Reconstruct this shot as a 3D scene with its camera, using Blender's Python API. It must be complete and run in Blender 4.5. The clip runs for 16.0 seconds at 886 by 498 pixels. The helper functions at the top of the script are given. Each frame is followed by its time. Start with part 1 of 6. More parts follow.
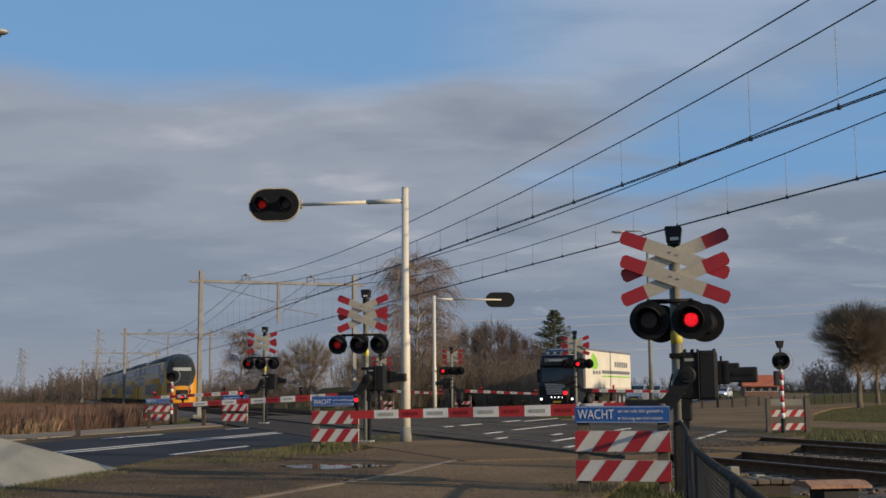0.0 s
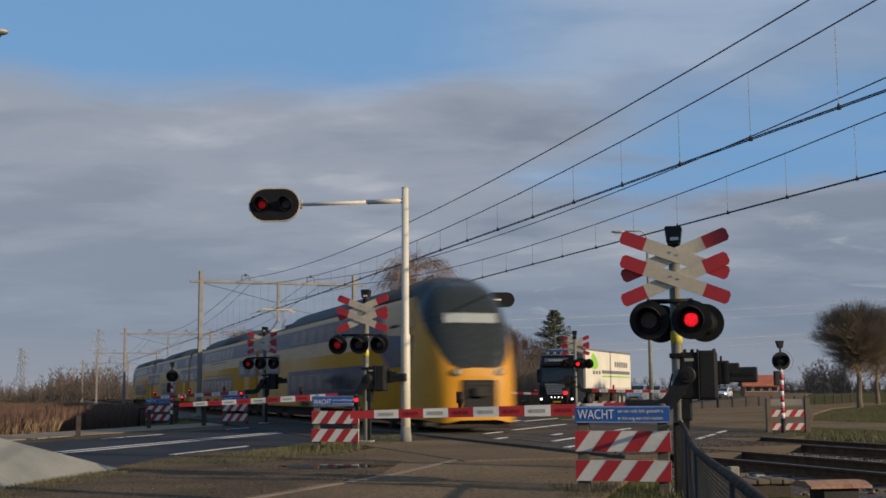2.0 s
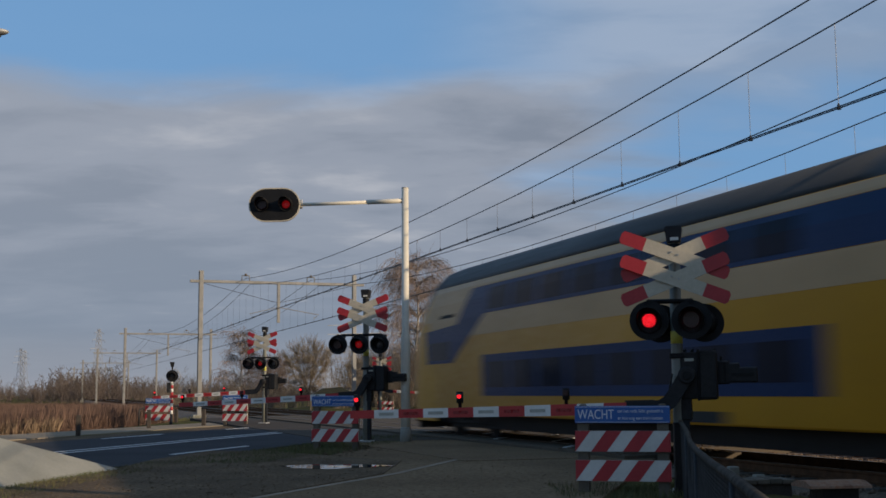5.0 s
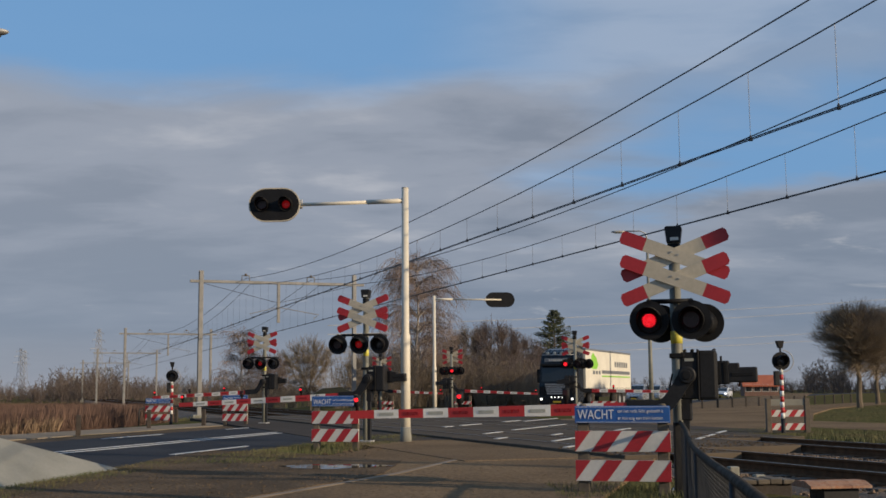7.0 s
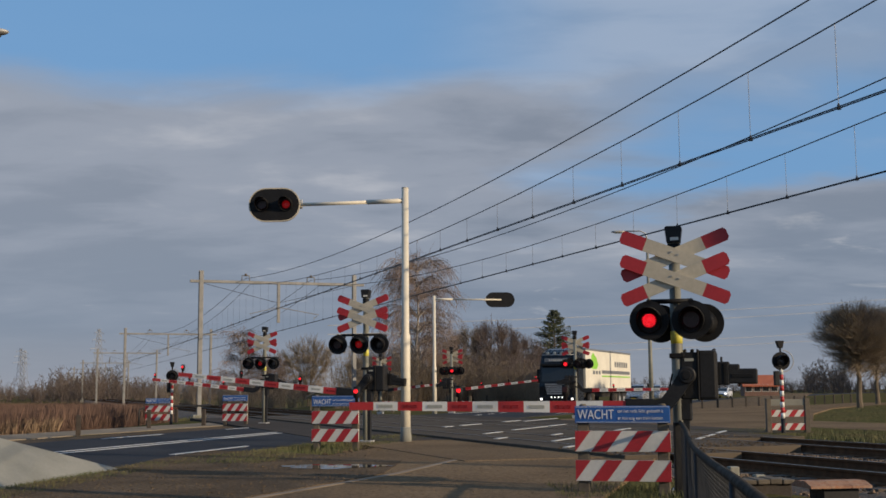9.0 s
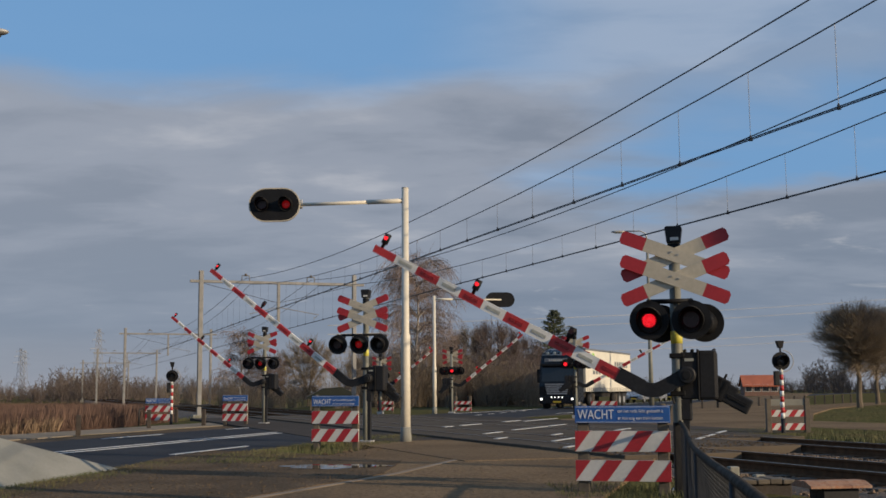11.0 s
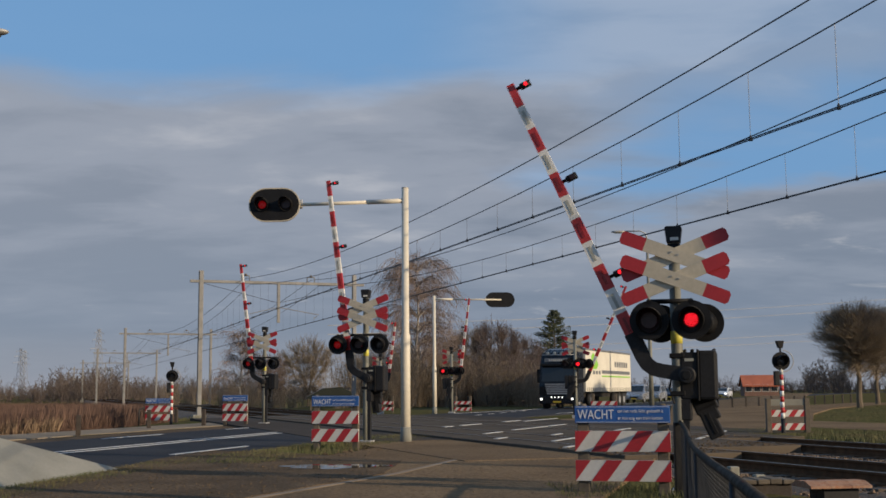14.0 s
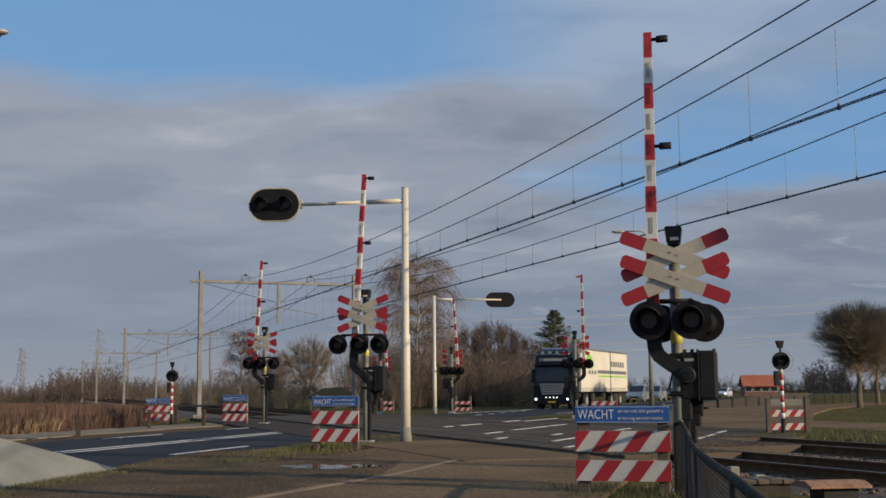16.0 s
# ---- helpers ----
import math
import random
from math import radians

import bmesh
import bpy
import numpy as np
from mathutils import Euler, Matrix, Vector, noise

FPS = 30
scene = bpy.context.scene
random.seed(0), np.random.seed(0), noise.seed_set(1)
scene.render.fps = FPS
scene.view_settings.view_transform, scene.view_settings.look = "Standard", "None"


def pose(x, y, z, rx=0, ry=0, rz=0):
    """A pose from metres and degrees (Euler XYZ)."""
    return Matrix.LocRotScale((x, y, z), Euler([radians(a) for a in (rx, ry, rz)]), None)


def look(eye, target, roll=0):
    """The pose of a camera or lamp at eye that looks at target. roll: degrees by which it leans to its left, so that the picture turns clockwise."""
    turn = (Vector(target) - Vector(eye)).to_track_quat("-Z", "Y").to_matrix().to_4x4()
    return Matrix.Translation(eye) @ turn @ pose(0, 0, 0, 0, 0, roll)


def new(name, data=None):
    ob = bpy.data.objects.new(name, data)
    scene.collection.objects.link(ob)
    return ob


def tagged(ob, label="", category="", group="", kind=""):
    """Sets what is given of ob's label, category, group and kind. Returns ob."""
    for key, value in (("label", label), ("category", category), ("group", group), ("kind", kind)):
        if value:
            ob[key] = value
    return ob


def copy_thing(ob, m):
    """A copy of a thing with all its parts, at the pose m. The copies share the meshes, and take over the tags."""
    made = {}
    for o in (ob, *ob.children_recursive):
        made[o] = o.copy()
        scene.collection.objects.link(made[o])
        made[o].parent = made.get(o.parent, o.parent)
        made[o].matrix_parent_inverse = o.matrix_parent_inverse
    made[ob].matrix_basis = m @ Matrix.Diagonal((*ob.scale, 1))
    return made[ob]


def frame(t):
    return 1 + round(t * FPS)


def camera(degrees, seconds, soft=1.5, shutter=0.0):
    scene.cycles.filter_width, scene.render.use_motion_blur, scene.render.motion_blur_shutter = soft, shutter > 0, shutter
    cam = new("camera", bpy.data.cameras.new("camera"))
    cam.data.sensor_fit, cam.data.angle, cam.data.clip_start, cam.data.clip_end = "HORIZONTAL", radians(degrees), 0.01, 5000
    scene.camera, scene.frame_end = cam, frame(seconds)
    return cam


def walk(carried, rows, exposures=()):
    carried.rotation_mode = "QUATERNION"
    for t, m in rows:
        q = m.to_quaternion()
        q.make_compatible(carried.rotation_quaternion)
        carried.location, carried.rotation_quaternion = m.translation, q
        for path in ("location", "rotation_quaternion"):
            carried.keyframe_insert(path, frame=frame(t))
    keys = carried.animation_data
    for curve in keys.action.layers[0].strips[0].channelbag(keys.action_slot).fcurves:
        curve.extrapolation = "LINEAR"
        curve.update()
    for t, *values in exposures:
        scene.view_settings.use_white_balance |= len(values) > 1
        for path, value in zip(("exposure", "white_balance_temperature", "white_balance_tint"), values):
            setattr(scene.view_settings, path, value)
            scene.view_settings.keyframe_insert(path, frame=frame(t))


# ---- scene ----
# ---------------------------------------------------------------- camera
cam = camera(41.86, 16.0, soft=1.6, shutter=0.6)
TILT = radians(7.03)
EYE = Vector((0.0, 0.0, 1.12))
VIEW = look(EYE, EYE + Vector((0.0, 10.0 * math.cos(TILT), 10.0 * math.sin(TILT))), -0.40)
walk(cam, [(0.0, VIEW), (16.0, VIEW)])
scene.view_settings.exposure = 0.0

# plan: the eye stands at the origin and looks along +y; rail heads lie at z = 0
TURN = 19.212                      # the tracks run this far to the left of +y
ROAD = -14.5                       # the road runs this far to the right
TRACK = pose(0, 0, 0, 0, 0, TURN)  # local x across the tracks, local y along them
NEAR, FAR = 11.5, 15.6             # the two track centres


def on_track(p, s, z=0.0):
    return TRACK @ Vector((p, s, z))


# ---------------------------------------------------------------- light
SUN_EL, SUN_AZ = 16.0, 119.0       # degrees; the azimuth from +y towards +x
sun_dir = Vector((math.sin(radians(SUN_AZ)) * math.cos(radians(SUN_EL)),
                  math.cos(radians(SUN_AZ)) * math.cos(radians(SUN_EL)), math.sin(radians(SUN_EL))))
sun_data = bpy.data.lights.new("sun", "SUN")
sun_data.energy, sun_data.angle, sun_data.color = 4.6, radians(0.6), (1.0, 0.80, 0.56)
sun = new("sun", sun_data)
sun.matrix_world = look(sun_dir * 100, (0, 0, 0))

world = bpy.data.worlds.new("sky")
world.use_nodes = True
scene.world = world
wt = world.node_tree
wt.nodes.clear()


def wnode(kind, **kw):
    n = wt.nodes.new(kind)
    for k, v in kw.items():
        if k == "op":
            n.operation = v
        else:
            n.inputs[k].default_value = v
    return n


def wmath(op, a, b=None, clamp=False):
    n = wt.nodes.new("ShaderNodeMath")
    n.operation, n.use_clamp = op, clamp
    for i, v in enumerate((a, b)):
        if v is None:
            continue
        if isinstance(v, (int, float)):
            n.inputs[i].default_value = v
        else:
            wt.links.new(v, n.inputs[i])
    return n.outputs[0]


def wmix(fac, a, b):
    n = wt.nodes.new("ShaderNodeMix")
    n.data_type = "RGBA"
    for sock, v in ((n.inputs["Factor"], fac), (n.inputs["A"], a), (n.inputs["B"], b)):
        if isinstance(v, (tuple, float, int)):
            sock.default_value = v
        else:
            wt.links.new(v, sock)
    return n.outputs["Result"]


def wramp(fac, stops):
    n = wt.nodes.new("ShaderNodeValToRGB")
    n.color_ramp.interpolation = "EASE"
    while len(n.color_ramp.elements) < len(stops):
        n.color_ramp.elements.new(0.5)
    for e, (pos, col) in zip(n.color_ramp.elements, stops):
        e.position, e.color = pos, (*col, 1) if isinstance(col, tuple) else (col, col, col, 1)
    wt.links.new(fac, n.inputs[0])
    return n.outputs[0]


sky = wt.nodes.new("ShaderNodeTexSky")
sky.sky_type, sky.sun_disc = "NISHITA", False
sky.sun_elevation, sky.sun_rotation = radians(SUN_EL), radians(SUN_AZ)
sky.air_density, sky.dust_density, sky.ozone_density = 1.0, 0.6, 1.6
coord = wt.nodes.new("ShaderNodeTexCoord")
sep = wt.nodes.new("ShaderNodeSeparateXYZ")
wt.links.new(coord.outputs["Generated"], sep.inputs[0])
sx, sy, sz = sep.outputs
up = wmath("MAXIMUM", sz, 0.0)
# clouds lie on a flat layer: the farther towards the horizon, the denser they close up
den = wmath("ADD", up, 0.16)
plane = wt.nodes.new("ShaderNodeCombineXYZ")
wt.links.new(wmath("DIVIDE", sx, den), plane.inputs[0])
wt.links.new(wmath("DIVIDE", sy, den), plane.inputs[1])


def cloud_noise(scale, detail, rough, offset, stretch, dist=0.0):
    m = wt.nodes.new("ShaderNodeMapping")
    m.inputs["Location"].default_value, m.inputs["Scale"].default_value = offset, stretch
    wt.links.new(plane.outputs[0], m.inputs[0])
    n = wnode("ShaderNodeTexNoise", Scale=scale, Detail=detail, Roughness=rough, Distortion=dist)
    wt.links.new(m.outputs[0], n.inputs["Vector"])
    return n.outputs["Fac"]


def wstep(v, lo, hi):
    n = wt.nodes.new("ShaderNodeMapRange")
    n.interpolation_type = "SMOOTHSTEP"
    n.inputs["From Min"].default_value, n.inputs["From Max"].default_value = lo, hi
    wt.links.new(v, n.inputs["Value"])
    return n.outputs["Result"]


big = cloud_noise(0.9, 3.0, 0.5, (3.1, 7.4, 0), (1.0, 1.0, 1))
fine = cloud_noise(1.7, 7.0, 0.53, (1.7, 0.3, 0), (0.8, 1.15, 1), 0.25)
wisp = cloud_noise(4.0, 6.0, 0.55, (5.0, 2.0, 0), (0.7, 1.2, 1), 0.5)
edge = wmath("ADD", sz, wmath("ADD", wmath("MULTIPLY", wmath("SUBTRACT", fine, 0.5), 0.13), wmath("MULTIPLY", wmath("SUBTRACT", big, 0.5), 0.07)))
rim = wmath("ADD", sx, wmath("MULTIPLY", wmath("SUBTRACT", fine, 0.5), 0.5))
# open blue high up, thinning to a veil, and a blue gap above a low bank
high = wmath("MULTIPLY", wstep(edge, 0.235, 0.285), wmath("SUBTRACT", 1.0, wmath("MULTIPLY", wstep(sx, -0.05, 0.16), 0.55)))
gap_lo = wmath("SUBTRACT", edge, wmath("MULTIPLY", sx, 0.10))
gap = wmath("MULTIPLY", wstep(gap_lo, 0.118, 0.150), wmath("SUBTRACT", 1.0, wmath("MULTIPLY", wstep(edge, 0.20, 0.27), 0.6)))
gap = wmath("MULTIPLY", gap, wstep(rim, 0.04, 0.24))
clear = wmath("MULTIPLY", wmath("MAXIMUM", high, gap), 0.95)
cover = wmath("SUBTRACT", 0.98, clear, True)
tone = wmath("ADD", wmath("MULTIPLY", fine, 0.70), wmath("MULTIPLY", wisp, 0.30))
tone = wmath("ADD", tone, wmath("MULTIPLY", wmath("SUBTRACT", up, 0.14), 0.35))
cloud = wramp(tone, [(0.38, (0.220, 0.256, 0.322)), (0.53, (0.300, 0.335, 0.405)), (0.68, (0.445, 0.465, 0.515))])
cloud = wmix(wmath("MULTIPLY", wmath("SUBTRACT", 1.0, wstep(wmath("ADD", up, wmath("MULTIPLY", wmath("SUBTRACT", fine, 0.5), 0.12)), 0.02, 0.19)), 0.8), cloud, (0.194, 0.246, 0.326, 1))
# thinner, paler cover towards the left, and small bright puffs low down
cloud = wmix(wmath("MULTIPLY", wmath("SUBTRACT", 1.0, wstep(rim, -0.42, 0.06)), 0.20), cloud, (0.36, 0.392, 0.455, 1))
puff = cloud_noise(3.2, 5.0, 0.6, (2.4, 6.1, 0), (0.8, 1.0, 1), 0.3)
puff = wmath("MULTIPLY", wstep(puff, 0.60, 0.74), wmath("MULTIPLY", wstep(up, 0.03, 0.07), wmath("SUBTRACT", 1.0, wstep(up, 0.12, 0.20))))
cloud = wmix(wmath("MULTIPLY", puff, 0.55), cloud, (0.46, 0.475, 0.515, 1))
blue = wmix(0.8, sky.outputs[0], (1.95, 4.2, 7.6, 1))
scaled = wt.nodes.new("ShaderNodeVectorMath")
scaled.operation = "SCALE"
scaled.inputs["Scale"].default_value = 0.085
wt.links.new(blue, scaled.inputs[0])
whole = wmix(cover, scaled.outputs[0], cloud)
# a pale band low over the land
low = wramp(up, [(0.0, 0.6), (0.025, 0.35), (0.06, 0.0)])
whole = wmix(low, whole, (0.34, 0.345, 0.375, 1))
bg = wt.nodes.new("ShaderNodeBackground")
bg.inputs["Strength"].default_value = 1.0
wout = wt.nodes.new("ShaderNodeOutputWorld")
wt.links.new(whole, bg.inputs[0])
wt.links.new(bg.outputs[0], wout.inputs[0])

# ---------------------------------------------------------------- materials


def surf(name, c1, c2=None, scale=4.0, rough=0.7, metal=0.0, bump=0.0, bscale=60.0, c3=None, fine=30.0, fmix=0.35,
         glow=None, power=0.0, vary=0.0, island=False, spec=0.5, contrast=0.16):
    """Two colours broken up at two scales, with a fine relief."""
    m = bpy.data.materials.new(name)
    m.use_nodes = True
    t = m.node_tree
    b = t.nodes["Principled BSDF"]
    b.inputs["Roughness"].default_value, b.inputs["Metallic"].default_value = rough, metal
    b.inputs["Specular IOR Level"].default_value = spec
    c2 = c2 or c1
    tc = t.nodes.new("ShaderNodeTexCoord")

    def noise_at(s, detail=5.0):
        n = t.nodes.new("ShaderNodeTexNoise")
        n.inputs["Scale"].default_value, n.inputs["Detail"].default_value = s, detail
        t.links.new(tc.outputs["Object"], n.inputs["Vector"])
        return n.outputs["Fac"]

    def ramp(f, lo, hi):
        r = t.nodes.new("ShaderNodeMapRange")
        r.inputs["From Min"].default_value, r.inputs["From Max"].default_value = lo, hi
        t.links.new(f, r.inputs["Value"])
        return r.outputs["Result"]

    def mix(f, a, c):
        n = t.nodes.new("ShaderNodeMix")
        n.data_type = "RGBA"
        for sock, v in ((n.inputs["Factor"], f), (n.inputs["A"], a), (n.inputs["B"], c)):
            if isinstance(v, tuple):
                sock.default_value = (*v, 1) if len(v) == 3 else v
            elif isinstance(v, float):
                sock.default_value = v
            else:
                t.links.new(v, sock)
        return n.outputs["Result"]

    col = mix(ramp(noise_at(scale), 0.5 - contrast, 0.5 + contrast), c1, c2)
    f2 = ramp(noise_at(fine, 8.0), 0.35, 0.65)
    third = c3 or tuple(v * 0.62 for v in c1)
    g = t.nodes.new("ShaderNodeMath")
    g.operation = "MULTIPLY"
    g.inputs[1].default_value = fmix
    t.links.new(f2, g.inputs[0])
    col = mix(g.outputs[0], col, third)
    if vary:
        if island:
            src = t.nodes.new("ShaderNodeNewGeometry").outputs["Random Per Island"]
        else:
            src = t.nodes.new("ShaderNodeObjectInfo").outputs["Random"]
        hv = t.nodes.new("ShaderNodeHueSaturation")
        r = t.nodes.new("ShaderNodeMapRange")
        r.inputs["To Min"].default_value, r.inputs["To Max"].default_value = 1 - vary, 1 + vary
        t.links.new(src, r.inputs["Value"])
        t.links.new(r.outputs["Result"], hv.inputs["Value"])
        t.links.new(col, hv.inputs["Color"])
        col = hv.outputs["Color"]
    t.links.new(col, b.inputs["Base Color"])
    rr = t.nodes.new("ShaderNodeMapRange")
    rr.inputs["To Min"].default_value, rr.inputs["To Max"].default_value = max(rough - 0.08, 0.02), min(rough + 0.1, 1)
    t.links.new(f2, rr.inputs["Value"])
    t.links.new(rr.outputs["Result"], b.inputs["Roughness"])
    if bump:
        bn = t.nodes.new("ShaderNodeBump")
        bn.inputs["Strength"].default_value, bn.inputs["Distance"].default_value = 0.8, bump
        t.links.new(noise_at(bscale, 6.0), bn.inputs["Height"])
        t.links.new(bn.outputs[0], b.inputs["Normal"])
    if glow:
        b.inputs["Emission Color"].default_value = (*glow, 1)
        b.inputs["Emission Strength"].default_value = power
    return m


M = {}
M["asphalt"] = surf("dark_asphalt", (0.034, 0.036, 0.042), (0.048, 0.050, 0.056), 0.35, 0.85, bump=0.004, bscale=220, fine=60, fmix=0.4, c3=(0.06, 0.058, 0.056), spec=0.03)
M["crossing_asphalt"] = surf("worn_crossing_asphalt", (0.066, 0.055, 0.046), (0.048, 0.041, 0.036), 0.5, 0.85, bump=0.004, bscale=200, fine=50, fmix=0.4, c3=(0.10, 0.085, 0.07), spec=0.03)
M["path"] = surf("worn_brown_asphalt", (0.250, 0.178, 0.113), (0.165, 0.118, 0.077), 0.30, 0.95, bump=0.030, bscale=34, fine=20, fmix=0.7, c3=(0.105, 0.075, 0.050), spec=0.0)
M["dirt"] = surf("wet_dirt", (0.105, 0.076, 0.050), (0.175, 0.125, 0.080), 0.9, 0.85, bump=0.05, bscale=18, fine=16, fmix=0.7, c3=(0.055, 0.040, 0.028), spec=0.02)
M["ground"] = surf("rough_grass_soil", (0.088, 0.085, 0.034), (0.130, 0.096, 0.050), 0.25, 0.95, bump=0.05, bscale=14, fine=25, fmix=0.5, c3=(0.05, 0.055, 0.022), spec=0.0)
M["cyclepath"] = surf("pale_pavement", (0.30, 0.245, 0.185), (0.215, 0.175, 0.13), 0.6, 0.95, bump=0.012, bscale=50, fine=40, spec=0.0)
M["edging"] = surf("worn_edging", (0.245, 0.18, 0.118), (0.17, 0.124, 0.082), 1.2, 0.9, fine=40)
M["concrete"] = surf("weathered_concrete", (0.255, 0.248, 0.212), (0.170, 0.166, 0.138), 1.2, 0.85, bump=0.006, bscale=50, fine=40, fmix=0.3)
M["deck"] = surf("crossing_deck", (0.100, 0.078, 0.056), (0.066, 0.053, 0.040), 0.8, 0.75, bump=0.006, bscale=90, fine=80, fmix=0.4, c3=(0.12, 0.105, 0.09), vary=0.12, spec=0.02)
M["ballast"] = surf("ballast_stone", (0.225, 0.150, 0.094), (0.135, 0.092, 0.060), 9.0, 0.9, bump=0.05, bscale=22, fine=38, fmix=0.6, c3=(0.05, 0.04, 0.035), vary=0.35, island=True)
M["paint_line"] = surf("road_paint", (0.62, 0.62, 0.60), (0.45, 0.45, 0.44), 3.0, 0.6, fine=60, fmix=0.35, c3=(0.2, 0.2, 0.2))
M["rail"] = surf("rusty_rail", (0.135, 0.074, 0.043), (0.090, 0.052, 0.032), 6.0, 0.95, 0.0, fine=50, spec=0.0)
M["rail_head"] = surf("polished_rail_head", (0.26, 0.235, 0.21), (0.19, 0.165, 0.145), 3.0, 0.42, 1.0)
M["sleeper"] = surf("sleeper_timber", (0.10, 0.075, 0.055), (0.06, 0.048, 0.04), 5.0, 0.9, bump=0.01, bscale=40, vary=0.2)
M["galv"] = surf("galvanised_steel", (0.46, 0.45, 0.43), (0.36, 0.35, 0.33), 2.0, 0.5, 0.35, fine=22, fmix=0.25)
M["mast_grey"] = surf("weathered_mast_steel", (0.27, 0.265, 0.255), (0.19, 0.185, 0.175), 1.6, 0.6, 0.2, fine=18)
M["cream"] = surf("cream_painted_pole", (0.66, 0.61, 0.50), (0.55, 0.50, 0.41), 1.0, 0.5, fine=16, fmix=0.25)
M["pole_green"] = surf("mast_olive_paint", (0.20, 0.20, 0.165), (0.14, 0.14, 0.12), 2.0, 0.55, fine=25)
# colour of the sunlit strip painted on the mast poles
M["yellow_band"] = surf("yellow_band", (0.72, 0.66, 0.10), (0.60, 0.55, 0.10), 5.0, 0.5)
M["black"] = surf("black_plastic", (0.009, 0.009, 0.010), (0.014, 0.014, 0.015), 6.0, 0.6, fine=40, fmix=0.3, spec=0.2)
M["black_metal"] = surf("black_painted_metal", (0.013, 0.013, 0.015), (0.021, 0.021, 0.022), 4.0, 0.55, bump=0.001, bscale=90, spec=0.25)
M["dark_lens"] = surf("dark_red_lens", (0.030, 0.004, 0.004), (0.022, 0.003, 0.003), 30.0, 0.35)
M["clear_lens"] = surf("clear_white_lens", (0.07, 0.07, 0.075), (0.04, 0.04, 0.045), 30.0, 0.15)
M["red_glow"] = surf("lit_red_lens", (0.5, 0.01, 0.01), None, 60.0, 0.3, glow=(1.0, 0.012, 0.02), power=0.30)
M["led"] = surf("lit_red_diodes", (0.6, 0.02, 0.02), None, 60.0, 0.3, glow=(1.0, 0.016, 0.035), power=2.6)
M["rust"] = surf("flaking_rusty_lid", (0.30, 0.130, 0.062), (0.19, 0.085, 0.046), 5.0, 0.9, bump=0.008, bscale=40, fine=22, fmix=0.6, c3=(0.34, 0.24, 0.17))
M["red_far_glow"] = surf("lit_small_red_lens", (0.5, 0.01, 0.01), None, 60.0, 0.3, glow=(1.0, 0.015, 0.025), power=1.5)
M["red_dim"] = surf("side_seen_red_lens", (0.30, 0.008, 0.01), (0.2, 0.007, 0.008), 60.0, 0.3, glow=(1.0, 0.015, 0.02), power=0.11)
M["head_glow"] = surf("lit_headlamp", (0.9, 0.9, 0.85), None, 60.0, 0.2, glow=(1.0, 0.97, 0.90), power=3.0)
M["white"] = surf("white_reflective_board", (0.62, 0.60, 0.55), (0.52, 0.50, 0.45), 2.5, 0.5, fine=25, fmix=0.2)
M["cross_white"] = surf("weathered_white_board", (0.50, 0.445, 0.345), (0.43, 0.38, 0.29), 3.0, 0.6, fine=20, fmix=0.25)
M["red"] = surf("red_reflective_board", (0.40, 0.022, 0.028), (0.33, 0.020, 0.026), 3.0, 0.45, fine=30, fmix=0.25)
M["boom_white"] = surf("boom_white_paint", (0.74, 0.72, 0.67), (0.64, 0.62, 0.57), 2.0, 0.45, fine=20, fmix=0.2)
M["boom_red"] = surf("boom_red_paint", (0.46, 0.030, 0.030), (0.36, 0.026, 0.026), 2.0, 0.45, fine=20, fmix=0.2)
M["reflector"] = surf("grey_reflector", (0.40, 0.40, 0.34), (0.30, 0.30, 0.26), 9.0, 0.35)
M["red_reflector"] = surf("red_reflector", (0.26, 0.012, 0.014), (0.2, 0.01, 0.012), 9.0, 0.3)
M["sign_blue"] = surf("blue_sign", (0.022, 0.105, 0.34), (0.018, 0.085, 0.28), 3.0, 0.45, fine=30, fmix=0.2)
M["sign_white"] = surf("white_lettering", (0.70, 0.72, 0.75), (0.62, 0.64, 0.68), 8.0, 0.5)
M["wood"] = surf("grey_weathered_wood", (0.130, 0.106, 0.078), (0.090, 0.073, 0.054), 6.0, 0.9, bump=0.006, bscale=50, vary=0.2)
M["pale_wood"] = surf("pale_new_wood", (0.36, 0.28, 0.18), (0.28, 0.21, 0.13), 6.0, 0.8, bump=0.004, bscale=50)
M["wire"] = surf("dark_copper_wire", (0.045, 0.045, 0.048), (0.03, 0.03, 0.032), 6.0, 0.5, 0.4)
M["water"] = surf("puddle_water", (0.03, 0.03, 0.03), (0.025, 0.025, 0.027), 2.0, 0.03, fine=4.0, fmix=0.1)
M["yellow"] = surf("train_yellow", (0.55, 0.255, 0.016), (0.49, 0.222, 0.014), 0.8, 0.42, fine=9, fmix=0.14, spec=0.3)
# train yellow with the sky's reflection on the upper side put into the colour
M["pale_yellow"] = surf("yellow_with_sky_sheen", (0.49, 0.300, 0.145), (0.43, 0.265, 0.125), 0.8, 0.4, fine=9, fmix=0.14, spec=0.3)
M["train_blue"] = surf("train_blue", (0.006, 0.031, 0.094), (0.005, 0.026, 0.078), 0.8, 0.34, fine=9, fmix=0.2, spec=0.12)
M["train_roof"] = surf("train_roof_grey", (0.038, 0.038, 0.038), (0.026, 0.026, 0.027), 0.9, 0.7, fine=8, fmix=0.3)
M["train_glass"] = surf("train_window_glass", (0.010, 0.016, 0.030), (0.008, 0.012, 0.024), 1.0, 0.2, spec=0.06)
M["windscreen"] = surf("train_windscreen", (0.026, 0.031, 0.032), (0.020, 0.025, 0.026), 0.7, 0.22, fine=6, fmix=0.2, spec=0.22)
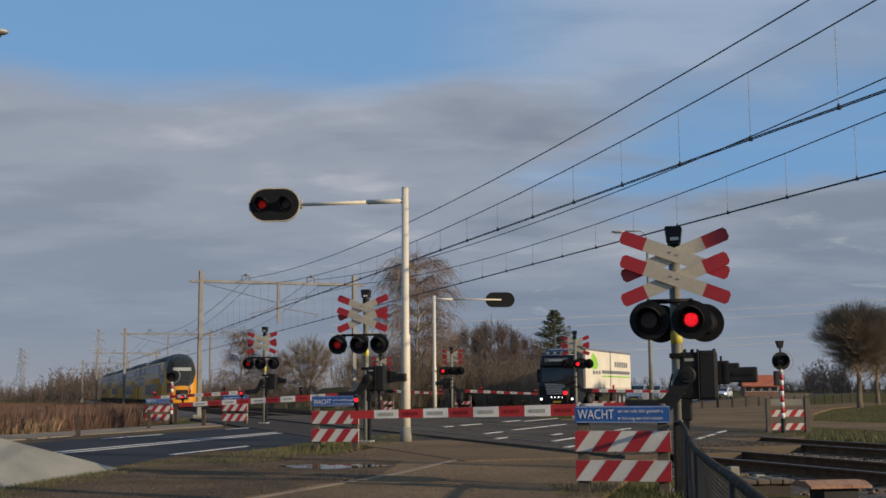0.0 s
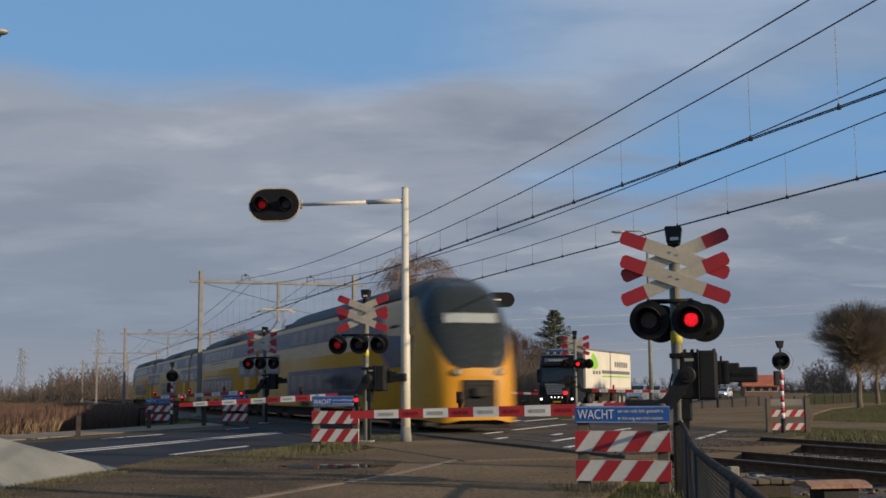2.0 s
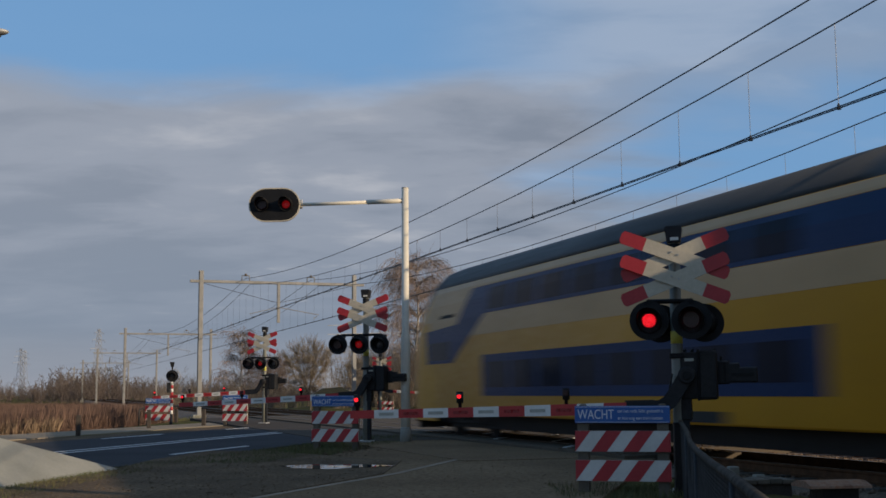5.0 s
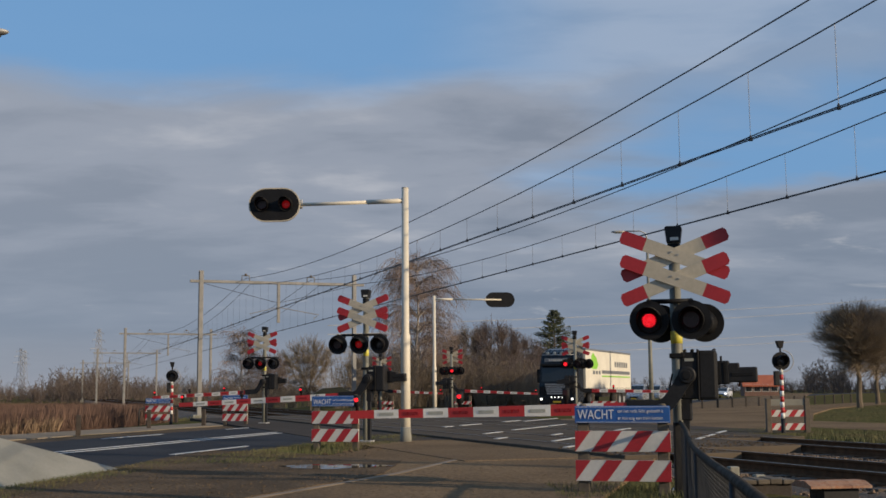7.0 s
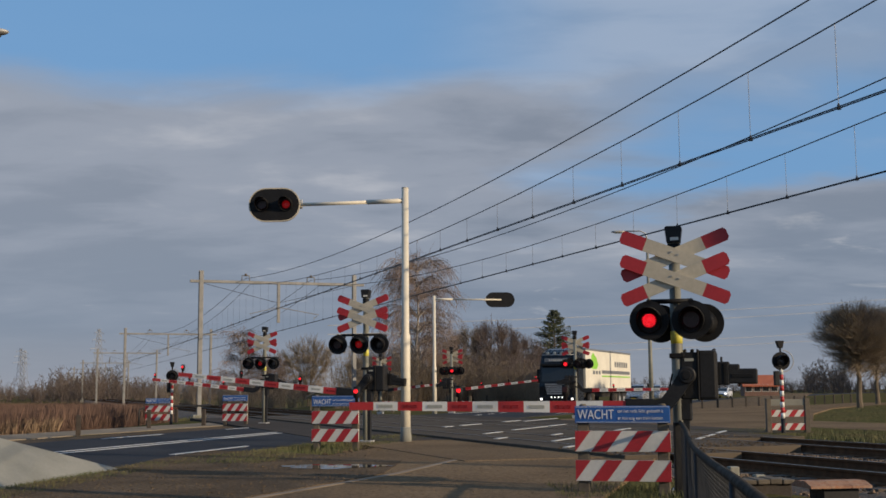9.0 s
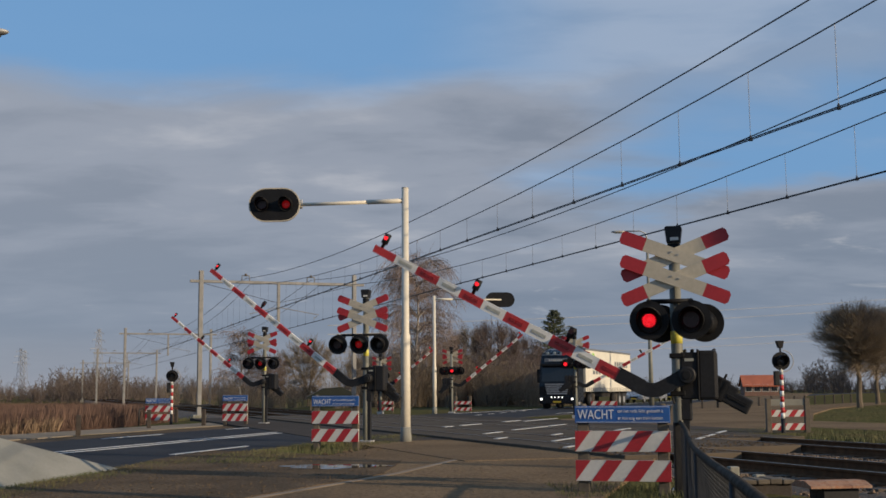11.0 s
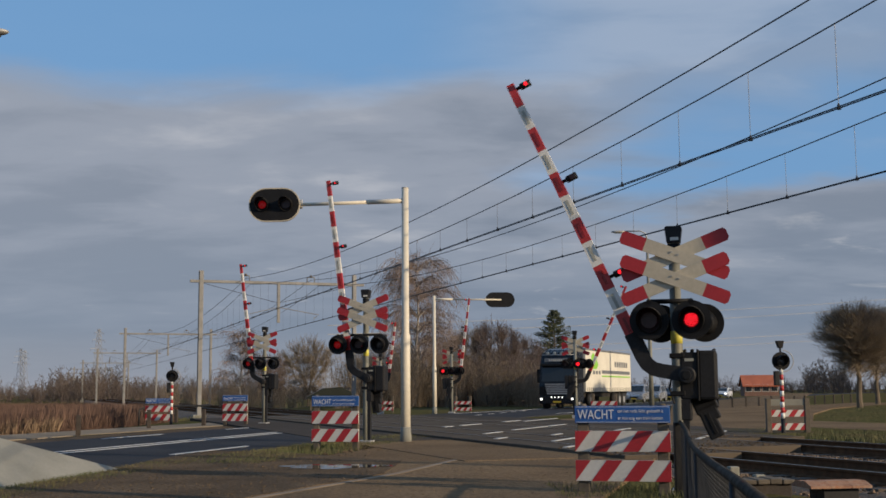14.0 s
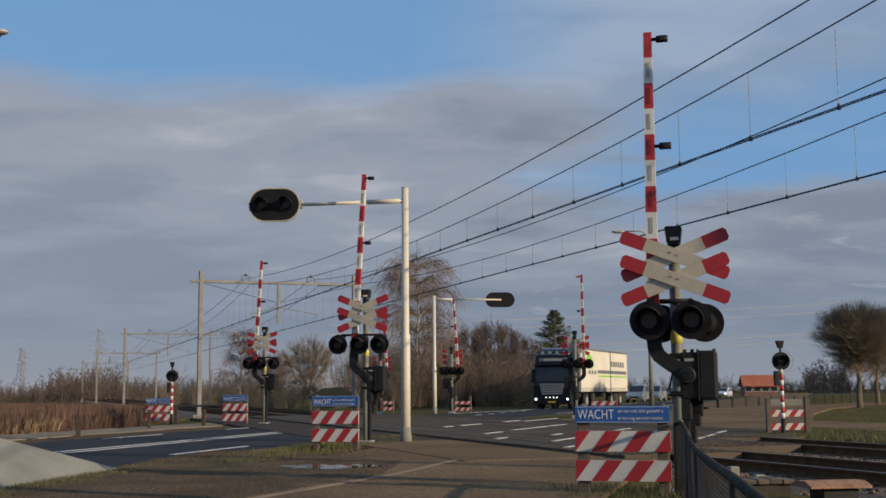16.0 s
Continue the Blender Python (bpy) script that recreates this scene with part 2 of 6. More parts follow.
M["under"] = surf("train_underframe", (0.018, 0.016, 0.015), (0.030, 0.026, 0.022), 3.0, 0.85, bump=0.01, bscale=20)
M["blind"] = surf("grey_blind", (0.33, 0.35, 0.34), (0.28, 0.30, 0.29), 2.0, 0.4)
M["rubber"] = surf("black_rubber", (0.014, 0.014, 0.015), (0.02, 0.02, 0.02), 5.0, 0.8)
M["truck_cab"] = surf("dark_blue_cab", (0.006, 0.008, 0.012), (0.005, 0.006, 0.009), 2.0, 0.25, spec=0.35)
M["truck_grille"] = surf("grey_grille", (0.36, 0.37, 0.38), (0.28, 0.29, 0.30), 4.0, 0.4, 0.1)
M["curtain"] = surf("off_white_curtain", (0.66, 0.63, 0.54), (0.58, 0.55, 0.47), 0.7, 0.6, fine=5, fmix=0.15)
M["green_print"] = surf("green_print", (0.26, 0.58, 0.06), (0.22, 0.50, 0.05), 3.0, 0.5)
M["grey_print"] = surf("grey_print", (0.16, 0.17, 0.18), (0.13, 0.14, 0.15), 3.0, 0.5)
M["car_silver"] = surf("silver_car_paint", (0.42, 0.43, 0.45), (0.38, 0.39, 0.41), 1.0, 0.25, 0.6)
M["car_dark"] = surf("dark_car_paint", (0.025, 0.035, 0.07), (0.02, 0.028, 0.055), 1.0, 0.22, 0.3)
M["car_white"] = surf("white_car_paint", (0.60, 0.61, 0.63), (0.55, 0.56, 0.58), 1.0, 0.25, 0.2)
M["car_glass"] = surf("car_glass", (0.02, 0.024, 0.028), (0.016, 0.02, 0.022), 1.0, 0.05)
M["roof_tile"] = surf("orange_roof_tiles", (0.42, 0.115, 0.05), (0.32, 0.085, 0.04), 0.8, 0.8, bump=0.03, bscale=6, fine=6)
M["brick"] = surf("brown_brick", (0.22, 0.12, 0.085), (0.16, 0.09, 0.065), 1.5, 0.85, fine=12)
M["hut"] = surf("dark_green_roof", (0.016, 0.020, 0.014), (0.011, 0.014, 0.010), 1.0, 0.9)
M["bark"] = surf("grey_brown_bark", (0.16, 0.122, 0.082), (0.11, 0.086, 0.06), 2.0, 0.9, bump=0.02, bscale=14)
M["birch"] = surf("pale_birch_bark", (0.50, 0.46, 0.40), (0.30, 0.26, 0.22), 1.5, 0.8, fine=6, fmix=0.5, c3=(0.06, 0.05, 0.045))
M["twig"] = surf("bare_twigs", (0.250, 0.192, 0.130), (0.185, 0.142, 0.098), 0.6, 0.9, vary=0.25, island=True)
M["twig_red"] = surf("reddish_twigs", (0.205, 0.150, 0.122), (0.150, 0.112, 0.094), 0.4, 0.9, vary=0.25, island=True)
M["twig_wood"] = surf("distant_bare_wood", (0.135, 0.100, 0.080), (0.100, 0.080, 0.066), 0.08, 0.95, vary=0.3, island=True)
M["needle"] = surf("dark_conifer_needles", (0.042, 0.052, 0.022), (0.06, 0.066, 0.028), 0.6, 0.85, vary=0.35, island=True)
M["grass"] = surf("winter_grass", (0.070, 0.086, 0.026), (0.125, 0.100, 0.045), 0.7, 0.85, vary=0.35, island=True)
M["reed"] = surf("dry_reed", (0.140, 0.082, 0.058), (0.100, 0.060, 0.045), 0.25, 0.9, vary=0.35, island=True)
M["straw"] = surf("straw_grass", (0.24, 0.165, 0.10), (0.18, 0.12, 0.075), 0.4, 0.9, vary=0.3, island=True)
M["far_steel"] = surf("far_lattice_steel", (0.26, 0.27, 0.29), (0.22, 0.23, 0.25), 0.2, 0.7)
M["net"] = surf("dark_fence_mesh", (0.040, 0.040, 0.041), (0.06, 0.06, 0.06), 8.0, 0.9, spec=0.1)
M["pad"] = surf("dusty_black_pipe", (0.080, 0.070, 0.060), (0.040, 0.035, 0.030), 9.0, 0.9, bump=0.006, bscale=60, spec=0.03)
M["plate"] = surf("number_plate_yellow", (0.62, 0.44, 0.03), (0.55, 0.38, 0.03), 5.0, 0.5)
M["dark_wood"] = surf("dark_wet_wood", (0.055, 0.042, 0.032), (0.038, 0.030, 0.024), 6.0, 0.9, bump=0.006, bscale=50)
still = M["water"].node_tree
for link in list(still.links):
    if link.to_socket.name in ("Roughness", "Normal"):
        still.links.remove(link)
still.nodes["Principled BSDF"].inputs["Roughness"].default_value = 0.0


def dotted(m, power):
    """Breaks a lit lens up into rows of bright diodes."""
    t = m.node_tree
    tc, v, r = t.nodes.new("ShaderNodeTexCoord"), t.nodes.new("ShaderNodeTexVoronoi"), t.nodes.new("ShaderNodeMapRange")
    v.inputs["Scale"].default_value, v.inputs["Randomness"].default_value = 42.0, 0.35
    r.inputs["From Min"].default_value, r.inputs["From Max"].default_value = 0.35, 0.62
    r.inputs["To Min"].default_value, r.inputs["To Max"].default_value = power, power * 0.12
    t.links.new(tc.outputs["Object"], v.inputs["Vector"])
    t.links.new(v.outputs["Distance"], r.inputs["Value"])
    t.links.new(r.outputs["Result"], t.nodes["Principled BSDF"].inputs["Emission Strength"])


dotted(M["red_glow"], 0.26)

# ---------------------------------------------------------------- mesh helpers


def b_box(bm, x0, x1, y0, y1, z0, z1, bevel=0.0, m=None):
    r = bmesh.ops.create_cube(bm, size=1)
    for v in r["verts"]:
        v.co = Vector(((x0 + x1) / 2 + v.co.x * (x1 - x0), (y0 + y1) / 2 + v.co.y * (y1 - y0), (z0 + z1) / 2 + v.co.z * (z1 - z0)))
    vs = r["verts"]
    if bevel:
        es = list({e for v in vs for e in v.link_edges})
        vs = bmesh.ops.bevel(bm, geom=es, offset=bevel, segments=2, affect="EDGES", profile=0.5)["verts"]
    if m is not None:
        bmesh.ops.transform(bm, matrix=m, verts=list(set(vs)))
    return bm


def b_tube(bm, pts, radii, n=8, caps=True):
    """A round tube through the points."""
    pts = [Vector(p) for p in pts]
    if isinstance(radii, (int, float)):
        radii = [radii] * len(pts)
    rings = []
    side = None
    for i, p in enumerate(pts):
        d = (pts[min(i + 1, len(pts) - 1)] - pts[max(i - 1, 0)]).normalized()
        if side is None:
            side = d.orthogonal().normalized()
        side = (side - d * side.dot(d)).normalized()
        other = d.cross(side)
        rings.append([bm.verts.new(p + (side * math.cos(a) + other * math.sin(a)) * radii[i])
                      for a in (2 * math.pi * k / n for k in range(n))])
    for a, b in zip(rings, rings[1:]):
        for k in range(n):
            f = bm.faces.new((a[k], a[(k + 1) % n], b[(k + 1) % n], b[k]))
            f.smooth = n > 6
    if caps:
        bm.faces.new(rings[0][::-1])
        bm.faces.new(rings[-1])
    return bm


def b_prism(bm, poly, axis, a, b):
    """A polygon of 2D points drawn out from a to b along x, y or z."""
    def place(u, v, w):
        return {"x": (w, u, v), "y": (u, w, v), "z": (u, v, w)}[axis]
    lo = [bm.verts.new(place(u, v, a)) for u, v in poly]
    hi = [bm.verts.new(place(u, v, b)) for u, v in poly]
    bm.faces.new(lo)
    bm.faces.new(hi[::-1])
    for i in range(len(poly)):
        j = (i + 1) % len(poly)
        bm.faces.new((lo[j], lo[i], hi[i], hi[j]))
    bmesh.ops.recalc_face_normals(bm, faces=bm.faces)
    return bm


def mesh_of(bm, name, material):
    me = bpy.data.meshes.new(name)
    bm.to_mesh(me)
    bm.free()
    me.materials.append(material)
    return me


def part(name, bm, material, parent=None, label="", at=None):
    """Links a bmesh (or a ready mesh) as one mesh object under its parent."""
    me = bm if isinstance(bm, bpy.types.Mesh) else mesh_of(bm, name, material)
    ob = new(name, me)
    ob.parent = parent
    if at is not None:
        ob.matrix_basis = at
    if label:
        ob["label"] = label
    return ob


def thing(name, m, label, category, group=""):
    ob = new(name)
    ob.empty_display_size = 0.2
    ob.matrix_basis = m
    return tagged(ob, label, category, group)


def box_part(name, dims, material, parent, bevel=0.0, label="", m=None):
    return part(name, b_box(bmesh.new(), *dims, bevel=bevel, m=m), material, parent, label)


def tube_part(name, pts, radii, material, parent, n=10, label=""):
    return part(name, b_tube(bmesh.new(), pts, radii, n), material, parent, label)


def soup(name, verts, faces, material, parent=None, label=""):
    me = bpy.data.meshes.new(name)
    me.from_pydata(verts, [], faces)
    me.materials.append(material)
    return part(name, me, None, parent, label)


def structure(name, bm, material, label):
    return tagged(part(name, bm, material), label, kind="structure")


def letters(text, size, material, parent, x, y, z, name="lettering", width=1.0):
    """Upright text facing local -y."""
    cu = bpy.data.curves.new(name, "FONT")
    cu.body, cu.size, cu.extrude = text, size, 0.0015
    tmp = bpy.data.objects.new(name, cu)
    scene.collection.objects.link(tmp)
    me = bpy.data.meshes.new_from_object(tmp.evaluated_get(bpy.context.evaluated_depsgraph_get()))
    bpy.data.objects.remove(tmp)
    me.materials.clear()
    me.materials.append(material)
    ob = part(name, me, None, parent)
    ob.matrix_basis = pose(x, y, z, 90, 0, 0) @ Matrix.Diagonal((width, 1, 1, 1))
    return ob


# ---------------------------------------------------------------- ground, roads, tracks
DECK0, DECK1 = 18.4, 58.0          # the crossing deck along the tracks


def lie(x, y):
    """Height of the land."""
    p = x * math.cos(radians(TURN)) + y * math.sin(radians(TURN))
    s = -x * math.sin(radians(TURN)) + y * math.cos(radians(TURN))
    z = -0.13
    near = max(0.0, 1 - max(0.0, abs(p - 13.5) - 3.5) / 1.2)
    out = min(1.0, max(0.0, ((DECK0 if p < 13.5 else 23.8) - s) / 2.5) + max(0.0, (s - DECK1) / 6))
    z -= 0.26 * near * out
    if x < -11.5 and y > 30:                        # the low reed field
        k = min(1.0, (-11.5 - x) / 6.0) * min(1.0, (y - 30) / 8)
        z -= 0.45 * k * (1 - near)
    if x > 0.335 * y and y > 44:                    # grass bank beside the far side road
        k = min(1.0, (x - 0.335 * y) / 4) * min(1.0, (y - 44) / 10) * max(0.0, 1 - max(0, y - 75) / 25)
        z += 0.14 * k
    return z + 0.05 * noise.noise(Vector((x * 0.35, y * 0.35, 0))) * min(1, 0.35 + out)


def axis_steps(lo, hi, fine_lo, fine_hi, step):
    vals, v, d = [], fine_lo, step
    while v > lo:
        v -= d
        d *= 1.45
        vals.append(max(v, lo))
    vals = vals[::-1]
    v = fine_lo
    while v < fine_hi:
        vals.append(v)
        v += step
    d = step
    while v < hi:
        vals.append(v)
        v += d
        d *= 1.4
    return vals + [hi]


def make_ground():
    xs = axis_steps(-2500, 2500, -40, 45, 1.0)
    ys = axis_steps(-600, 4000, -6, 110, 1.0)
    verts = [(x, y, lie(x, y) if abs(x) < 120 and -40 < y < 300 else -0.15) for y in ys for x in xs]
    n = len(xs)
    faces = [(j * n + i, j * n + i + 1, (j + 1) * n + i + 1, (j + 1) * n + i) for j in range(len(ys) - 1) for i in range(n - 1)]
    ob = soup("ground", verts, faces, M["ground"])
    for p in ob.data.polygons:
        p.use_smooth = True
    tagged(ob, "brown-green winter grass and soil reaching the horizon", kind="structure")


make_ground()


def ribbon(name, centre, left, right, z, thick, material, label, parent=None):
    """A strip of pavement along a line, with its two edges at given offsets."""
    bm = bmesh.new()
    rows = []
    for i, c in enumerate(centre):
        a, b = centre[max(i - 1, 0)], centre[min(i + 1, len(centre) - 1)]
        d = Vector((b[0] - a[0], b[1] - a[1])).normalized()
        r = Vector((d.y, -d.x))
        pl, pr = Vector(c[:2]) + r * left, Vector(c[:2]) + r * right
        zz = z if len(c) < 3 else c[2]
        rows.append([bm.verts.new((pl.x, pl.y, zz)), bm.verts.new((pr.x, pr.y, zz)),
                     bm.verts.new((pr.x, pr.y, zz - thick)), bm.verts.new((pl.x, pl.y, zz - thick))])
    for a, b in zip(rows, rows[1:]):
        for k in range(4):
            bm.faces.new((a[k], a[(k + 1) % 4], b[(k + 1) % 4], b[k]))
    bm.faces.new(rows[0][::-1])
    bm.faces.new(rows[-1])
    bmesh.ops.recalc_face_normals(bm, faces=bm.faces)
    if parent:
        return part(name, bm, material, parent, label)
    return structure(name, bm, material, label)


RC, RS = math.cos(radians(14.5)), math.sin(radians(14.5))


def by_road(q, y):
    """A point beside the straight part of the road: q metres right of the line through the eye."""
    return ((q + RS * y) / RC, y)


road_line = [(-36, -12), (-24, 4), (-15.5, 12)] + [by_road(-13.7, y) for y in (20, 40, 50, 57)] + [(3.3, 63.5), (5.9, 70), (9.0, 77.4), (13.5, 90), (20.5, 109), (37.5, 152), (80, 258), (200, 520), (420, 900)]
road = ribbon("road", road_line, -3.6, 3.6, -0.075, 0.2, M["asphalt"], "dark grey asphalt road with white lines over the tracks")
ribbon("pavement_cycle_path", [by_road(-21.0, y) for y in (-20, 0, 20, 35, 45, 52)], -1.3, 1.3, -0.112, 0.25, M["cyclepath"], "pale paved cycle path beside the road")
ribbon("ground_verge", [by_road(-18.2, y) for y in (-20, 0, 20, 35, 45, 50)], -1.15, 1.25, -0.119, 0.2, M["dirt"], "bare brown earth verge between road and cycle path")
ribbon("pavement_side_road", [by_road(-3.9, y) for y in (-12, 0, 10, 16, 22, 30, 36, 44)], -3.9, 2.3, -0.072, 0.2, M["path"], "worn brown asphalt side road over the tracks")


def slab(name, pts, z, thick, material, label, parent=None):
    bm = bmesh.new()
    b_prism(bm, pts, "z", z - thick, z)
    if parent:
        return part(name, bm, material, parent, label)
    return structure(name, bm, material, label)


slab("pavement_apron", [(2.6, 33), (9.2, 33.4), (10.6, 37.4), (11.5, 36.8), (25.0, -1.9), (29.6, -0.3), (14.0, 44.5), (18, 57), (24.6, 74), (40, 100), (36, 103), (17, 70), (13, 62), (5, 50)], -0.068, 0.2, M["path"], "worn brown asphalt apron of the side road")
slab("pavement_far_side_road", [(7.0, 34.4), (11.2, 36.6), (15.6, 50), (29.5, 96), (62, 200), (120, 380), (112, 382), (54, 203), (18.5, 95), (10.6, 55), (6.4, 42)], -0.0655, 0.2, M["path"], "worn brown side road beyond the tracks")
slab("pavement_forecourt", [(-7.0, 9), (-3.3, 9.5), (-2.75, 12.0), (-2.15, 13.86), (-0.9, 17.3), (-0.75, 20.4), (-1.9, 21.9), (-3.6, 24.3), (-4.9, 24.5), (-5.3, 21.4), (-5.25, 18.4), (-5.6, 14.9)], -0.0635, 0.2, M["dirt"], "dark wet dirt beside the side road")

# white lines on the road
LINE_Z = -0.071


def line_on_road(q, y0, y1, w=0.11, name="road_marking"):
    ribbon(name, [by_road(q, y0), by_road(q, (y0 + y1) / 2), by_road(q, y1)], -w / 2, w / 2, LINE_Z + 0.004, 0.006, M["paint_line"], "", road)


for q in (-14.0, -13.57):
    line_on_road(q, 19.5, 49)
for a in range(5):
    line_on_road(-11.02, 15.6 + a * 7.6, 19.1 + a * 7.6, 0.12)
    line_on_road(-16.83, 16.6 + a * 7.5, 19.8 + a * 7.5, 0.12)
for a in range(9):
    y = 47.5 + a * 3.0
    line_on_road(-13.36, y, y + 1.4, 0.10)


def curved_line(off, i0, i1, w=0.12):
    ribbon("road_marking", road_line[i0 + 1:i1 + 1], off - w / 2, off + w / 2, LINE_Z + 0.004, 0.006, M["paint_line"], "", road)


curved_line(-2.9, 6, 12)
curved_line(2.9, 6, 12)
# give-way teeth and dashes where the side road meets the tracks
marks = new("side_road_markings")
tagged(marks, "worn white dashes painted on the crossing surface", "road marking")
for x, y, ln, w in ((2.03, 34.2, 3.6, 0.10), (2.45, 26.4, 2.0, 0.10), (1.22, 27.9, 0.8, 0.10), (0.56, 39.0, 2.0, 0.12), (2.17, 43.3, 2.1, 0.12), (2.97, 45.8, 5.4, 0.14),
                    (3.38, 37.8, 2.0, 0.11), (2.77, 30.1, 0.9, 0.10), (4.83, 33.1, 2.0, 0.10), (2.40, 23.4, 0.7, 0.09), (1.07, 31.3, 1.5, 0.11), (-0.02, 37.5, 0.8, 0.11),
                    (5.85, 27.1, 0.95, 0.10), (6.32, 28.4, 1.5, 0.10), (7.15, 30.7, 1.55, 0.10)):
    x, y = x + 0.35 * ln / 2, y + 0.93 * ln / 2
    p = x * math.cos(radians(TURN)) + y * math.sin(radians(TURN))
    z = 0.006 if NEAR - 1.75 < p < FAR + 1.9 else -0.052
    box_part("dash", (-w / 2, w / 2, -ln / 2, ln / 2, -0.008, 0.004), M["paint_line"], marks, m=pose(x, y, z, 0, 0, -21))
# pale concrete edging strip across the side road
ribbon("trim_edging", [(-2.6, 12.3), (-2.04, 13.86), (-0.72, 17.3), (0.34, 21.23), (2.1, 26.3)], -0.06, 0.06, -0.066, 0.1, M["edging"], "thin pale edging strip in the side road")

# puddle
bm = bmesh.new()
ring = []
for k in range(40):
    a = 2 * math.pi * k / 40
    r = 1 + 0.16 * math.sin(3 * a + 0.6) + 0.10 * math.sin(7 * a)
    ring.append(bm.verts.new((-1.78 + 0.84 * r * math.cos(a), 18.95 + 0.52 * r * math.sin(a), -0.058)))
bm.faces.new(ring)
tagged(part("puddle", bm, M["water"]), "still rain puddle on worn asphalt", kind="structure")

# concrete ramp beside the dirt
bm = bmesh.new()
wedge = [(-5.03, 18.95, -0.13), (-6.44, 17.0, 0.50), (-9.6, 13.2, 1.60), (-9.6, 11.0, 1.3), (-5.95, 12.0, -0.13), (-5.66, 14.95, -0.13)]
top = [bm.verts.new(v) for v in wedge]
low_ring = [bm.verts.new((x, y, -0.5)) for x, y, _ in wedge]
bm.faces.new(top)
for i in range(len(wedge)):
    j = (i + 1) % len(wedge)
    bm.faces.new((top[i], top[j], low_ring[j], low_ring[i]))
bmesh.ops.recalc_face_normals(bm, faces=bm.faces)
structure("pavement_ramp", bm, M["concrete"], "pale weathered concrete ramp in the verge")


def make_tracks():
    # ballast bed
    bm = bmesh.new()
    b_prism(bm, [(8.7, -0.55), (9.9, -0.19), (17.1, -0.19), (18.3, -0.55)], "y", -520, 700)
    bed = structure("ballast_bed", bm, M["ballast"], "brown stone ballast under two railway tracks")
    bed.matrix_basis = TRACK
    profile = [(-0.07, -0.17), (0.07, -0.17), (0.07, -0.15), (0.012, -0.13), (0.012, -0.045), (0.034, -0.035), (0.036, -0.004), (0.03, 0.0),
               (-0.03, 0.0), (-0.036, -0.004), (-0.034, -0.035), (-0.012, -0.045), (-0.012, -0.13), (-0.07, -0.15)]
    rail_me = mesh_of(b_prism(bmesh.new(), profile, "y", -520, 700), "rail", M["rail"])
    head_me = mesh_of(b_box(bmesh.new(), -0.028, 0.028, -520, 700, -0.002, 0.003), "rail_head", M["rail_head"])
    sleeper_me = mesh_of(b_box(bmesh.new(), -1.3, 1.3, -0.12, 0.12, -0.24, -0.155, bevel=0.012), "sleeper", M["sleeper"])
    for c in (NEAR, FAR):
        t = thing("railway_track", TRACK @ pose(c, 0, 0), "rusty steel rails with bright heads on timber sleepers", "railway track", "tracks over the crossing")
        for g in (-0.7525, 0.7525):
            r = part("rail", rail_me, None, t, at=pose(g, 0, 0))
            part("rail_head", head_me, None, r, "polished rail head")
        for i in range(120):
            s = 2.0 + i * 0.62
            if (DECK0 if c == NEAR else 23.8) - 0.2 < s < DECK1:
                continue
            part("sleeper", sleeper_me, None, t, at=pose(0, s, 0))
    # deck panels between and beside the rails
    deck = new("crossing_deck")
    deck.matrix_basis = TRACK
    tagged(deck, "dark worn panels laid level between the rails", kind="structure")
    spans = [(NEAR - 1.75, NEAR - 0.80), (NEAR - 0.66, NEAR + 0.66), (NEAR + 0.84, FAR - 0.84), (FAR - 0.66, FAR + 0.66), (FAR + 0.80, FAR + 1.9)]
    for a, b in spans:
        me = mesh_of(b_box(bmesh.new(), a + 0.012, b - 0.012, -0.89, 0.89, -0.22, -0.006, bevel=0.015), "deck_panel", M["deck"])
        for i in range(3 if a > FAR - 1 else 1 if a > NEAR + 0.5 else 0, 22):
            part("deck_panel", me, None, deck, at=pose(0, DECK0 + 0.9 + i * 1.8, 0.002 * (i % 3)))


make_tracks()
for name, p0, p1 in (("pavement_track_edge", 7.0, 9.72), ("pavement_far_edge", 17.55, 20.5)):
    slab(name, [tuple(on_track(p, s)[:2]) for p, s in ((p0, 27.5), (p1, 27.5), (p1, 57.5), (p0, 57.5))], -0.058, 0.25, M["crossing_asphalt"], "dark asphalt ramping up to the crossing deck")
    if p0 > 10:
        continue
    slab(name, [tuple(on_track(p, s)[:2]) for p, s in ((p0, 19.0), (p1, 19.0), (p1, 27.4), (p0, 27.4))], -0.060, 0.25, M["path"], "worn brown asphalt ramping up to the crossing deck")

# ---------------------------------------------------------------- crossing equipment
moving = []                         # (part, kind) pairs, keyed at the end of the file


def stadium(w, h, n=12):
    """Outline of a board with round ends, centred."""
    r = h / 2
    pts = [((w / 2 - r) + r * math.sin(math.pi * k / n), r * math.cos(math.pi * k / n)) for k in range(n + 1)]
    return pts + [(-x, -z) for x, z in pts]


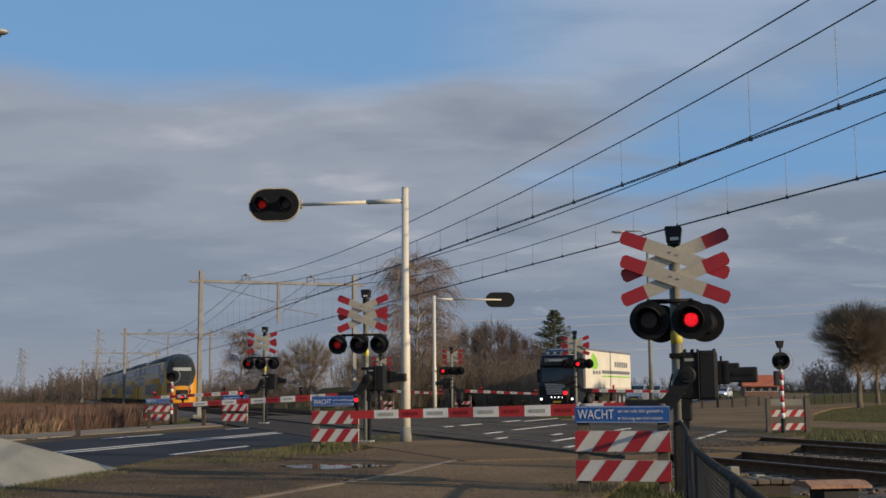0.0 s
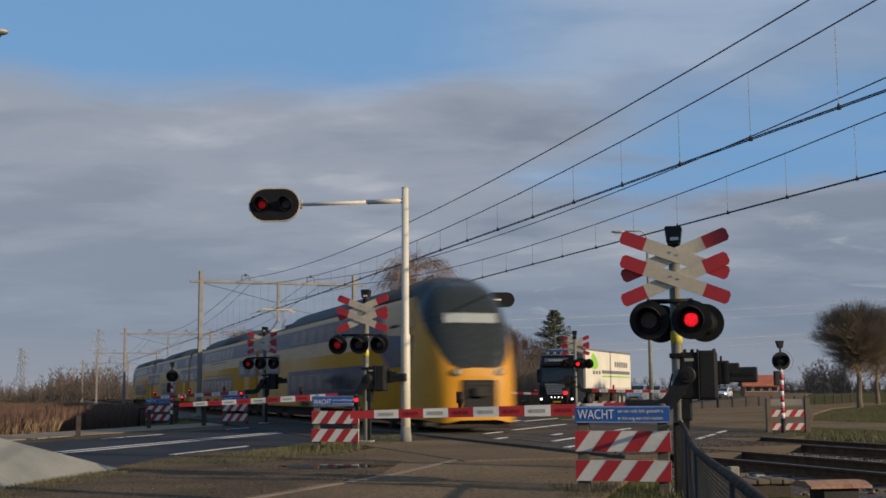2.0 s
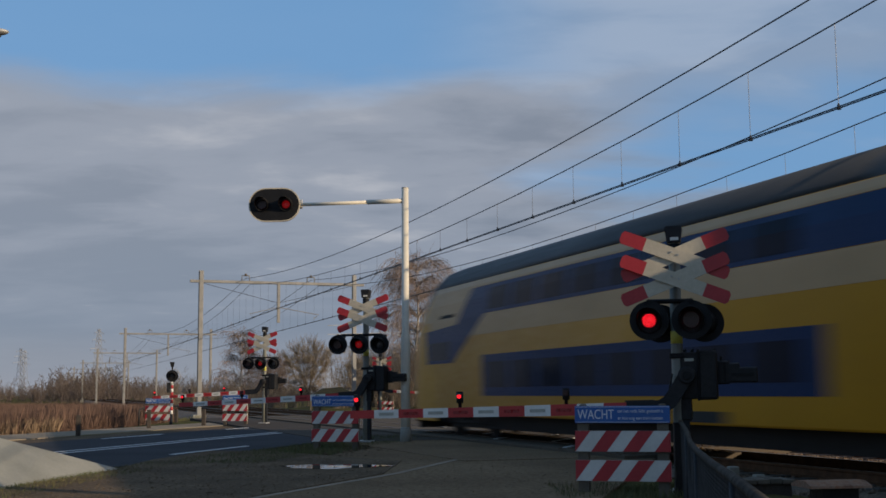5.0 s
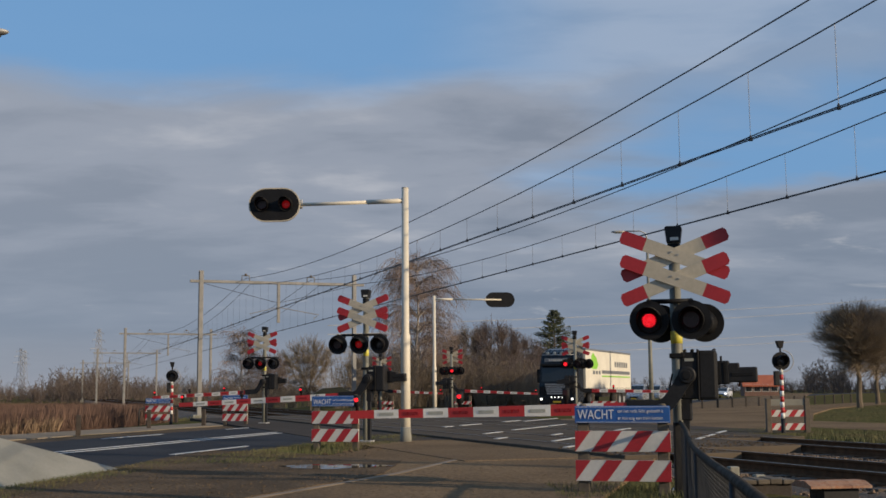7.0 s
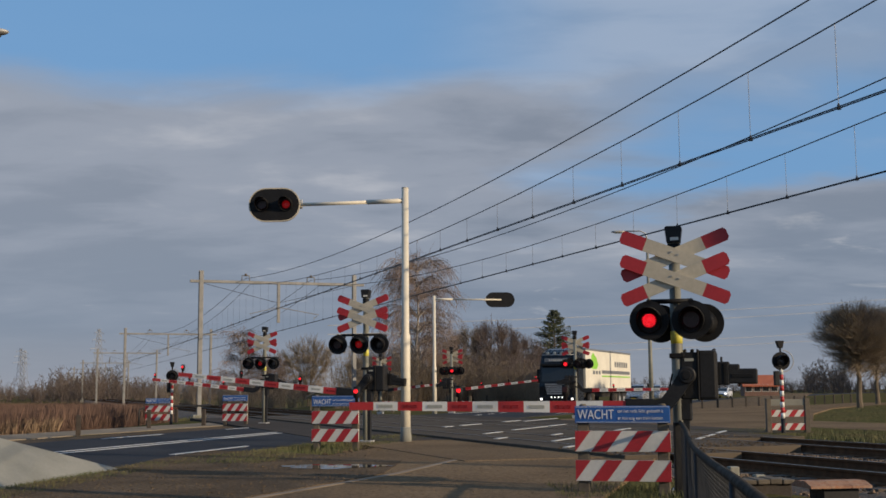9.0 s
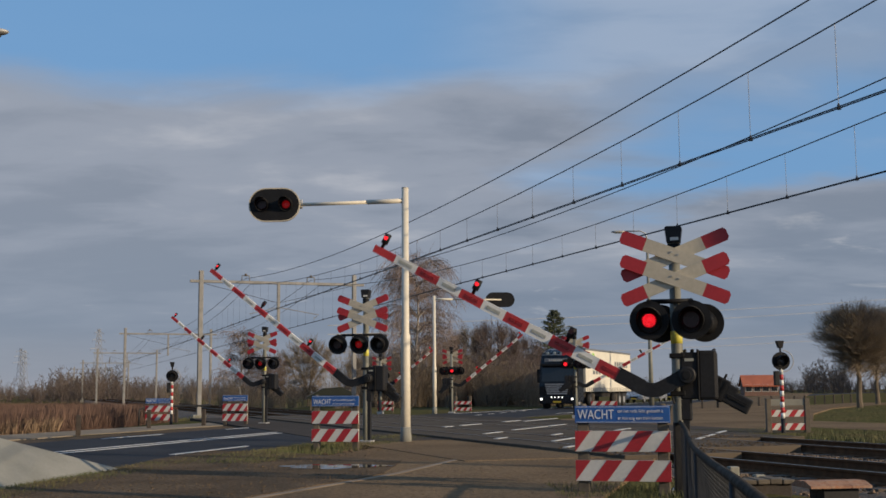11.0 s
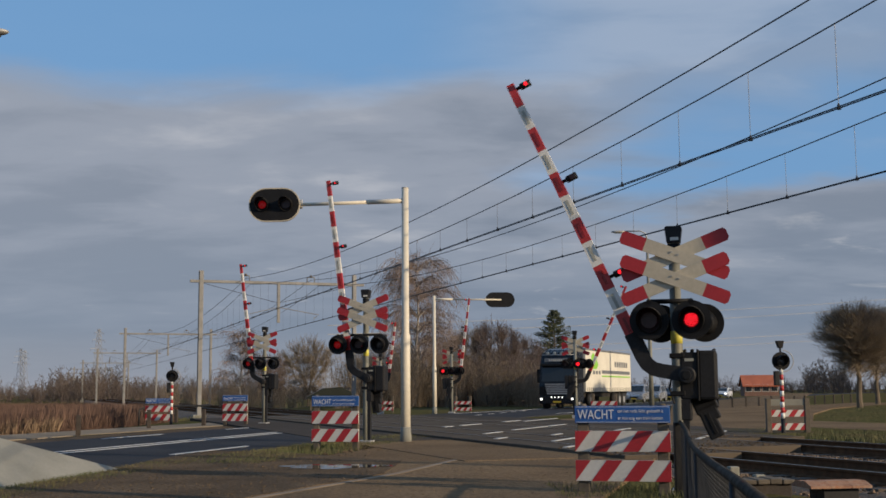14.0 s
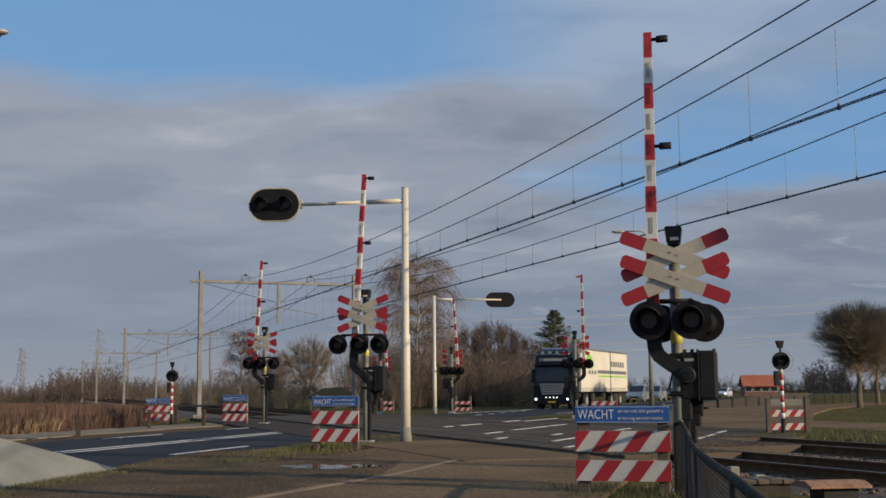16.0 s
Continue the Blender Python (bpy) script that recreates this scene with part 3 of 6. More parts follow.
def lamp_unit(parent, x, z, r, lit, y=0.0, flap=None, hood=True, back=True):
    """A round signal lamp facing local -y: backing disc, hood, lens."""
    if back:
        bm = b_prism(bmesh.new(), [(x + r * math.cos(2 * math.pi * k / 28), z + r * math.sin(2 * math.pi * k / 28)) for k in range(28)], "y", y - 0.02, y + 0.03)
        disc = part("backing_disc", bm, M["black"], parent)
        tube_part("lamp_housing", [(x, y + 0.03, z), (x, y + 0.10, z), (x, y + 0.15, z)], [r * 0.62, r * 0.58, r * 0.35], M["black"], disc, 16)
    else:
        disc = parent
    lr = r * 0.38
    bm = bmesh.new()
    # slightly domed lens
    rings = [[bm.verts.new((x + lr * q * math.cos(2 * math.pi * k / 20), y - 0.026 - 0.02 * (1 - q * q), z + lr * q * math.sin(2 * math.pi * k / 20))) for k in range(20)] for q in (1.0, 0.7, 0.35)]
    for a, b in zip(rings, rings[1:]):
        for k in range(20):
            bm.faces.new((a[k], a[(k + 1) % 20], b[(k + 1) % 20], b[k])).smooth = True
    bm.faces.new(rings[-1])
    bmesh.ops.recalc_face_normals(bm, faces=bm.faces)
    part("lens", bm, M[lit], disc, "red signal lens")
    if lit == "red_glow":
        # cluster of small lit diodes behind the lens face
        bm = bmesh.new()
        for ring, count in ((0.0, 1), (0.2, 6), (0.4, 12), (0.6, 18), (0.8, 22)):
            for k in range(count):
                a = 2 * math.pi * k / count + ring * 3
                cx, cz, dr = x + lr * ring * math.cos(a), z + lr * ring * math.sin(a), lr * 0.058
                bm.faces.new([bm.verts.new((cx + dr * math.cos(q * math.pi / 3), y - 0.0485, cz + dr * math.sin(q * math.pi / 3))) for q in range(6)])
        part("diode_cluster", bm, M["led"], disc, "cluster of lit red diodes")
    if hood:
        # deep black tube hood, longest over the top
        bm = bmesh.new()
        n = 24
        ro, ri = r * 0.66, r * 0.60
        cols = []
        for k in range(n):
            a = 2 * math.pi * k / n
            d = r * (0.62 + 0.62 * math.sin(a))
            cols.append([bm.verts.new((x + q * math.cos(a), yy, z + q * math.sin(a))) for q, yy in ((ro, y - 0.02), (ro * 0.96, y - 0.03 - d), (ri * 0.96, y - 0.03 - d), (ri, y - 0.02))])
        for k in range(n):
            a, b = cols[k], cols[(k + 1) % n]
            for q in range(4):
                bm.faces.new((a[q], a[(q + 1) % 4], b[(q + 1) % 4], b[q])).smooth = True
        bmesh.ops.recalc_face_normals(bm, faces=bm.faces)
        part("hood", bm, M["black"], disc)
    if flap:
        # added blade, hinged under the hood; it hides the always lit lens to imitate flashing
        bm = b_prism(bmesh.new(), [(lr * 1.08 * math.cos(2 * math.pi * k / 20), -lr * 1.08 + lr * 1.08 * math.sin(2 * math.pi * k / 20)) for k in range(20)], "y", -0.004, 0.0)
        blade = part("shutter", bm, M["dark_lens"], parent, "dark red blade added to make the lit lens look dark")
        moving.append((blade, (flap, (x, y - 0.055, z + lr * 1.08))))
    return disc


def plank(parent, cx, cz, length, width, angle, y, back=False):
    """A white board with red pointed ends."""
    m = pose(cx, y, cz, 0, angle, 0)
    hl, hw, tip = length / 2, width / 2, length * 0.225

    def piece(name, pts, mat, owner):
        bm = b_prism(bmesh.new(), pts, "y", -0.012, 0.012)
        bmesh.ops.transform(bm, matrix=m, verts=bm.verts)
        return part(name, bm, mat, owner)
    board = piece("cross_board", [(-hl + tip, -hw), (hl - tip, -hw), (hl - tip, hw), (-hl + tip, hw)], M["cross_white"], parent)
    for s in (-1, 1):
        piece("red_end", [(s * (hl - tip), -hw), (s * (hl - 0.03), -hw), (s * hl, -hw * 0.55), (s * hl, hw * 0.55), (s * (hl - 0.03), hw), (s * (hl - tip), hw)], M["red"], board)
    for s in (-0.045, 0.045):
        bm = b_tube(bmesh.new(), [(s, -0.012, 0.02), (s, -0.022, 0.02)], 0.012, 8)
        bmesh.ops.transform(bm, matrix=m, verts=bm.verts)
        part("bolt", bm, M["galv"], board)


def boom_arm(parent, pivot, length, phase=""):
    """Barrier arm at its pivot, drawn closed along local -x; it turns about local y."""
    root = new("boom")
    root.parent = parent
    root.matrix_basis = pose(*pivot)
    root["label"] = "red and white barrier boom with cranked black arm"
    # flat cranked lever: down from the hub, round the elbow and into the sleeve that holds the boom
    mids = [(0.0, 0.0, 0.095), (-0.09, -0.125, 0.088), (-0.17, -0.245, 0.086), (-0.235, -0.325, 0.088), (-0.32, -0.372, 0.088), (-0.42, -0.385, 0.087), (-0.74, -0.385, 0.085)]
    outer, inner = [], []
    for q, (x, z, w) in enumerate(mids):
        a, b = mids[max(q - 1, 0)], mids[min(q + 1, len(mids) - 1)]
        d = Vector((b[0] - a[0], b[1] - a[1])).normalized()
        outer.append((x + d.y * w, z - d.x * w))
        inner.append((x - d.y * w, z + d.x * w))
    lever = part("crank", b_prism(bmesh.new(), outer + inner[::-1], "y", -0.055, 0.06), M["black_metal"], root)
    box_part("sleeve_plate", (-0.76, -0.40, -0.045, 0.05, -0.302, -0.285), M["black_metal"], lever, 0.004)
    tube_part("hub", [(0, -0.085, 0), (0, -0.08, 0), (0, 0.12, 0)], [0.085, 0.105, 0.105], M["black_metal"], root, 20)
    tube_part("hub_cap", [(0, -0.105, 0), (0, -0.085, 0)], [0.05, 0.055], M["black"], lever, 14)
    n = 11
    x0 = 0.69
    step = (length - x0) / n
    for i in range(n):
        a, b = x0 + i * step, x0 + (i + 1) * step
        ha, hb = 0.082 - 0.032 * (a / length), 0.082 - 0.032 * (b / length)
        da, db = 0.05 - 0.02 * (a / length), 0.05 - 0.02 * (b / length)
        bm = bmesh.new()
        va = [bm.verts.new((-a, y, -0.385 + z)) for y, z in ((-da, -ha), (da, -ha), (da, ha), (-da, ha))]
        vb = [bm.verts.new((-b, y, -0.385 + z)) for y, z in ((-db, -hb), (db, -hb), (db, hb), (-db, hb))]
        bm.faces.new(va)
        bm.faces.new(vb[::-1])
        for k in range(4):
            bm.faces.new((va[(k + 1) % 4], va[k], vb[k], vb[(k + 1) % 4]))
        bmesh.ops.recalc_face_normals(bm, faces=bm.faces)
        red = i % 2 == 0
        seg = part("boom_segment", bm, M["boom_red" if red else "boom_white"], root)
        mid, w = (a + b) / 2, step * 0.30
        if i < n - 1:
            for sgn in (-1, 1):
                yy = sgn * (da + 0.001)
                box_part("reflector", (-mid - w, -mid + w, yy - 0.004, yy + 0.004, -0.405, -0.365), M["red_reflector" if red else "reflector"], seg)
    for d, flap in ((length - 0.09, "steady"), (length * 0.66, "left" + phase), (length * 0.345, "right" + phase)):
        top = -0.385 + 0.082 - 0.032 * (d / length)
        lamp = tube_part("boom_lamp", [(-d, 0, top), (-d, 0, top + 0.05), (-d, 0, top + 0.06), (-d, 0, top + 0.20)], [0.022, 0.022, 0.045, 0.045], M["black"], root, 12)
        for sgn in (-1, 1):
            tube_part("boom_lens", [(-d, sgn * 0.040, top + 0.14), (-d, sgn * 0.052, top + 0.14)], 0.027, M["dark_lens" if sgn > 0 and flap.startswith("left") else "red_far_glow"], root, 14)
        # added blade that hides the glowing lens, standing in for the lamp switching off
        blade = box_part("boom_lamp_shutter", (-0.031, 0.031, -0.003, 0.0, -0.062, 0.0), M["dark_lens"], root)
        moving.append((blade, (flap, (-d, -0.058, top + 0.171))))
    # counterweights: a stack of flanged plates on a short arm
    arm = box_part("counterweight_arm", (-0.05, 0.52, 0.47, 0.53, -0.055, 0.055), M["black_metal"], root, 0.01)
    for x0, x1, z0, z1 in ((0.24, 0.50, -0.12, 0.17), (0.47, 0.62, -0.10, 0.14), (0.58, 0.83, -0.105, 0.085)):
        box_part("counterweight", (x0, x1, 0.36, 0.52, z0, z1), M["black_metal"], arm, 0.02)
    tube_part("drive_shaft", [(0, 0.10, 0), (0, 0.55, 0)], 0.05, M["black_metal"], arm, 14)
    for x in (0.30, 0.37, 0.44):
        box_part("weight_rib", (x - 0.012, x + 0.012, 0.352, 0.362, -0.10, 0.15), M["black"], arm)
    box_part("slot", (0.52, 0.78, 0.352, 0.365, -0.025, 0.02), M["black"], arm, 0.004)
    tube_part("lifting_eye", [(0.40, 0.44, 0.16), (0.40, 0.44, 0.23)], 0.014, M["black"], arm, 8)
    return root


def crossing_mast(m, label, lamps, height, pivot_z, boom_len, program, cross_z, cross_scale=1.0, facing=1, far=False, box_x=0.0, lamp_r=0.23, lamp_z=2.05, boom_x=0.12, second_z=0.32, twin=False):
    """Signal mast with doubled cross, lamps, drive box and boom. Local -y faces the traffic."""
    t = thing("level_crossing_mast", m, label, "crossing signal", "crossing signal masts")
    tube_part("pole", [(0, 0, -0.25), (0, 0, 1.0), (0, 0, height - 0.02)], [0.075, 0.07, 0.07], M["pole_green"], t, 16)
    # low sun catching the pole, painted as a yellow ring
    tube_part("yellow_band", [(0, 0, lamp_z - 0.27), (0, 0, lamp_z - 0.12)], 0.073, M["yellow_band"], t, 16)
    box_part("base_plate", (-0.17, 0.17, -0.17, 0.17, -0.2, 0.03), M["galv"], t, 0.01)
    bell = part("bell", b_prism(bmesh.new(), [(-0.082, height - 0.03), (0.082, height - 0.03), (0.105, height + 0.15), (0.085, height + 0.17), (-0.085, height + 0.17), (-0.105, height + 0.15)], "y", -0.10, 0.10), M["black_metal"], t)
    box_part("bell_label", (-0.035, 0.065, -0.106, -0.10, height - 0.01, height + 0.03), M["white"], bell)
    tube_part("bell_neck", [(0, 0, height - 0.22), (0, 0, height - 0.05)], 0.082, M["black"], bell, 14)
    for j, dz in enumerate((0.0, -second_z * cross_scale)):
        for k, a in enumerate((-21.5, 21.5)):
            plank(t, 0.018, cross_z + dz, 1.46 * cross_scale, 0.175 * cross_scale, a, facing * (-0.27 - 0.026 * k - 0.052 * j))
        box_part("board_bracket", (-0.03, 0.03, min(0, -0.26 * facing), max(0, -0.26 * facing), cross_z + dz - 0.02, cross_z + dz + 0.02), M["galv"], t)
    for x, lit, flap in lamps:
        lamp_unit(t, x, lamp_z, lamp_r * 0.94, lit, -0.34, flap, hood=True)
    xs = [x for x, _, _ in lamps]
    top = lamp_z + lamp_r * 0.97
    tube_part("lamp_bracket", [(min(xs), -0.12, top), (max(xs), -0.12, top)], 0.03, M["black"], t, 8)
    for x in xs:
        tube_part("lamp_stem", [(x, -0.36, top - 0.02), (x, 0.16, top - 0.02)], 0.035, M["black"], t, 8)
    if twin:
        # a second pair on the same bracket that faces the other way
        for x in (xs[0] + 0.10, xs[1] + 0.14):
            back = tube_part("rear_backing_disc", [(x, 0.10, lamp_z - 0.015), (x, 0.15, lamp_z - 0.015)], lamp_r * 0.94, M["black"], t, 28)
            tube_part("rear_housing", [(x, -0.06, lamp_z - 0.015), (x, 0.10, lamp_z - 0.015)], [lamp_r * 0.4, lamp_r * 0.62], M["black"], back, 16)
            box_part("rear_latch", (x + 0.10, x + 0.115, 0.092, 0.10, lamp_z - 0.05, lamp_z + 0.05), M["galv"], back)
    # drive box with its cover and cable
    bx = box_x
    drive = box_part("drive_box", (bx + 0.24, bx + 0.475, -0.06, 0.30, pivot_z - 0.30, pivot_z + 0.30), M["black_metal"], t, 0.035, "black barrier drive box")
    box_part("drive_front", (bx + 0.035, bx + 0.25, -0.07, 0.22, pivot_z - 0.29, pivot_z + 0.28), M["black_metal"], drive, 0.02)
    box_part("cover_flange", (bx + 0.235, bx + 0.262, -0.085, 0.31, pivot_z - 0.31, pivot_z + 0.315), M["black"], drive, 0.008)
    box_part("drive_foot", (bx + 0.0, bx + 0.16, -0.06, 0.12, pivot_z - 0.55, pivot_z - 0.28), M["black_metal"], drive, 0.02)
    box_part("maker_plate", (bx + 0.09, bx + 0.20, -0.076, -0.07, pivot_z + 0.17, pivot_z + 0.205), M["reflector"], drive)
    for dx, dz in ((0.06, 0.24), (0.06, -0.24), (0.21, -0.24)):
        tube_part("bolt", [(bx + dx, -0.082, pivot_z + dz), (bx + dx, -0.068, pivot_z + dz)], 0.014, M["black"], drive, 8)
    for dx in (0.05, 0.14, 0.40):
        tube_part("lug", [(bx + dx + 0.04, 0.02, pivot_z + 0.26), (bx + dx + 0.04, 0.02, pivot_z + 0.305), (bx + dx + 0.06, 0.02, pivot_z + 0.315)], [0.026, 0.022, 0.012], M["black"], drive, 8)
    for dz in (-0.22, 0.24):
        box_part("clamp", (-0.09, 0.09, -0.09, 0.09, pivot_z + dz - 0.03, pivot_z + dz + 0.03), M["black"], drive, 0.01)
    tube_part("cable", [(-0.05, -0.06, pivot_z - 0.34), (-0.10, -0.08, pivot_z - 0.15), (-0.06, -0.08, pivot_z + 0.02)], 0.012, M["black"], drive, 6)
    box_part("cable_duct", (0.03, 0.13, -0.05, 0.05, -0.2, pivot_z - 0.5), M["black_metal"], t, 0.01)
    boom = boom_arm(t, (boom_x, -0.17, pivot_z), boom_len, "" if program == "slow" and boom_len == 4.30 else "2")
    moving.append((boom, (program, (boom_x, -0.17, pivot_z))))
    return t


MAST_LABEL = "olive mast with doubled red-white cross and lamps"
crossing_mast(pose(2.87, 14.3, -0.10, 0, 0, ROAD), MAST_LABEL + " beside side road", [(-0.30, "red_glow", "left"), (0.20, "red_glow", "right")],
              3.07, 1.40, 4.30, "slow", 2.855, 0.94, lamp_r=0.252, lamp_z=2.06, second_z=0.32, twin=True)
crossing_mast(pose(-1.88, 28.1, -0.05, 0, 0, ROAD), MAST_LABEL + " on the verge", [(-0.60, "red_dim", "left2"), (-0.06, "red_dim", "right2"), (0.45, "clear_lens", None)],
              3.48, 1.50, 4.95, "quick", 3.20, 0.92, lamp_r=0.245, lamp_z=2.31, boom_x=0.10)
crossing_mast(pose(-7.06, 45.85, -0.05, 0, 0, ROAD), MAST_LABEL + " by cycle path", [(-0.54, "red_dim", "left2"), (-0.03, "red_dim", "right2"), (0.52, "clear_lens", None)],
              3.60, 1.62, 4.75, "quick", 3.27, 0.89, lamp_r=0.245, lamp_z=2.32, boom_x=0.0)
crossing_mast(pose(0.44, 66.0, -0.02, 0, 0, ROAD + 180), MAST_LABEL + " across the tracks", [(-0.20, "clear_lens", None), (0.42, "clear_lens", None)],
              3.50, 1.60, 4.9, "quick", 3.26, 0.86, lamp_r=0.24, lamp_z=2.30, boom_x=0.0)
crossing_mast(pose(6.1, 54.0, -0.02, 0, 0, ROAD + 180), MAST_LABEL + " by far side road", [(-0.30, "clear_lens", None), (0.30, "clear_lens", None)],
              3.75, 1.55, 5.0, "slow", 3.40, 0.95, lamp_r=0.26, lamp_z=2.40, boom_x=0.0)
crossing_mast(pose(-3.7, 68.0, -0.02, 0, 0, ROAD + 180), MAST_LABEL + " by far path", [(-0.25, "clear_lens", None), (0.25, "clear_lens", None)],
              3.2, 1.60, 3.7, "quick", 2.95, 0.85, lamp_r=0.22, lamp_z=2.1, boom_x=0.0)


def rear_lamps(m, xs, group):
    """Lamps on the far masts that face back over the tracks."""
    t = thing("signal_lamp_pair", m, "pair of round red flashing signal lamps on a black bar", "signal lamp", group)
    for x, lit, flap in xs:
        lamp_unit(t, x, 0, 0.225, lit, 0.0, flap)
    tube_part("bracket", [(xs[0][0], 0.04, 0.0), (xs[-1][0], 0.04, 0.0)], 0.03, M["black"], t, 8)


rear_lamps(pose(0.36, 65.84, 2.29, 0, 0, ROAD), [(-0.42, "red_far_glow", "left2"), (0.10, "red_far_glow", "right2"), (0.60, "dark_lens", None)], "rear signal lamps")
rear_lamps(pose(6.08, 53.82, 2.36, 0, 0, ROAD), [(-0.46, "red_far_glow", "right2"), (0.12, "red_far_glow", "left2"), (0.62, "dark_lens", None)], "rear signal lamps")


def overhead_signal(m, arm_dir, arm_len, height, arm_z, front, head_w, group):
    """Cream pole with an arm over the road and a two-lamp signal head."""
    t = thing("overhead_signal", m, "cream pole with arm and black two-lamp signal over the road", "overhead signal", group)
    tube_part("pole", [(0, 0, -0.3), (0, 0, 2.55), (0, 0, 2.6), (0, 0, height)], [0.115, 0.115, 0.09, 0.085], M["cream"], t, 20)
    tube_part("pole_cap", [(0, 0, height), (0, 0, height + 0.02)], 0.09, M["galv"], t, 16)
    tube_part("pole_foot", [(0, 0, -0.2), (0, 0, 0.12), (0, 0, 0.34)], [0.14, 0.14, 0.118], M["concrete"], t, 16, "stained pale pole foot")
    a = arm_dir
    tube_part("arm", [(0, 0, arm_z + 0.02), (a * arm_len * 0.36, 0, arm_z + 0.0)], 0.058, M["cream"], t, 12)
    tube_part("arm_outer", [(a * arm_len * 0.35, 0, arm_z), (a * (arm_len if front else arm_len + 0.9), 0 if front else 0.03, arm_z - 0.03)], 0.045, M["cream"], t, 12)
    tube_part("arm_flange", [(a * (arm_len - 0.03), 0, arm_z - 0.13), (a * (arm_len - 0.03), 0, arm_z + 0.09)], 0.03, M["galv"], t, 8)
    cx = a * (arm_len + head_w / 2 + 0.02)
    yf = 0.0 if front else -0.10
    head = part("signal_board", b_prism(bmesh.new(), [(cx + x, arm_z - 0.03 + z) for x, z in stadium(head_w, 0.80)], "y", -0.06 - yf, 0.0 - yf), M["black"], t, "black oval signal board")
    bm = bmesh.new()
    n = len(stadium(1, 0.8))
    loops = []
    for w, y in ((head_w + 0.05, 0.004), (head_w + 0.05, -0.064), (head_w - 0.005, -0.064), (head_w - 0.005, 0.004)):
        loops.append([bm.verts.new((cx + x, y - yf, arm_z - 0.03 + z)) for x, z in stadium(w, 0.80 + w - head_w)])
    for q in range(4):
        u, v = loops[q], loops[(q + 1) % 4]
        for k in range(n):
            bm.faces.new((u[k], u[(k + 1) % n], v[(k + 1) % n], v[k]))
    bmesh.ops.recalc_face_normals(bm, faces=bm.faces)
    part("board_rim", bm, M["cross_white" if front else "black"], head, "thin rim round the signal board")
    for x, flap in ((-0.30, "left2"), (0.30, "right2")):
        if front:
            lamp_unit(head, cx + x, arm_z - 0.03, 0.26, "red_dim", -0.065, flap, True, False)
        else:
            tube_part("lamp_housing", [(cx + x, 0.10, arm_z - 0.03), (cx + x, 0.26, arm_z - 0.03)], [0.2, 0.15], M["black"], head, 16)
    return t


overhead_signal(pose(-0.93, 28.3, -0.06, 0, 0, -4), -1, 2.62, 6.19, 5.86, True, 1.25, "overhead road signals")
overhead_signal(pose(-0.53, 66.0, -0.06, 0, 0, 2), 1, 2.95, 6.62, 6.42, False, 1.62, "overhead road signals")


def path_signal(m, label, height, r):
    """Small red-white striped post with one round signal and bell."""
    t = thing("path_signal", m, label, "path signal", "small path signals")
    n = 9
    for k in range(n):
        z0, z1 = 0.45 + (height - 0.95) * k / n, 0.45 + (height - 0.95) * (k + 1) / n
        tube_part("post_band", [(0, 0, z0), (0, 0, z1)], 0.055, M["boom_red" if k % 2 else "boom_white"], t, 12)
    tube_part("post_foot", [(0, 0, -0.3), (0, 0, 0.45)], 0.06, M["black_metal"], t, 12)
    lamp_unit(t, 0, height - 0.28, r, "clear_lens", -0.03)
    bm = bmesh.new()
    prev = [(r * 1.18 * math.cos(a) + 0.03, -0.10, height - 0.28 + r * 1.18 * math.sin(a)) for a in (math.pi * (0.5 - k / 10) for k in range(11))]
    b_tube(bm, prev, 0.012, 6)
    part("guard_hoop", bm, M["galv"], t)
    part("bell", b_prism(bmesh.new(), [(-0.05, height + 0.08), (0.05, height + 0.08), (0.09, height + 0.28), (-0.11, height + 0.28)], "y", -0.08, 0.08), M["black"], t)
    tube_part("bell_neck", [(0, 0, height - 0.1), (0, 0, height + 0.1)], 0.03, M["black"], t, 8)
    box_part("relay_box", (-0.20, -0.06, -0.05, 0.08, height - 0.95, height - 0.55), M["black_metal"], t, 0.02)


path_signal(pose(9.32, 32.2, -0.12, 0, 0, 4), "red and white banded post with one round signal on grass", 2.30, 0.25)
path_signal(pose(-10.96, 47.0, -0.14, 0, 0, 10), "red and white banded signal post by the cycle path", 2.25, 0.24)


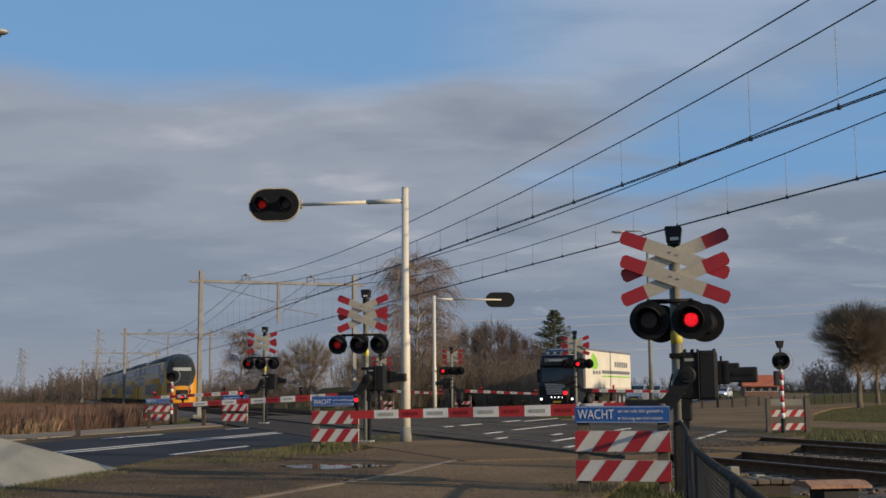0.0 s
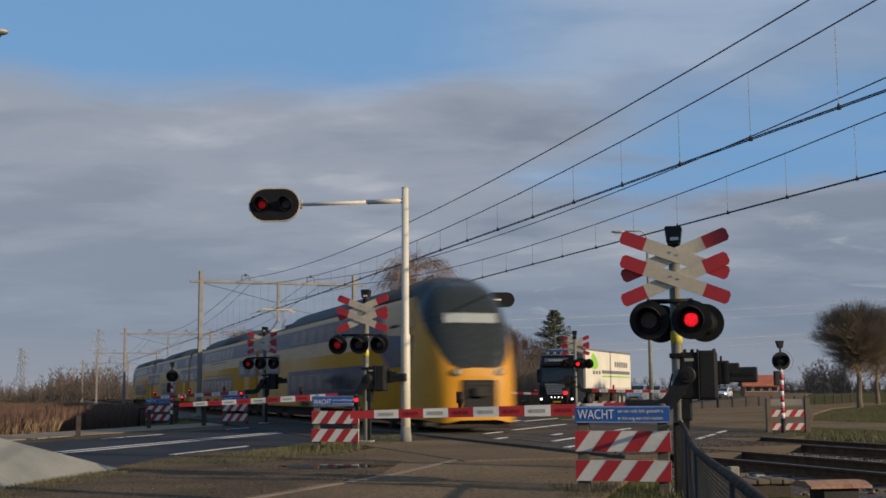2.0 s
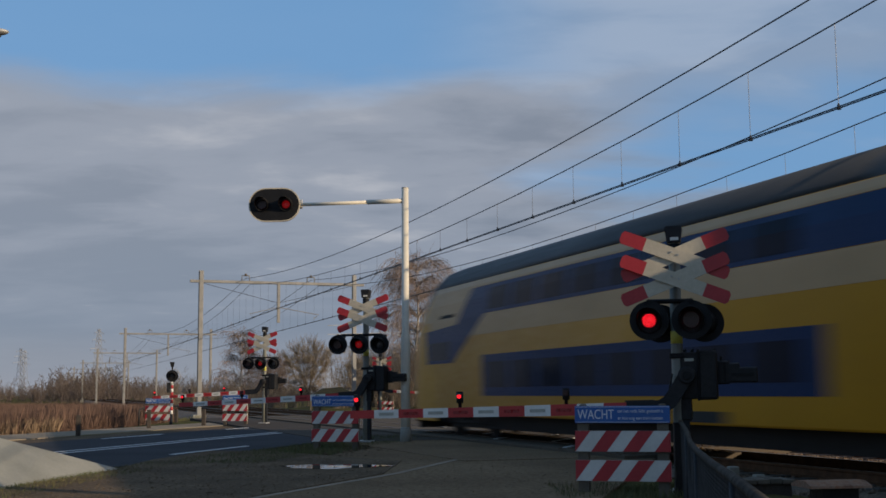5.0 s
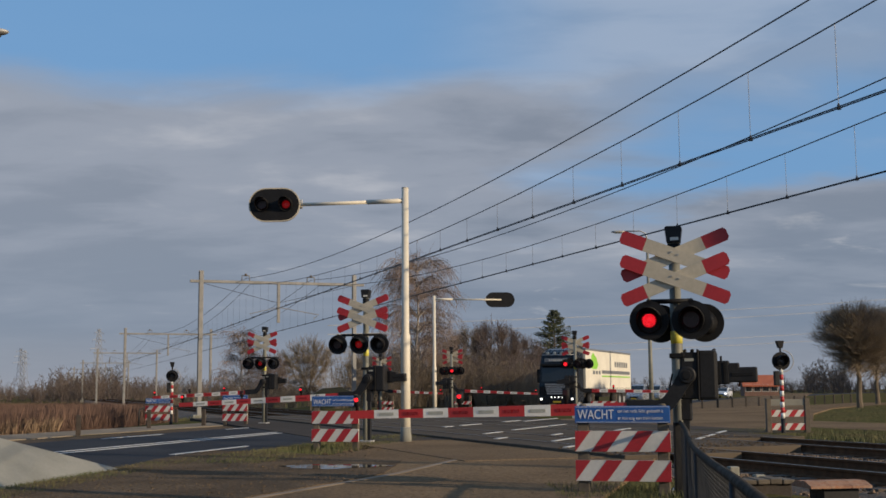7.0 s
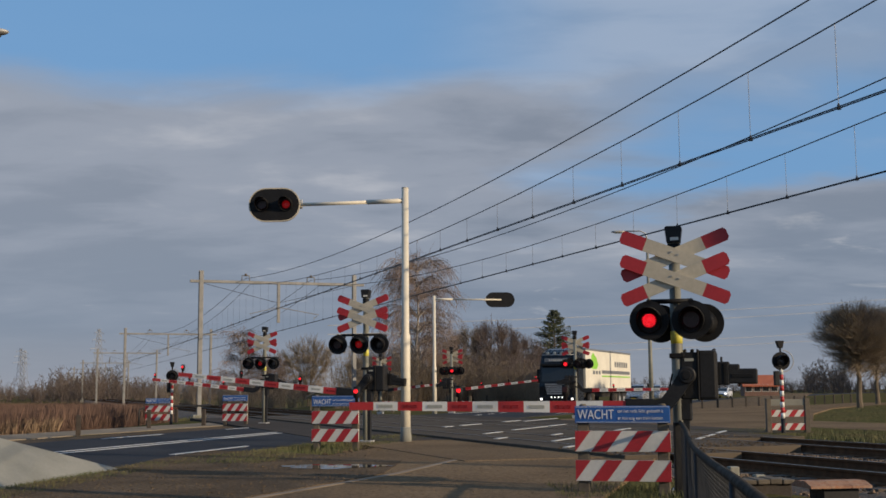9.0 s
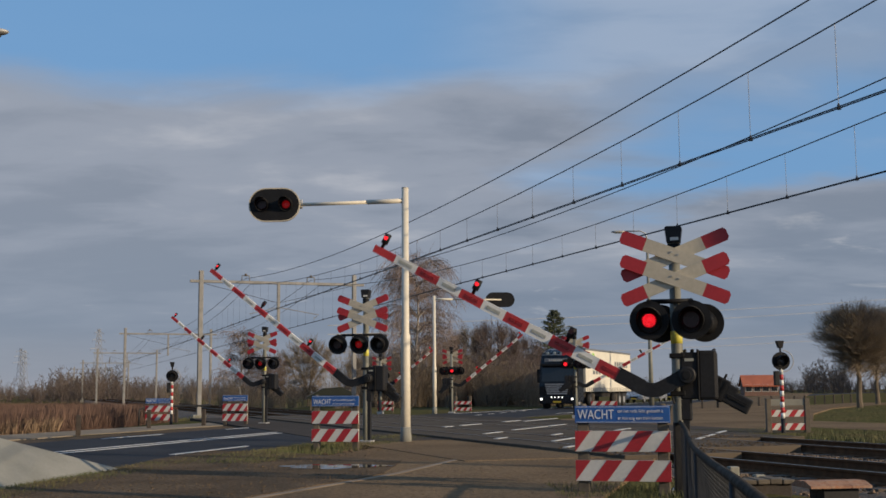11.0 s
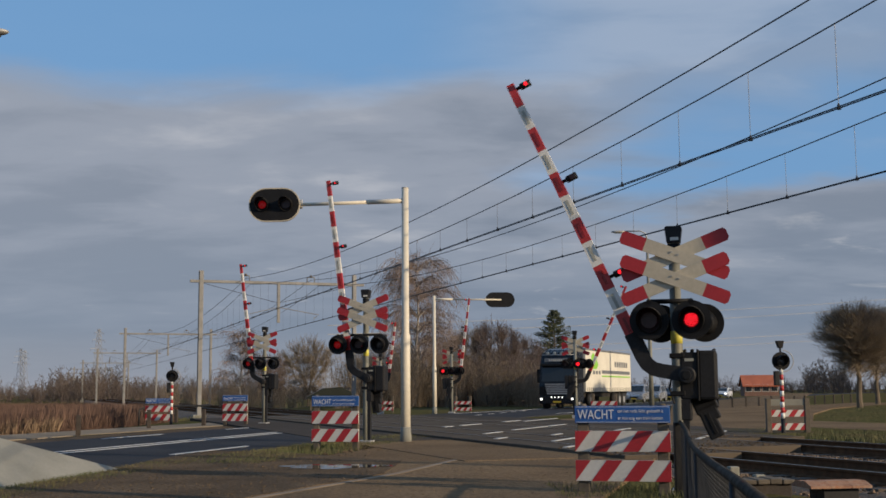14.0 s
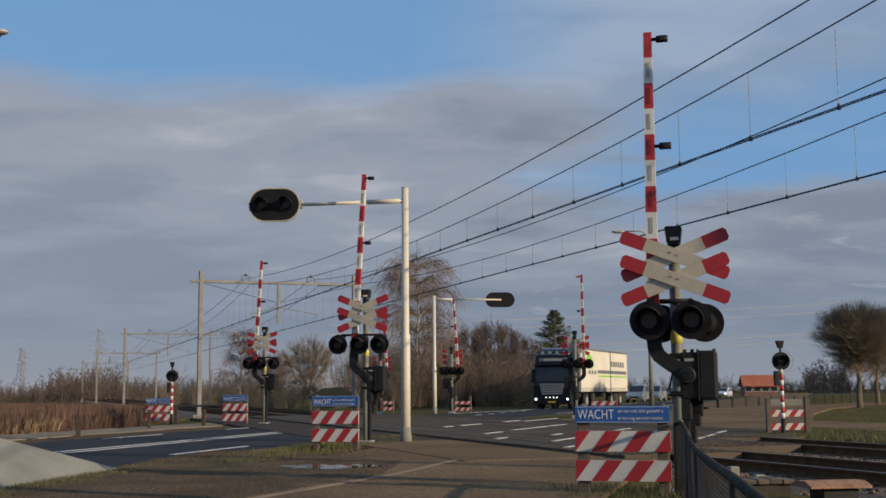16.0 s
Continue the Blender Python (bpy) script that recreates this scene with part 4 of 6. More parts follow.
def waiting_fence(m, label, w, h, sign=True, boards=True, mirror=1, back=False, between=False):
    """Short fence with two striped boards and a blue waiting sign."""
    t = thing("striped_fence", m, label, "fence", "striped waiting fences")
    inset = -0.07 if between else 0.09
    for x in (-w / 2 + inset, w / 2 - inset):
        box_part("post", (x - 0.065, x + 0.065, -0.05 if between else 0.0, 0.13, -0.35, h - (0.0 if not sign else 0.01)), M["wood"], t, 0.008)
    if between:
        box_part("grey_board", (-w / 2, w / 2, -0.02, 0.01, h * 0.80, h * 0.97), M["concrete"], t, 0.004, "plain grey board")
    f = -1 if not back else 1
    y0 = 0.0 if not back else 0.13
    for zb, zt in (((h * 0.13, h * 0.37), (h * 0.47, h * 0.71)) if sign else ((h * 0.14, h * 0.32), (h * 0.50, h * 0.68))):
        dz = zt - zb
        slant = dz * 0.75 * mirror
        # diagonal stripes as pieces of one board
        step = w / 3.0
        k = -3
        edges = []
        while True:
            a = -w / 2 + k * step / 2
            if a > w / 2 + 0.5:
                break
            edges.append(a)
            k += 1
        owner = box_part("striped_board", (-w / 2, w / 2, y0 + f * 0.026 if f < 0 else y0, y0 if f < 0 else y0 + 0.026, zb, zt), M["white"], t)
        for i, a in enumerate(edges):
            if i % 2:
                continue
            b = a + step / 2
            poly = [(a, zb), (b, zb), (b + slant, zt), (a + slant, zt)] if slant > 0 else [(a - slant, zb), (b - slant, zb), (b, zt), (a, zt)]
            # clip to the board
            def clip(pts, lim, keep_less):
                out = []
                for u, v in zip(pts, pts[1:] + pts[:1]):
                    iu, iv = (u[0] <= lim) == keep_less or u[0] == lim, (v[0] <= lim) == keep_less or v[0] == lim
                    if iu:
                        out.append(u)
                    if iu != iv:
                        q = (lim - u[0]) / (v[0] - u[0])
                        out.append((lim, u[1] + q * (v[1] - u[1])))
                return out
            poly = clip(clip(poly, w / 2, True), -w / 2, False)
            if len(poly) > 2 and max(p[0] for p in poly) - min(p[0] for p in poly) > 0.01:
                ya = y0 + f * 0.026
                part("red_stripe", b_prism(bmesh.new(), poly, "y", min(ya, ya + f * 0.003), max(ya, ya + f * 0.003)), M["red"], owner)
    if sign:
        sw = w + 0.0
        board = box_part("waiting_sign", (-sw / 2, sw / 2, -0.028, -0.002, h * 0.80, h), M["sign_blue"], t, 0.006, "blue sign with white lettering")
        for dims in ((-sw / 2 + 0.012, sw / 2 - 0.012, -0.031, -0.028, h - 0.014, h - 0.009), (-sw / 2 + 0.012, sw / 2 - 0.012, -0.031, -0.028, h * 0.80 + 0.009, h * 0.80 + 0.014)):
            box_part("sign_border", dims, M["sign_white"], board)
        k = w / 1.13
        if not back:
            letters("WACHT", 0.162 * k, M["sign_white"], board, -sw / 2 + 0.035, -0.0325, h * 0.80 + 0.050 * k, width=0.72)
            letters("tot het rode licht gedoofd is", 0.056 * k, M["sign_white"], board, -sw / 2 + 0.515 * k, -0.0325, h * 0.80 + 0.125 * k, width=0.84)
            letters("er kan nog een trein komen", 0.056 * k, M["sign_white"], board, -sw / 2 + 0.515 * k, -0.0325, h * 0.80 + 0.042 * k, width=0.84)
        for x in (-w / 2 + 0.09, w / 2 - 0.09):
            tube_part("post_top", [(x, 0.065, h - 0.02), (x, 0.065, h + 0.025)], [0.068, 0.03], M["wood"], t, 10)
    return t


FENCE = "red-white striped boards and blue waiting sign on wooden posts"
waiting_fence(pose(2.11, 13.88, -0.07, 0, 0, ROAD), FENCE, 1.12, 1.01)
waiting_fence(pose(-2.38, 25.6, -0.09, 0, 0, ROAD), FENCE, 1.08, 1.14)
waiting_fence(pose(-8.10, 45.3, -0.09, 0, 0, ROAD), FENCE, 1.04, 1.14)
waiting_fence(pose(-11.95, 49.0, -0.12, 0, 0, ROAD + 4), FENCE, 1.20, 1.05)
waiting_fence(pose(9.58, 32.6, -0.14, 0, 0, ROAD + 12), "red and white striped boards and a grey one between wooden posts", 0.92, 1.02, sign=False, between=True)
waiting_fence(pose(7.6, 55.5, -0.12, 0, 0, ROAD), "red and white striped boards on wooden posts across the tracks", 1.25, 1.10, sign=False)
waiting_fence(pose(1.1, 68.5, -0.12, 0, 0, ROAD), "red and white striped boards on wooden posts across the tracks", 1.05, 1.0, sign=False)
waiting_fence(pose(-3.6, 72.0, -0.12, 0, 0, ROAD), "red and white striped boards on wooden posts across the tracks", 1.0, 1.0, sign=False)
pale = thing("timber_prop", pose(2.84, 14.38, -0.1, 0, 0, ROAD), "pale narrow timber stake beside the fence", "stake")
box_part("stake", (-0.02, 0.02, -0.02, 0.02, -0.3, 1.02), M["pale_wood"], pale, 0.004)

# ---------------------------------------------------------------- overhead line
PORTALS = [6.0 + 61.2 * k for k in range(0, 12)]


def portal(s, k):
    t = thing("catenary_portal", TRACK @ pose(0, s, -0.25), "grey steel portal over two tracks carrying the overhead wires", "catenary portal", "catenary portals")
    for x, h in ((8.68, 8.40), (17.75, 8.36)):
        post = box_part("post", (x - 0.11, x + 0.11, -0.11, 0.11, -0.3, h), M["mast_grey"], t, 0.02)
        box_part("footing", (x - 0.38, x + 0.38, -0.38, 0.38, -0.6, 0.18), M["concrete"], post, 0.04)
        box_part("flange", (x - 0.14, x + 0.14, -0.012, 0.012, 0.18, h), M["mast_grey"], post)
    box_part("beam", (8.05, 18.35, -0.09, 0.09, 7.70, 7.86), M["mast_grey"], t, 0.015)
    drop = box_part("drop_post", (13.10, 13.26, -0.07, 0.07, 5.45, 7.70), M["mast_grey"], t, 0.01)
    for c in (11.24, 15.10):
        fr = tube_part("insulator_frame", [(c - 0.22, 0, 7.86), (c - 0.22, 0, 8.16), (c + 0.22, 0, 8.16), (c + 0.22, 0, 7.86)], 0.035, M["mast_grey"], t, 8)
        tube_part("insulator", [(c, 0, 8.16), (c, 0, 8.22), (c, 0, 8.28)], [0.07, 0.09, 0.05], M["bark"], fr, 10)
    for c, side in ((NEAR, -1), (FAR, 1)):
        tube_part("registration_arm", [(13.18, 0.0, 6.35), (c, 0.05, 5.95), (c - side * 0.3, 0.05, 5.72)], 0.022, M["mast_grey"], t, 6)
        tube_part("stay", [(8.7 if side < 0 else 17.6, 0, 7.7), (13.18, 0, 6.6)], 0.014, M["wire"], t, 5)
    return t


for k, s in enumerate(PORTALS):
    portal(s, k)


def sag(s, lo, hi, clearance):
    k = (s - PORTALS[0]) / 61.2
    u = (k - math.floor(k)) * 2 - 1
    return lo + (hi - lo) * u * u


def wires():
    for c, cz in ((NEAR, 5.42), (FAR, 5.36)):
        w = thing("overhead_line", TRACK, "contact wire and sagging messenger wire with droppers", "overhead wire", "overhead lines")
        ss = [PORTALS[0] - 61.2 + 3.06 * i for i in range(0, 20 * 8)]
        mid = (lambda s: c)
        tube_part("messenger_wire", [(mid(s), s, sag(s, 6.01, 7.42, 0)) for s in ss], 0.0135, M["wire"], w, 5)
        for dx in (-0.035, 0.035):
            tube_part("contact_wire", [(mid(s) + dx, s, cz) for s in ss], 0.0115, M["wire"], w, 5)
        for i in range(54):
            s = PORTALS[0] + 1.4 + 2.35 * i
            z = sag(s, 6.01, 7.42, 0)
            d = tube_part("dropper", [(mid(s), s, cz), (mid(s), s, z)], 0.0045, M["wire"], w, 4)
            tube_part("clamp", [(mid(s), s, cz - 0.03), (mid(s), s, cz + 0.07)], [0.045, 0.012], M["wire"], d, 6)
        f = thing("feeder_wire", TRACK, "sagging dark feeder wire above the track", "overhead wire", "feeder wires")
        fc = 11.24 if c == NEAR else 15.10
        tube_part("wire", [(fc, s, sag(s, 6.60 if c == NEAR else 6.55, 7.75, 0)) for s in ss], 0.0145, M["wire"], f, 5)


wires()

# ---------------------------------------------------------------- train
PROFILE = [(1.26, 0.30), (1.36, 0.42), (1.395, 0.60), (1.395, 2.40), (1.375, 2.95), (1.33, 3.40), (1.26, 3.75), (1.17, 3.98), (1.02, 4.16), (0.78, 4.34), (0.42, 4.50), (0.0, 4.56)]


def half_at(z):
    for (xa, za), (xb, zb) in zip(PROFILE, PROFILE[1:]):
        if za <= z <= zb:
            return xa + (xb - xa) * (z - za) / (zb - za)
    return 1.26


def side_band(y0, y1, z0, z1, off, ends=True):
    """A thin panel that follows the car's side between two heights, on the side facing -x."""
    zs = [z0] + [z for _, z in PROFILE if z0 + 0.02 < z < z1 - 0.02] + [z1]
    bm = bmesh.new()
    rows = []
    for z in zs:
        x = half_at(z) + off
        rows.append([bm.verts.new((-x, y0, z)), bm.verts.new((-x, y1, z)), bm.verts.new((-x + off + 0.02, y1, z)), bm.verts.new((-x + off + 0.02, y0, z))])
    for a, b in zip(rows, rows[1:]):
        for k in range(4):
            bm.faces.new((a[k], a[(k + 1) % 4], b[(k + 1) % 4], b[k]))
    bm.faces.new(rows[0])
    bm.faces.new(rows[-1])
    bmesh.ops.recalc_face_normals(bm, faces=bm.faces)
    return bm


FLIP = Matrix.Rotation(math.pi, 4, "Z")


def both_sides(name, y0, y1, z0, z1, off, mat, parent, length):
    me = mesh_of(side_band(y0, y1, z0, z1, off), name, M[mat])
    a = part(name, me, None, parent)
    me2 = mesh_of(side_band(length - y1, length - y0, z0, z1, off), name, M[mat])
    part(name, me2, None, parent, at=pose(0, length, 0) @ FLIP)
    return a


def shell_rings(ys, zcut_lo, zcut_hi, widen=0.0):
    pts = [(x, z) for x, z in PROFILE if zcut_lo <= z <= zcut_hi]
    if zcut_lo not in [z for _, z in PROFILE]:
        pts = [(half_at(zcut_lo), zcut_lo)] + pts
    if zcut_hi not in [z for _, z in PROFILE]:
        pts = pts + [(half_at(zcut_hi), zcut_hi)]
    return pts


def extrude_shell(pts, y0, y1, closed_bottom):
    bm = bmesh.new()
    loop = [(-x, z) for x, z in pts] + [(x, z) for x, z in reversed(pts) if x > 1e-6]
    a = [bm.verts.new((x, y0, z)) for x, z in loop]
    b = [bm.verts.new((x, y1, z)) for x, z in loop]
    for i in range(len(loop)):
        j = (i + 1) % len(loop)
        f = bm.faces.new((a[i], a[j], b[j], b[i]))
        f.smooth = True
    bm.faces.new(a[::-1])
    bm.faces.new(b)
    bmesh.ops.recalc_face_normals(bm, faces=bm.faces)
    return bm


def bogie(parent, y):
    b = box_part("bogie", (-1.12, 1.12, y - 1.75, y + 1.75, 0.30, 0.62), M["under"], parent, 0.04)
    for dy in (-1.28, 1.28):
        for x in (-0.80, 0.80):
            tube_part("wheel", [(x - 0.07, y + dy, 0.46), (x + 0.07, y + dy, 0.46)], 0.46, M["under"], b, 22)
        tube_part("axle_box", [(-1.2, y + dy, 0.46), (1.2, y + dy, 0.46)], 0.14, M["under"], b, 10)
    box_part("spring", (-1.20, 1.20, y - 0.3, y + 0.3, 0.42, 0.80), M["under"], b, 0.04)


def side_patch(poly, off):
    """A flat-edged panel on the car's side: points (y, z) laid on the leaning side that faces -x."""
    zs = sorted({z for _, z in poly} | {z for _, z in PROFILE if min(q for _, q in poly) < z < max(q for _, q in poly)})

    def span(z):
        hits = []
        for (ya, za), (yb, zb) in zip(poly, poly[1:] + poly[:1]):
            if abs(zb - za) > 1e-6 and min(za, zb) - 1e-6 <= z <= max(za, zb) + 1e-6:
                hits.append(ya + (yb - ya) * (z - za) / (zb - za))
        return min(hits), max(hits)
    bm = bmesh.new()
    rows = []
    for z in zs:
        x = half_at(z) + off
        a, b = span(z)
        rows.append([bm.verts.new((-x, a, z)), bm.verts.new((-x, b, z)), bm.verts.new((-x + off + 0.03, b, z)), bm.verts.new((-x + off + 0.03, a, z))])
    for u, v in zip(rows, rows[1:]):
        for k in range(4):
            bm.faces.new((u[k], u[(k + 1) % 4], v[(k + 1) % 4], v[k]))
    bm.faces.new(rows[0])
    bm.faces.new(rows[-1])
    bmesh.ops.recalc_face_normals(bm, faces=bm.faces)
    return bm


def patch_both(name, poly, off, mat, parent, label=""):
    """The same panel on both sides of the car."""
    part(name, side_patch(poly, off), M[mat], parent, label)
    bm = side_patch(poly, off)
    bmesh.ops.transform(bm, matrix=Matrix.Diagonal((-1, 1, 1, 1)), verts=bm.verts)
    bmesh.ops.reverse_faces(bm, faces=bm.faces)
    part(name, bm, M[mat], parent, label)


def car_body(root, name, y_at, length, cab, label):
    """One coach; its front end is at local y = 0 and it reaches to +y. With a cab the shell starts behind the nose."""
    c = new(name)
    c.parent = root
    c.matrix_basis = pose(0, y_at, 0)
    c["label"] = label
    y0 = 3.1 if cab else 0.25
    y1 = length - 0.25
    low_pts = shell_rings(None, 0.56, 3.88)
    part("body_shell", extrude_shell(low_pts, y0, y1, True), M["yellow"], c)
    # the roof is full height over the two decks, lower over the ends
    up_pts = shell_rings(None, 3.88, 4.56)
    hi0, hi1 = (y0, length - 6.6) if cab else (6.6, length - 6.6)
    part("roof", extrude_shell(up_pts, hi0, hi1, True), M["train_roof"], c, "dark grey roof")
    lowroof = [(x, 3.88 + (z - 3.88) * 0.42) for x, z in up_pts]
    for a, b in (((hi1, y1),) if cab else ((y0, hi0), (hi1, y1))):
        part("end_roof", extrude_shell(lowroof, a, b, True), M["train_roof"], c, "lower dark grey end roof")
        box_part("roof_equipment", (-0.65, 0.65, a + 1.2, b - 2.6, 4.08, 4.26), M["train_roof"], c, 0.06)
        # sloping end of the high roof
        k, sg = (a, 1) if a == hi1 else (b, -1)
        bm = bmesh.new()
        hi = [bm.verts.new((x * g, k, z)) for g in (-1, 1) for x, z in (up_pts if g < 0 else up_pts[:-1][::-1])]
        lo = [bm.verts.new((x * g * 0.995, k + sg * 1.3, 3.88 + (z - 3.88) * 0.40)) for g in (-1, 1) for x, z in (up_pts if g < 0 else up_pts[:-1][::-1])]
        for q in range(len(hi) - 1):
            bm.faces.new((hi[q], hi[q + 1], lo[q + 1], lo[q])).smooth = True
        bmesh.ops.recalc_face_normals(bm, faces=bm.faces)
        part("roof_slope", bm, M["train_roof"], c)
    part("underframe", b_prism(bmesh.new(), [(-1.05, 0.22), (1.05, 0.22), (1.15, 0.60), (-1.15, 0.60)], "y", y0 + 0.3, y1 - 0.1), M["under"], c)
    # paler yellow bands paint in the sky mirrored by the leaning upper side
    both_sides("upper_stripe", (2.6 if cab else y0), y1, 3.70, 3.87, 0.004, "pale_yellow", c, length)
    both_sides("middle_stripe", (2.5 if cab else y0), y1, 2.50, 2.99, 0.004, "pale_yellow", c, length)
    if cab:
        patch_both("cab_side", [(2.05, 2.99), (5.6, 2.99), (5.6, 3.70), (2.55, 3.70)], 0.003, "pale_yellow", c)
    d0, d1 = (6.2, length - 7.2) if cab else (7.2, length - 7.2)
    # upper band runs the whole length, the lower one between the end saloons
    both_sides("upper_window_band", (6.6 if cab else 0.4), y1 - 0.15, 3.0, 3.69, 0.006, "train_blue", c, length)
    both_sides("lower_window_band", d0 + 0.3, d1 - 0.3, 1.02, 2.0, 0.006, "train_blue", c, length)
    if cab:
        # the upper band sweeps down to the cab
        patch_both("blue_sweep", [(6.62, 3.69), (5.60, 3.69), (4.72, 2.84), (4.40, 1.86), (6.62, 2.98)], 0.0065, "train_blue", c, "blue sweep down to the cab")
        patch_both("cab_band", [(2.35, 1.86), (4.42, 1.86), (4.74, 2.84), (2.20, 2.74)], 0.0066, "train_blue", c)
        patch_both("cab_window", [(2.5, 1.95), (4.1, 1.95), (4.1, 2.42), (2.5, 2.42)], 0.012, "train_glass", c)
        patch_both("cab_vent", [(3.3, 3.04), (4.5, 3.04), (4.4, 3.13), (3.5, 3.13)], 0.010, "under", c)
    else:
        both_sides("thin_stripe", d0 + 0.1, d1 - 1.2, 2.12, 2.17, 0.005, "train_blue", c, length)
        both_sides("thin_stripe", d0 + 2.5, d1 - 3.5, 2.86, 2.91, 0.008, "train_blue", c, length)
    n = 8
    for k in range(n):
        a = d0 + 0.6 + (d1 - d0 - 1.2) * k / n
        w = (d1 - d0 - 1.2) / n - 0.28
        both_sides("upper_window", a, a + w, 3.08, 3.60, 0.012, "train_glass", c, length)
        both_sides("lower_window", a, a + w, 1.22, 1.82, 0.012, "train_glass", c, length)
    ends = [(length - 5.5, length - 0.3)] if cab else [(0.3, 5.5), (length - 5.5, length - 0.3)]
    for a, b in ends:
        both_sides("end_window_band", a, b, 1.94, 2.82, 0.009, "train_blue", c, length)
        for u in (0.30, 3.40):
            both_sides("end_window", a + u, a + u + 1.55, 2.10, 2.52, 0.014, "train_glass", c, length)
        for u in (2.05, 2.70):
            both_sides("door_leaf", a + u, a + u + 0.62, 0.62, 1.93, 0.010, "yellow", c, length)
            both_sides("door_window", a + u + 0.10, a + u + 0.52, 2.02, 2.66, 0.016, "train_glass", c, length)
        both_sides("end_upper_window", a + 0.9, a + 2.1, 3.12, 3.56, 0.013, "train_glass", c, length)
    for k in range(3):
        both_sides("skirt_vent", d0 + 2.0 + k * 3.6, d0 + 3.6 + k * 3.6, 0.60, 0.78, 0.006, "under", c, length)
    bogie(c, 4.0 if not cab else 4.6)
    bogie(c, length - 4.0)
    box_part("gangway", (-1.30, 1.30, y1 + 0.01, length + 0.24, 0.60, 3.92), M["rubber"], c, 0.03, "black gangway bellows")
    return c


def nose(c):
    """Rounded cab front: yellow below, one dark wrap-round windscreen above."""
    ny, nk = 64, 96
    L, SET = 3.12, 0.36                                # length and set-back of the tip

    def curve(d, knots):
        for (a, u), (b, v) in zip(knots, knots[1:]):
            if d <= b:
                q = (d - a) / (b - a)
                return u + (v - u) * q
        return knots[-1][1]
    tops = [(0, 1.55), (0.03, 1.76), (0.16, 2.08), (0.40, 2.62), (0.66, 3.14), (0.94, 3.62), (1.20, 3.95), (1.50, 4.16), (1.95, 4.34), (2.5, 4.48), (3.12, 4.56)]
    wids = [(0, 0.50), (0.03, 0.70), (0.09, 0.88), (0.18, 1.00), (0.34, 1.13), (0.60, 1.25), (0.95, 1.34), (1.5, 1.395), (3.12, 1.395)]
    grid = []
    for i in range(ny + 1):
        d = L * (i / ny) ** 1.6                        # distance behind the tip
        top, wid, bot = curve(d, tops), curve(d, wids), 0.34 - 0.9 * min(0.1, d) + 0.10 * min(1, d)
        ring = []
        for k in range(nk + 1):
            s = k / nk
            q = abs(s - 0.5) * 2                       # 0 at the crown, 1 at the sill
            sgn = -1 if s < 0.5 else 1
            a = math.pi / 2 * (1 - q)
            e = 0.50                                   # squarish section
            zz = math.sin(a) ** e
            xx = math.cos(a) ** e if q > 0 else 0.0
            z = bot + (top - bot) * zz
            x = sgn * wid * xx
            if z > 2.4:
                x = sgn * min(abs(x), wid / 1.395 * half_at(min(z, 4.55)))
            ring.append((x, SET + d * (L - SET) / L, z))
        grid.append(ring)
    bms = {"yellow": bmesh.new(), "windscreen": bmesh.new(), "train_roof": bmesh.new()}
    cache = {k: {} for k in bms}

    def vert(kind, i, k):
        if (i, k) not in cache[kind]:
            cache[kind][(i, k)] = bms[kind].verts.new(grid[i][k])
        return cache[kind][(i, k)]
    for i in range(ny):
        for k in range(nk):
            mid = sum((Vector(grid[a][b]) for a, b in ((i, k), (i + 1, k), (i, k + 1), (i + 1, k + 1))), Vector()) / 4
            side = max(0.0, min(1.0, (abs(mid.x) - 0.48) / 0.72))
            side = side * side * (3 - 2 * side)
            back = (mid.y - SET) * L / (L - SET)
            rim = 1.76 + 2.22 * (back / 2.5) ** 0.78 * side
            kind = "yellow"
            if mid.z > rim:
                kind = "windscreen" if mid.y < 2.0 else "train_roof"
            if mid.z > 3.88 and mid.y >= 2.0:
                kind = "train_roof"
            f = bms[kind].faces.new((vert(kind, i, k), vert(kind, i, k + 1), vert(kind, i + 1, k + 1), vert(kind, i + 1, k)))
            f.smooth = True
    bms["yellow"].faces.new([vert("yellow", 0, k) for k in range(nk + 1)][::-1])
    names = {"yellow": ("nose", "rounded yellow cab front"), "windscreen": ("windscreen", "dark wrap-round windscreen"), "train_roof": ("nose_roof", "dark grey roof")}
    for kind, bm in bms.items():
        bmesh.ops.recalc_face_normals(bm, faces=bm.faces)
        part(names[kind][0], bm, M[kind], c, names[kind][1])
    # light strip behind the screen, lamps, coupler and buffer beam
    bm = bmesh.new()
    vs = []
    for x in (-0.80, -0.4, 0.0, 0.4, 0.80):
        for z, dd in ((3.05, 0.615), (3.33, 0.765)):
            vs.append(bm.verts.new((x, SET + dd * 0.885 - 0.035 + 0.12 * x ** 4, z)))
    for q in range(4):
        bm.faces.new((vs[2 * q], vs[2 * q + 2], vs[2 * q + 3], vs[2 * q + 1]))
    ob = part("cab_blind", bm, M["blind"], c, "pale blind behind the windscreen")
    for x in (-0.62, 0.62):
        head = tube_part("headlight", [(x, SET - 0.03, 1.66), (x, SET + 0.12, 1.66)], 0.10, M["black"], c, 14)
        tube_part("head_lens", [(x, SET - 0.045, 1.66), (x, SET - 0.03, 1.66)], 0.075, M["blind"], head, 14)
    # solid black box paints the shade inside the coupler opening; no hole is cut
    box_part("coupler_recess", (-0.52, 0.52, SET - 0.035, SET + 0.2, 0.62, 1.44), M["black"], c, 0.03, "black box in place of the shaded coupler opening")
    box_part("coupler", (-0.20, 0.20, SET - 0.22, SET + 0.1, 0.98, 1.24), M["under"], c, 0.03, "dark automatic coupler")
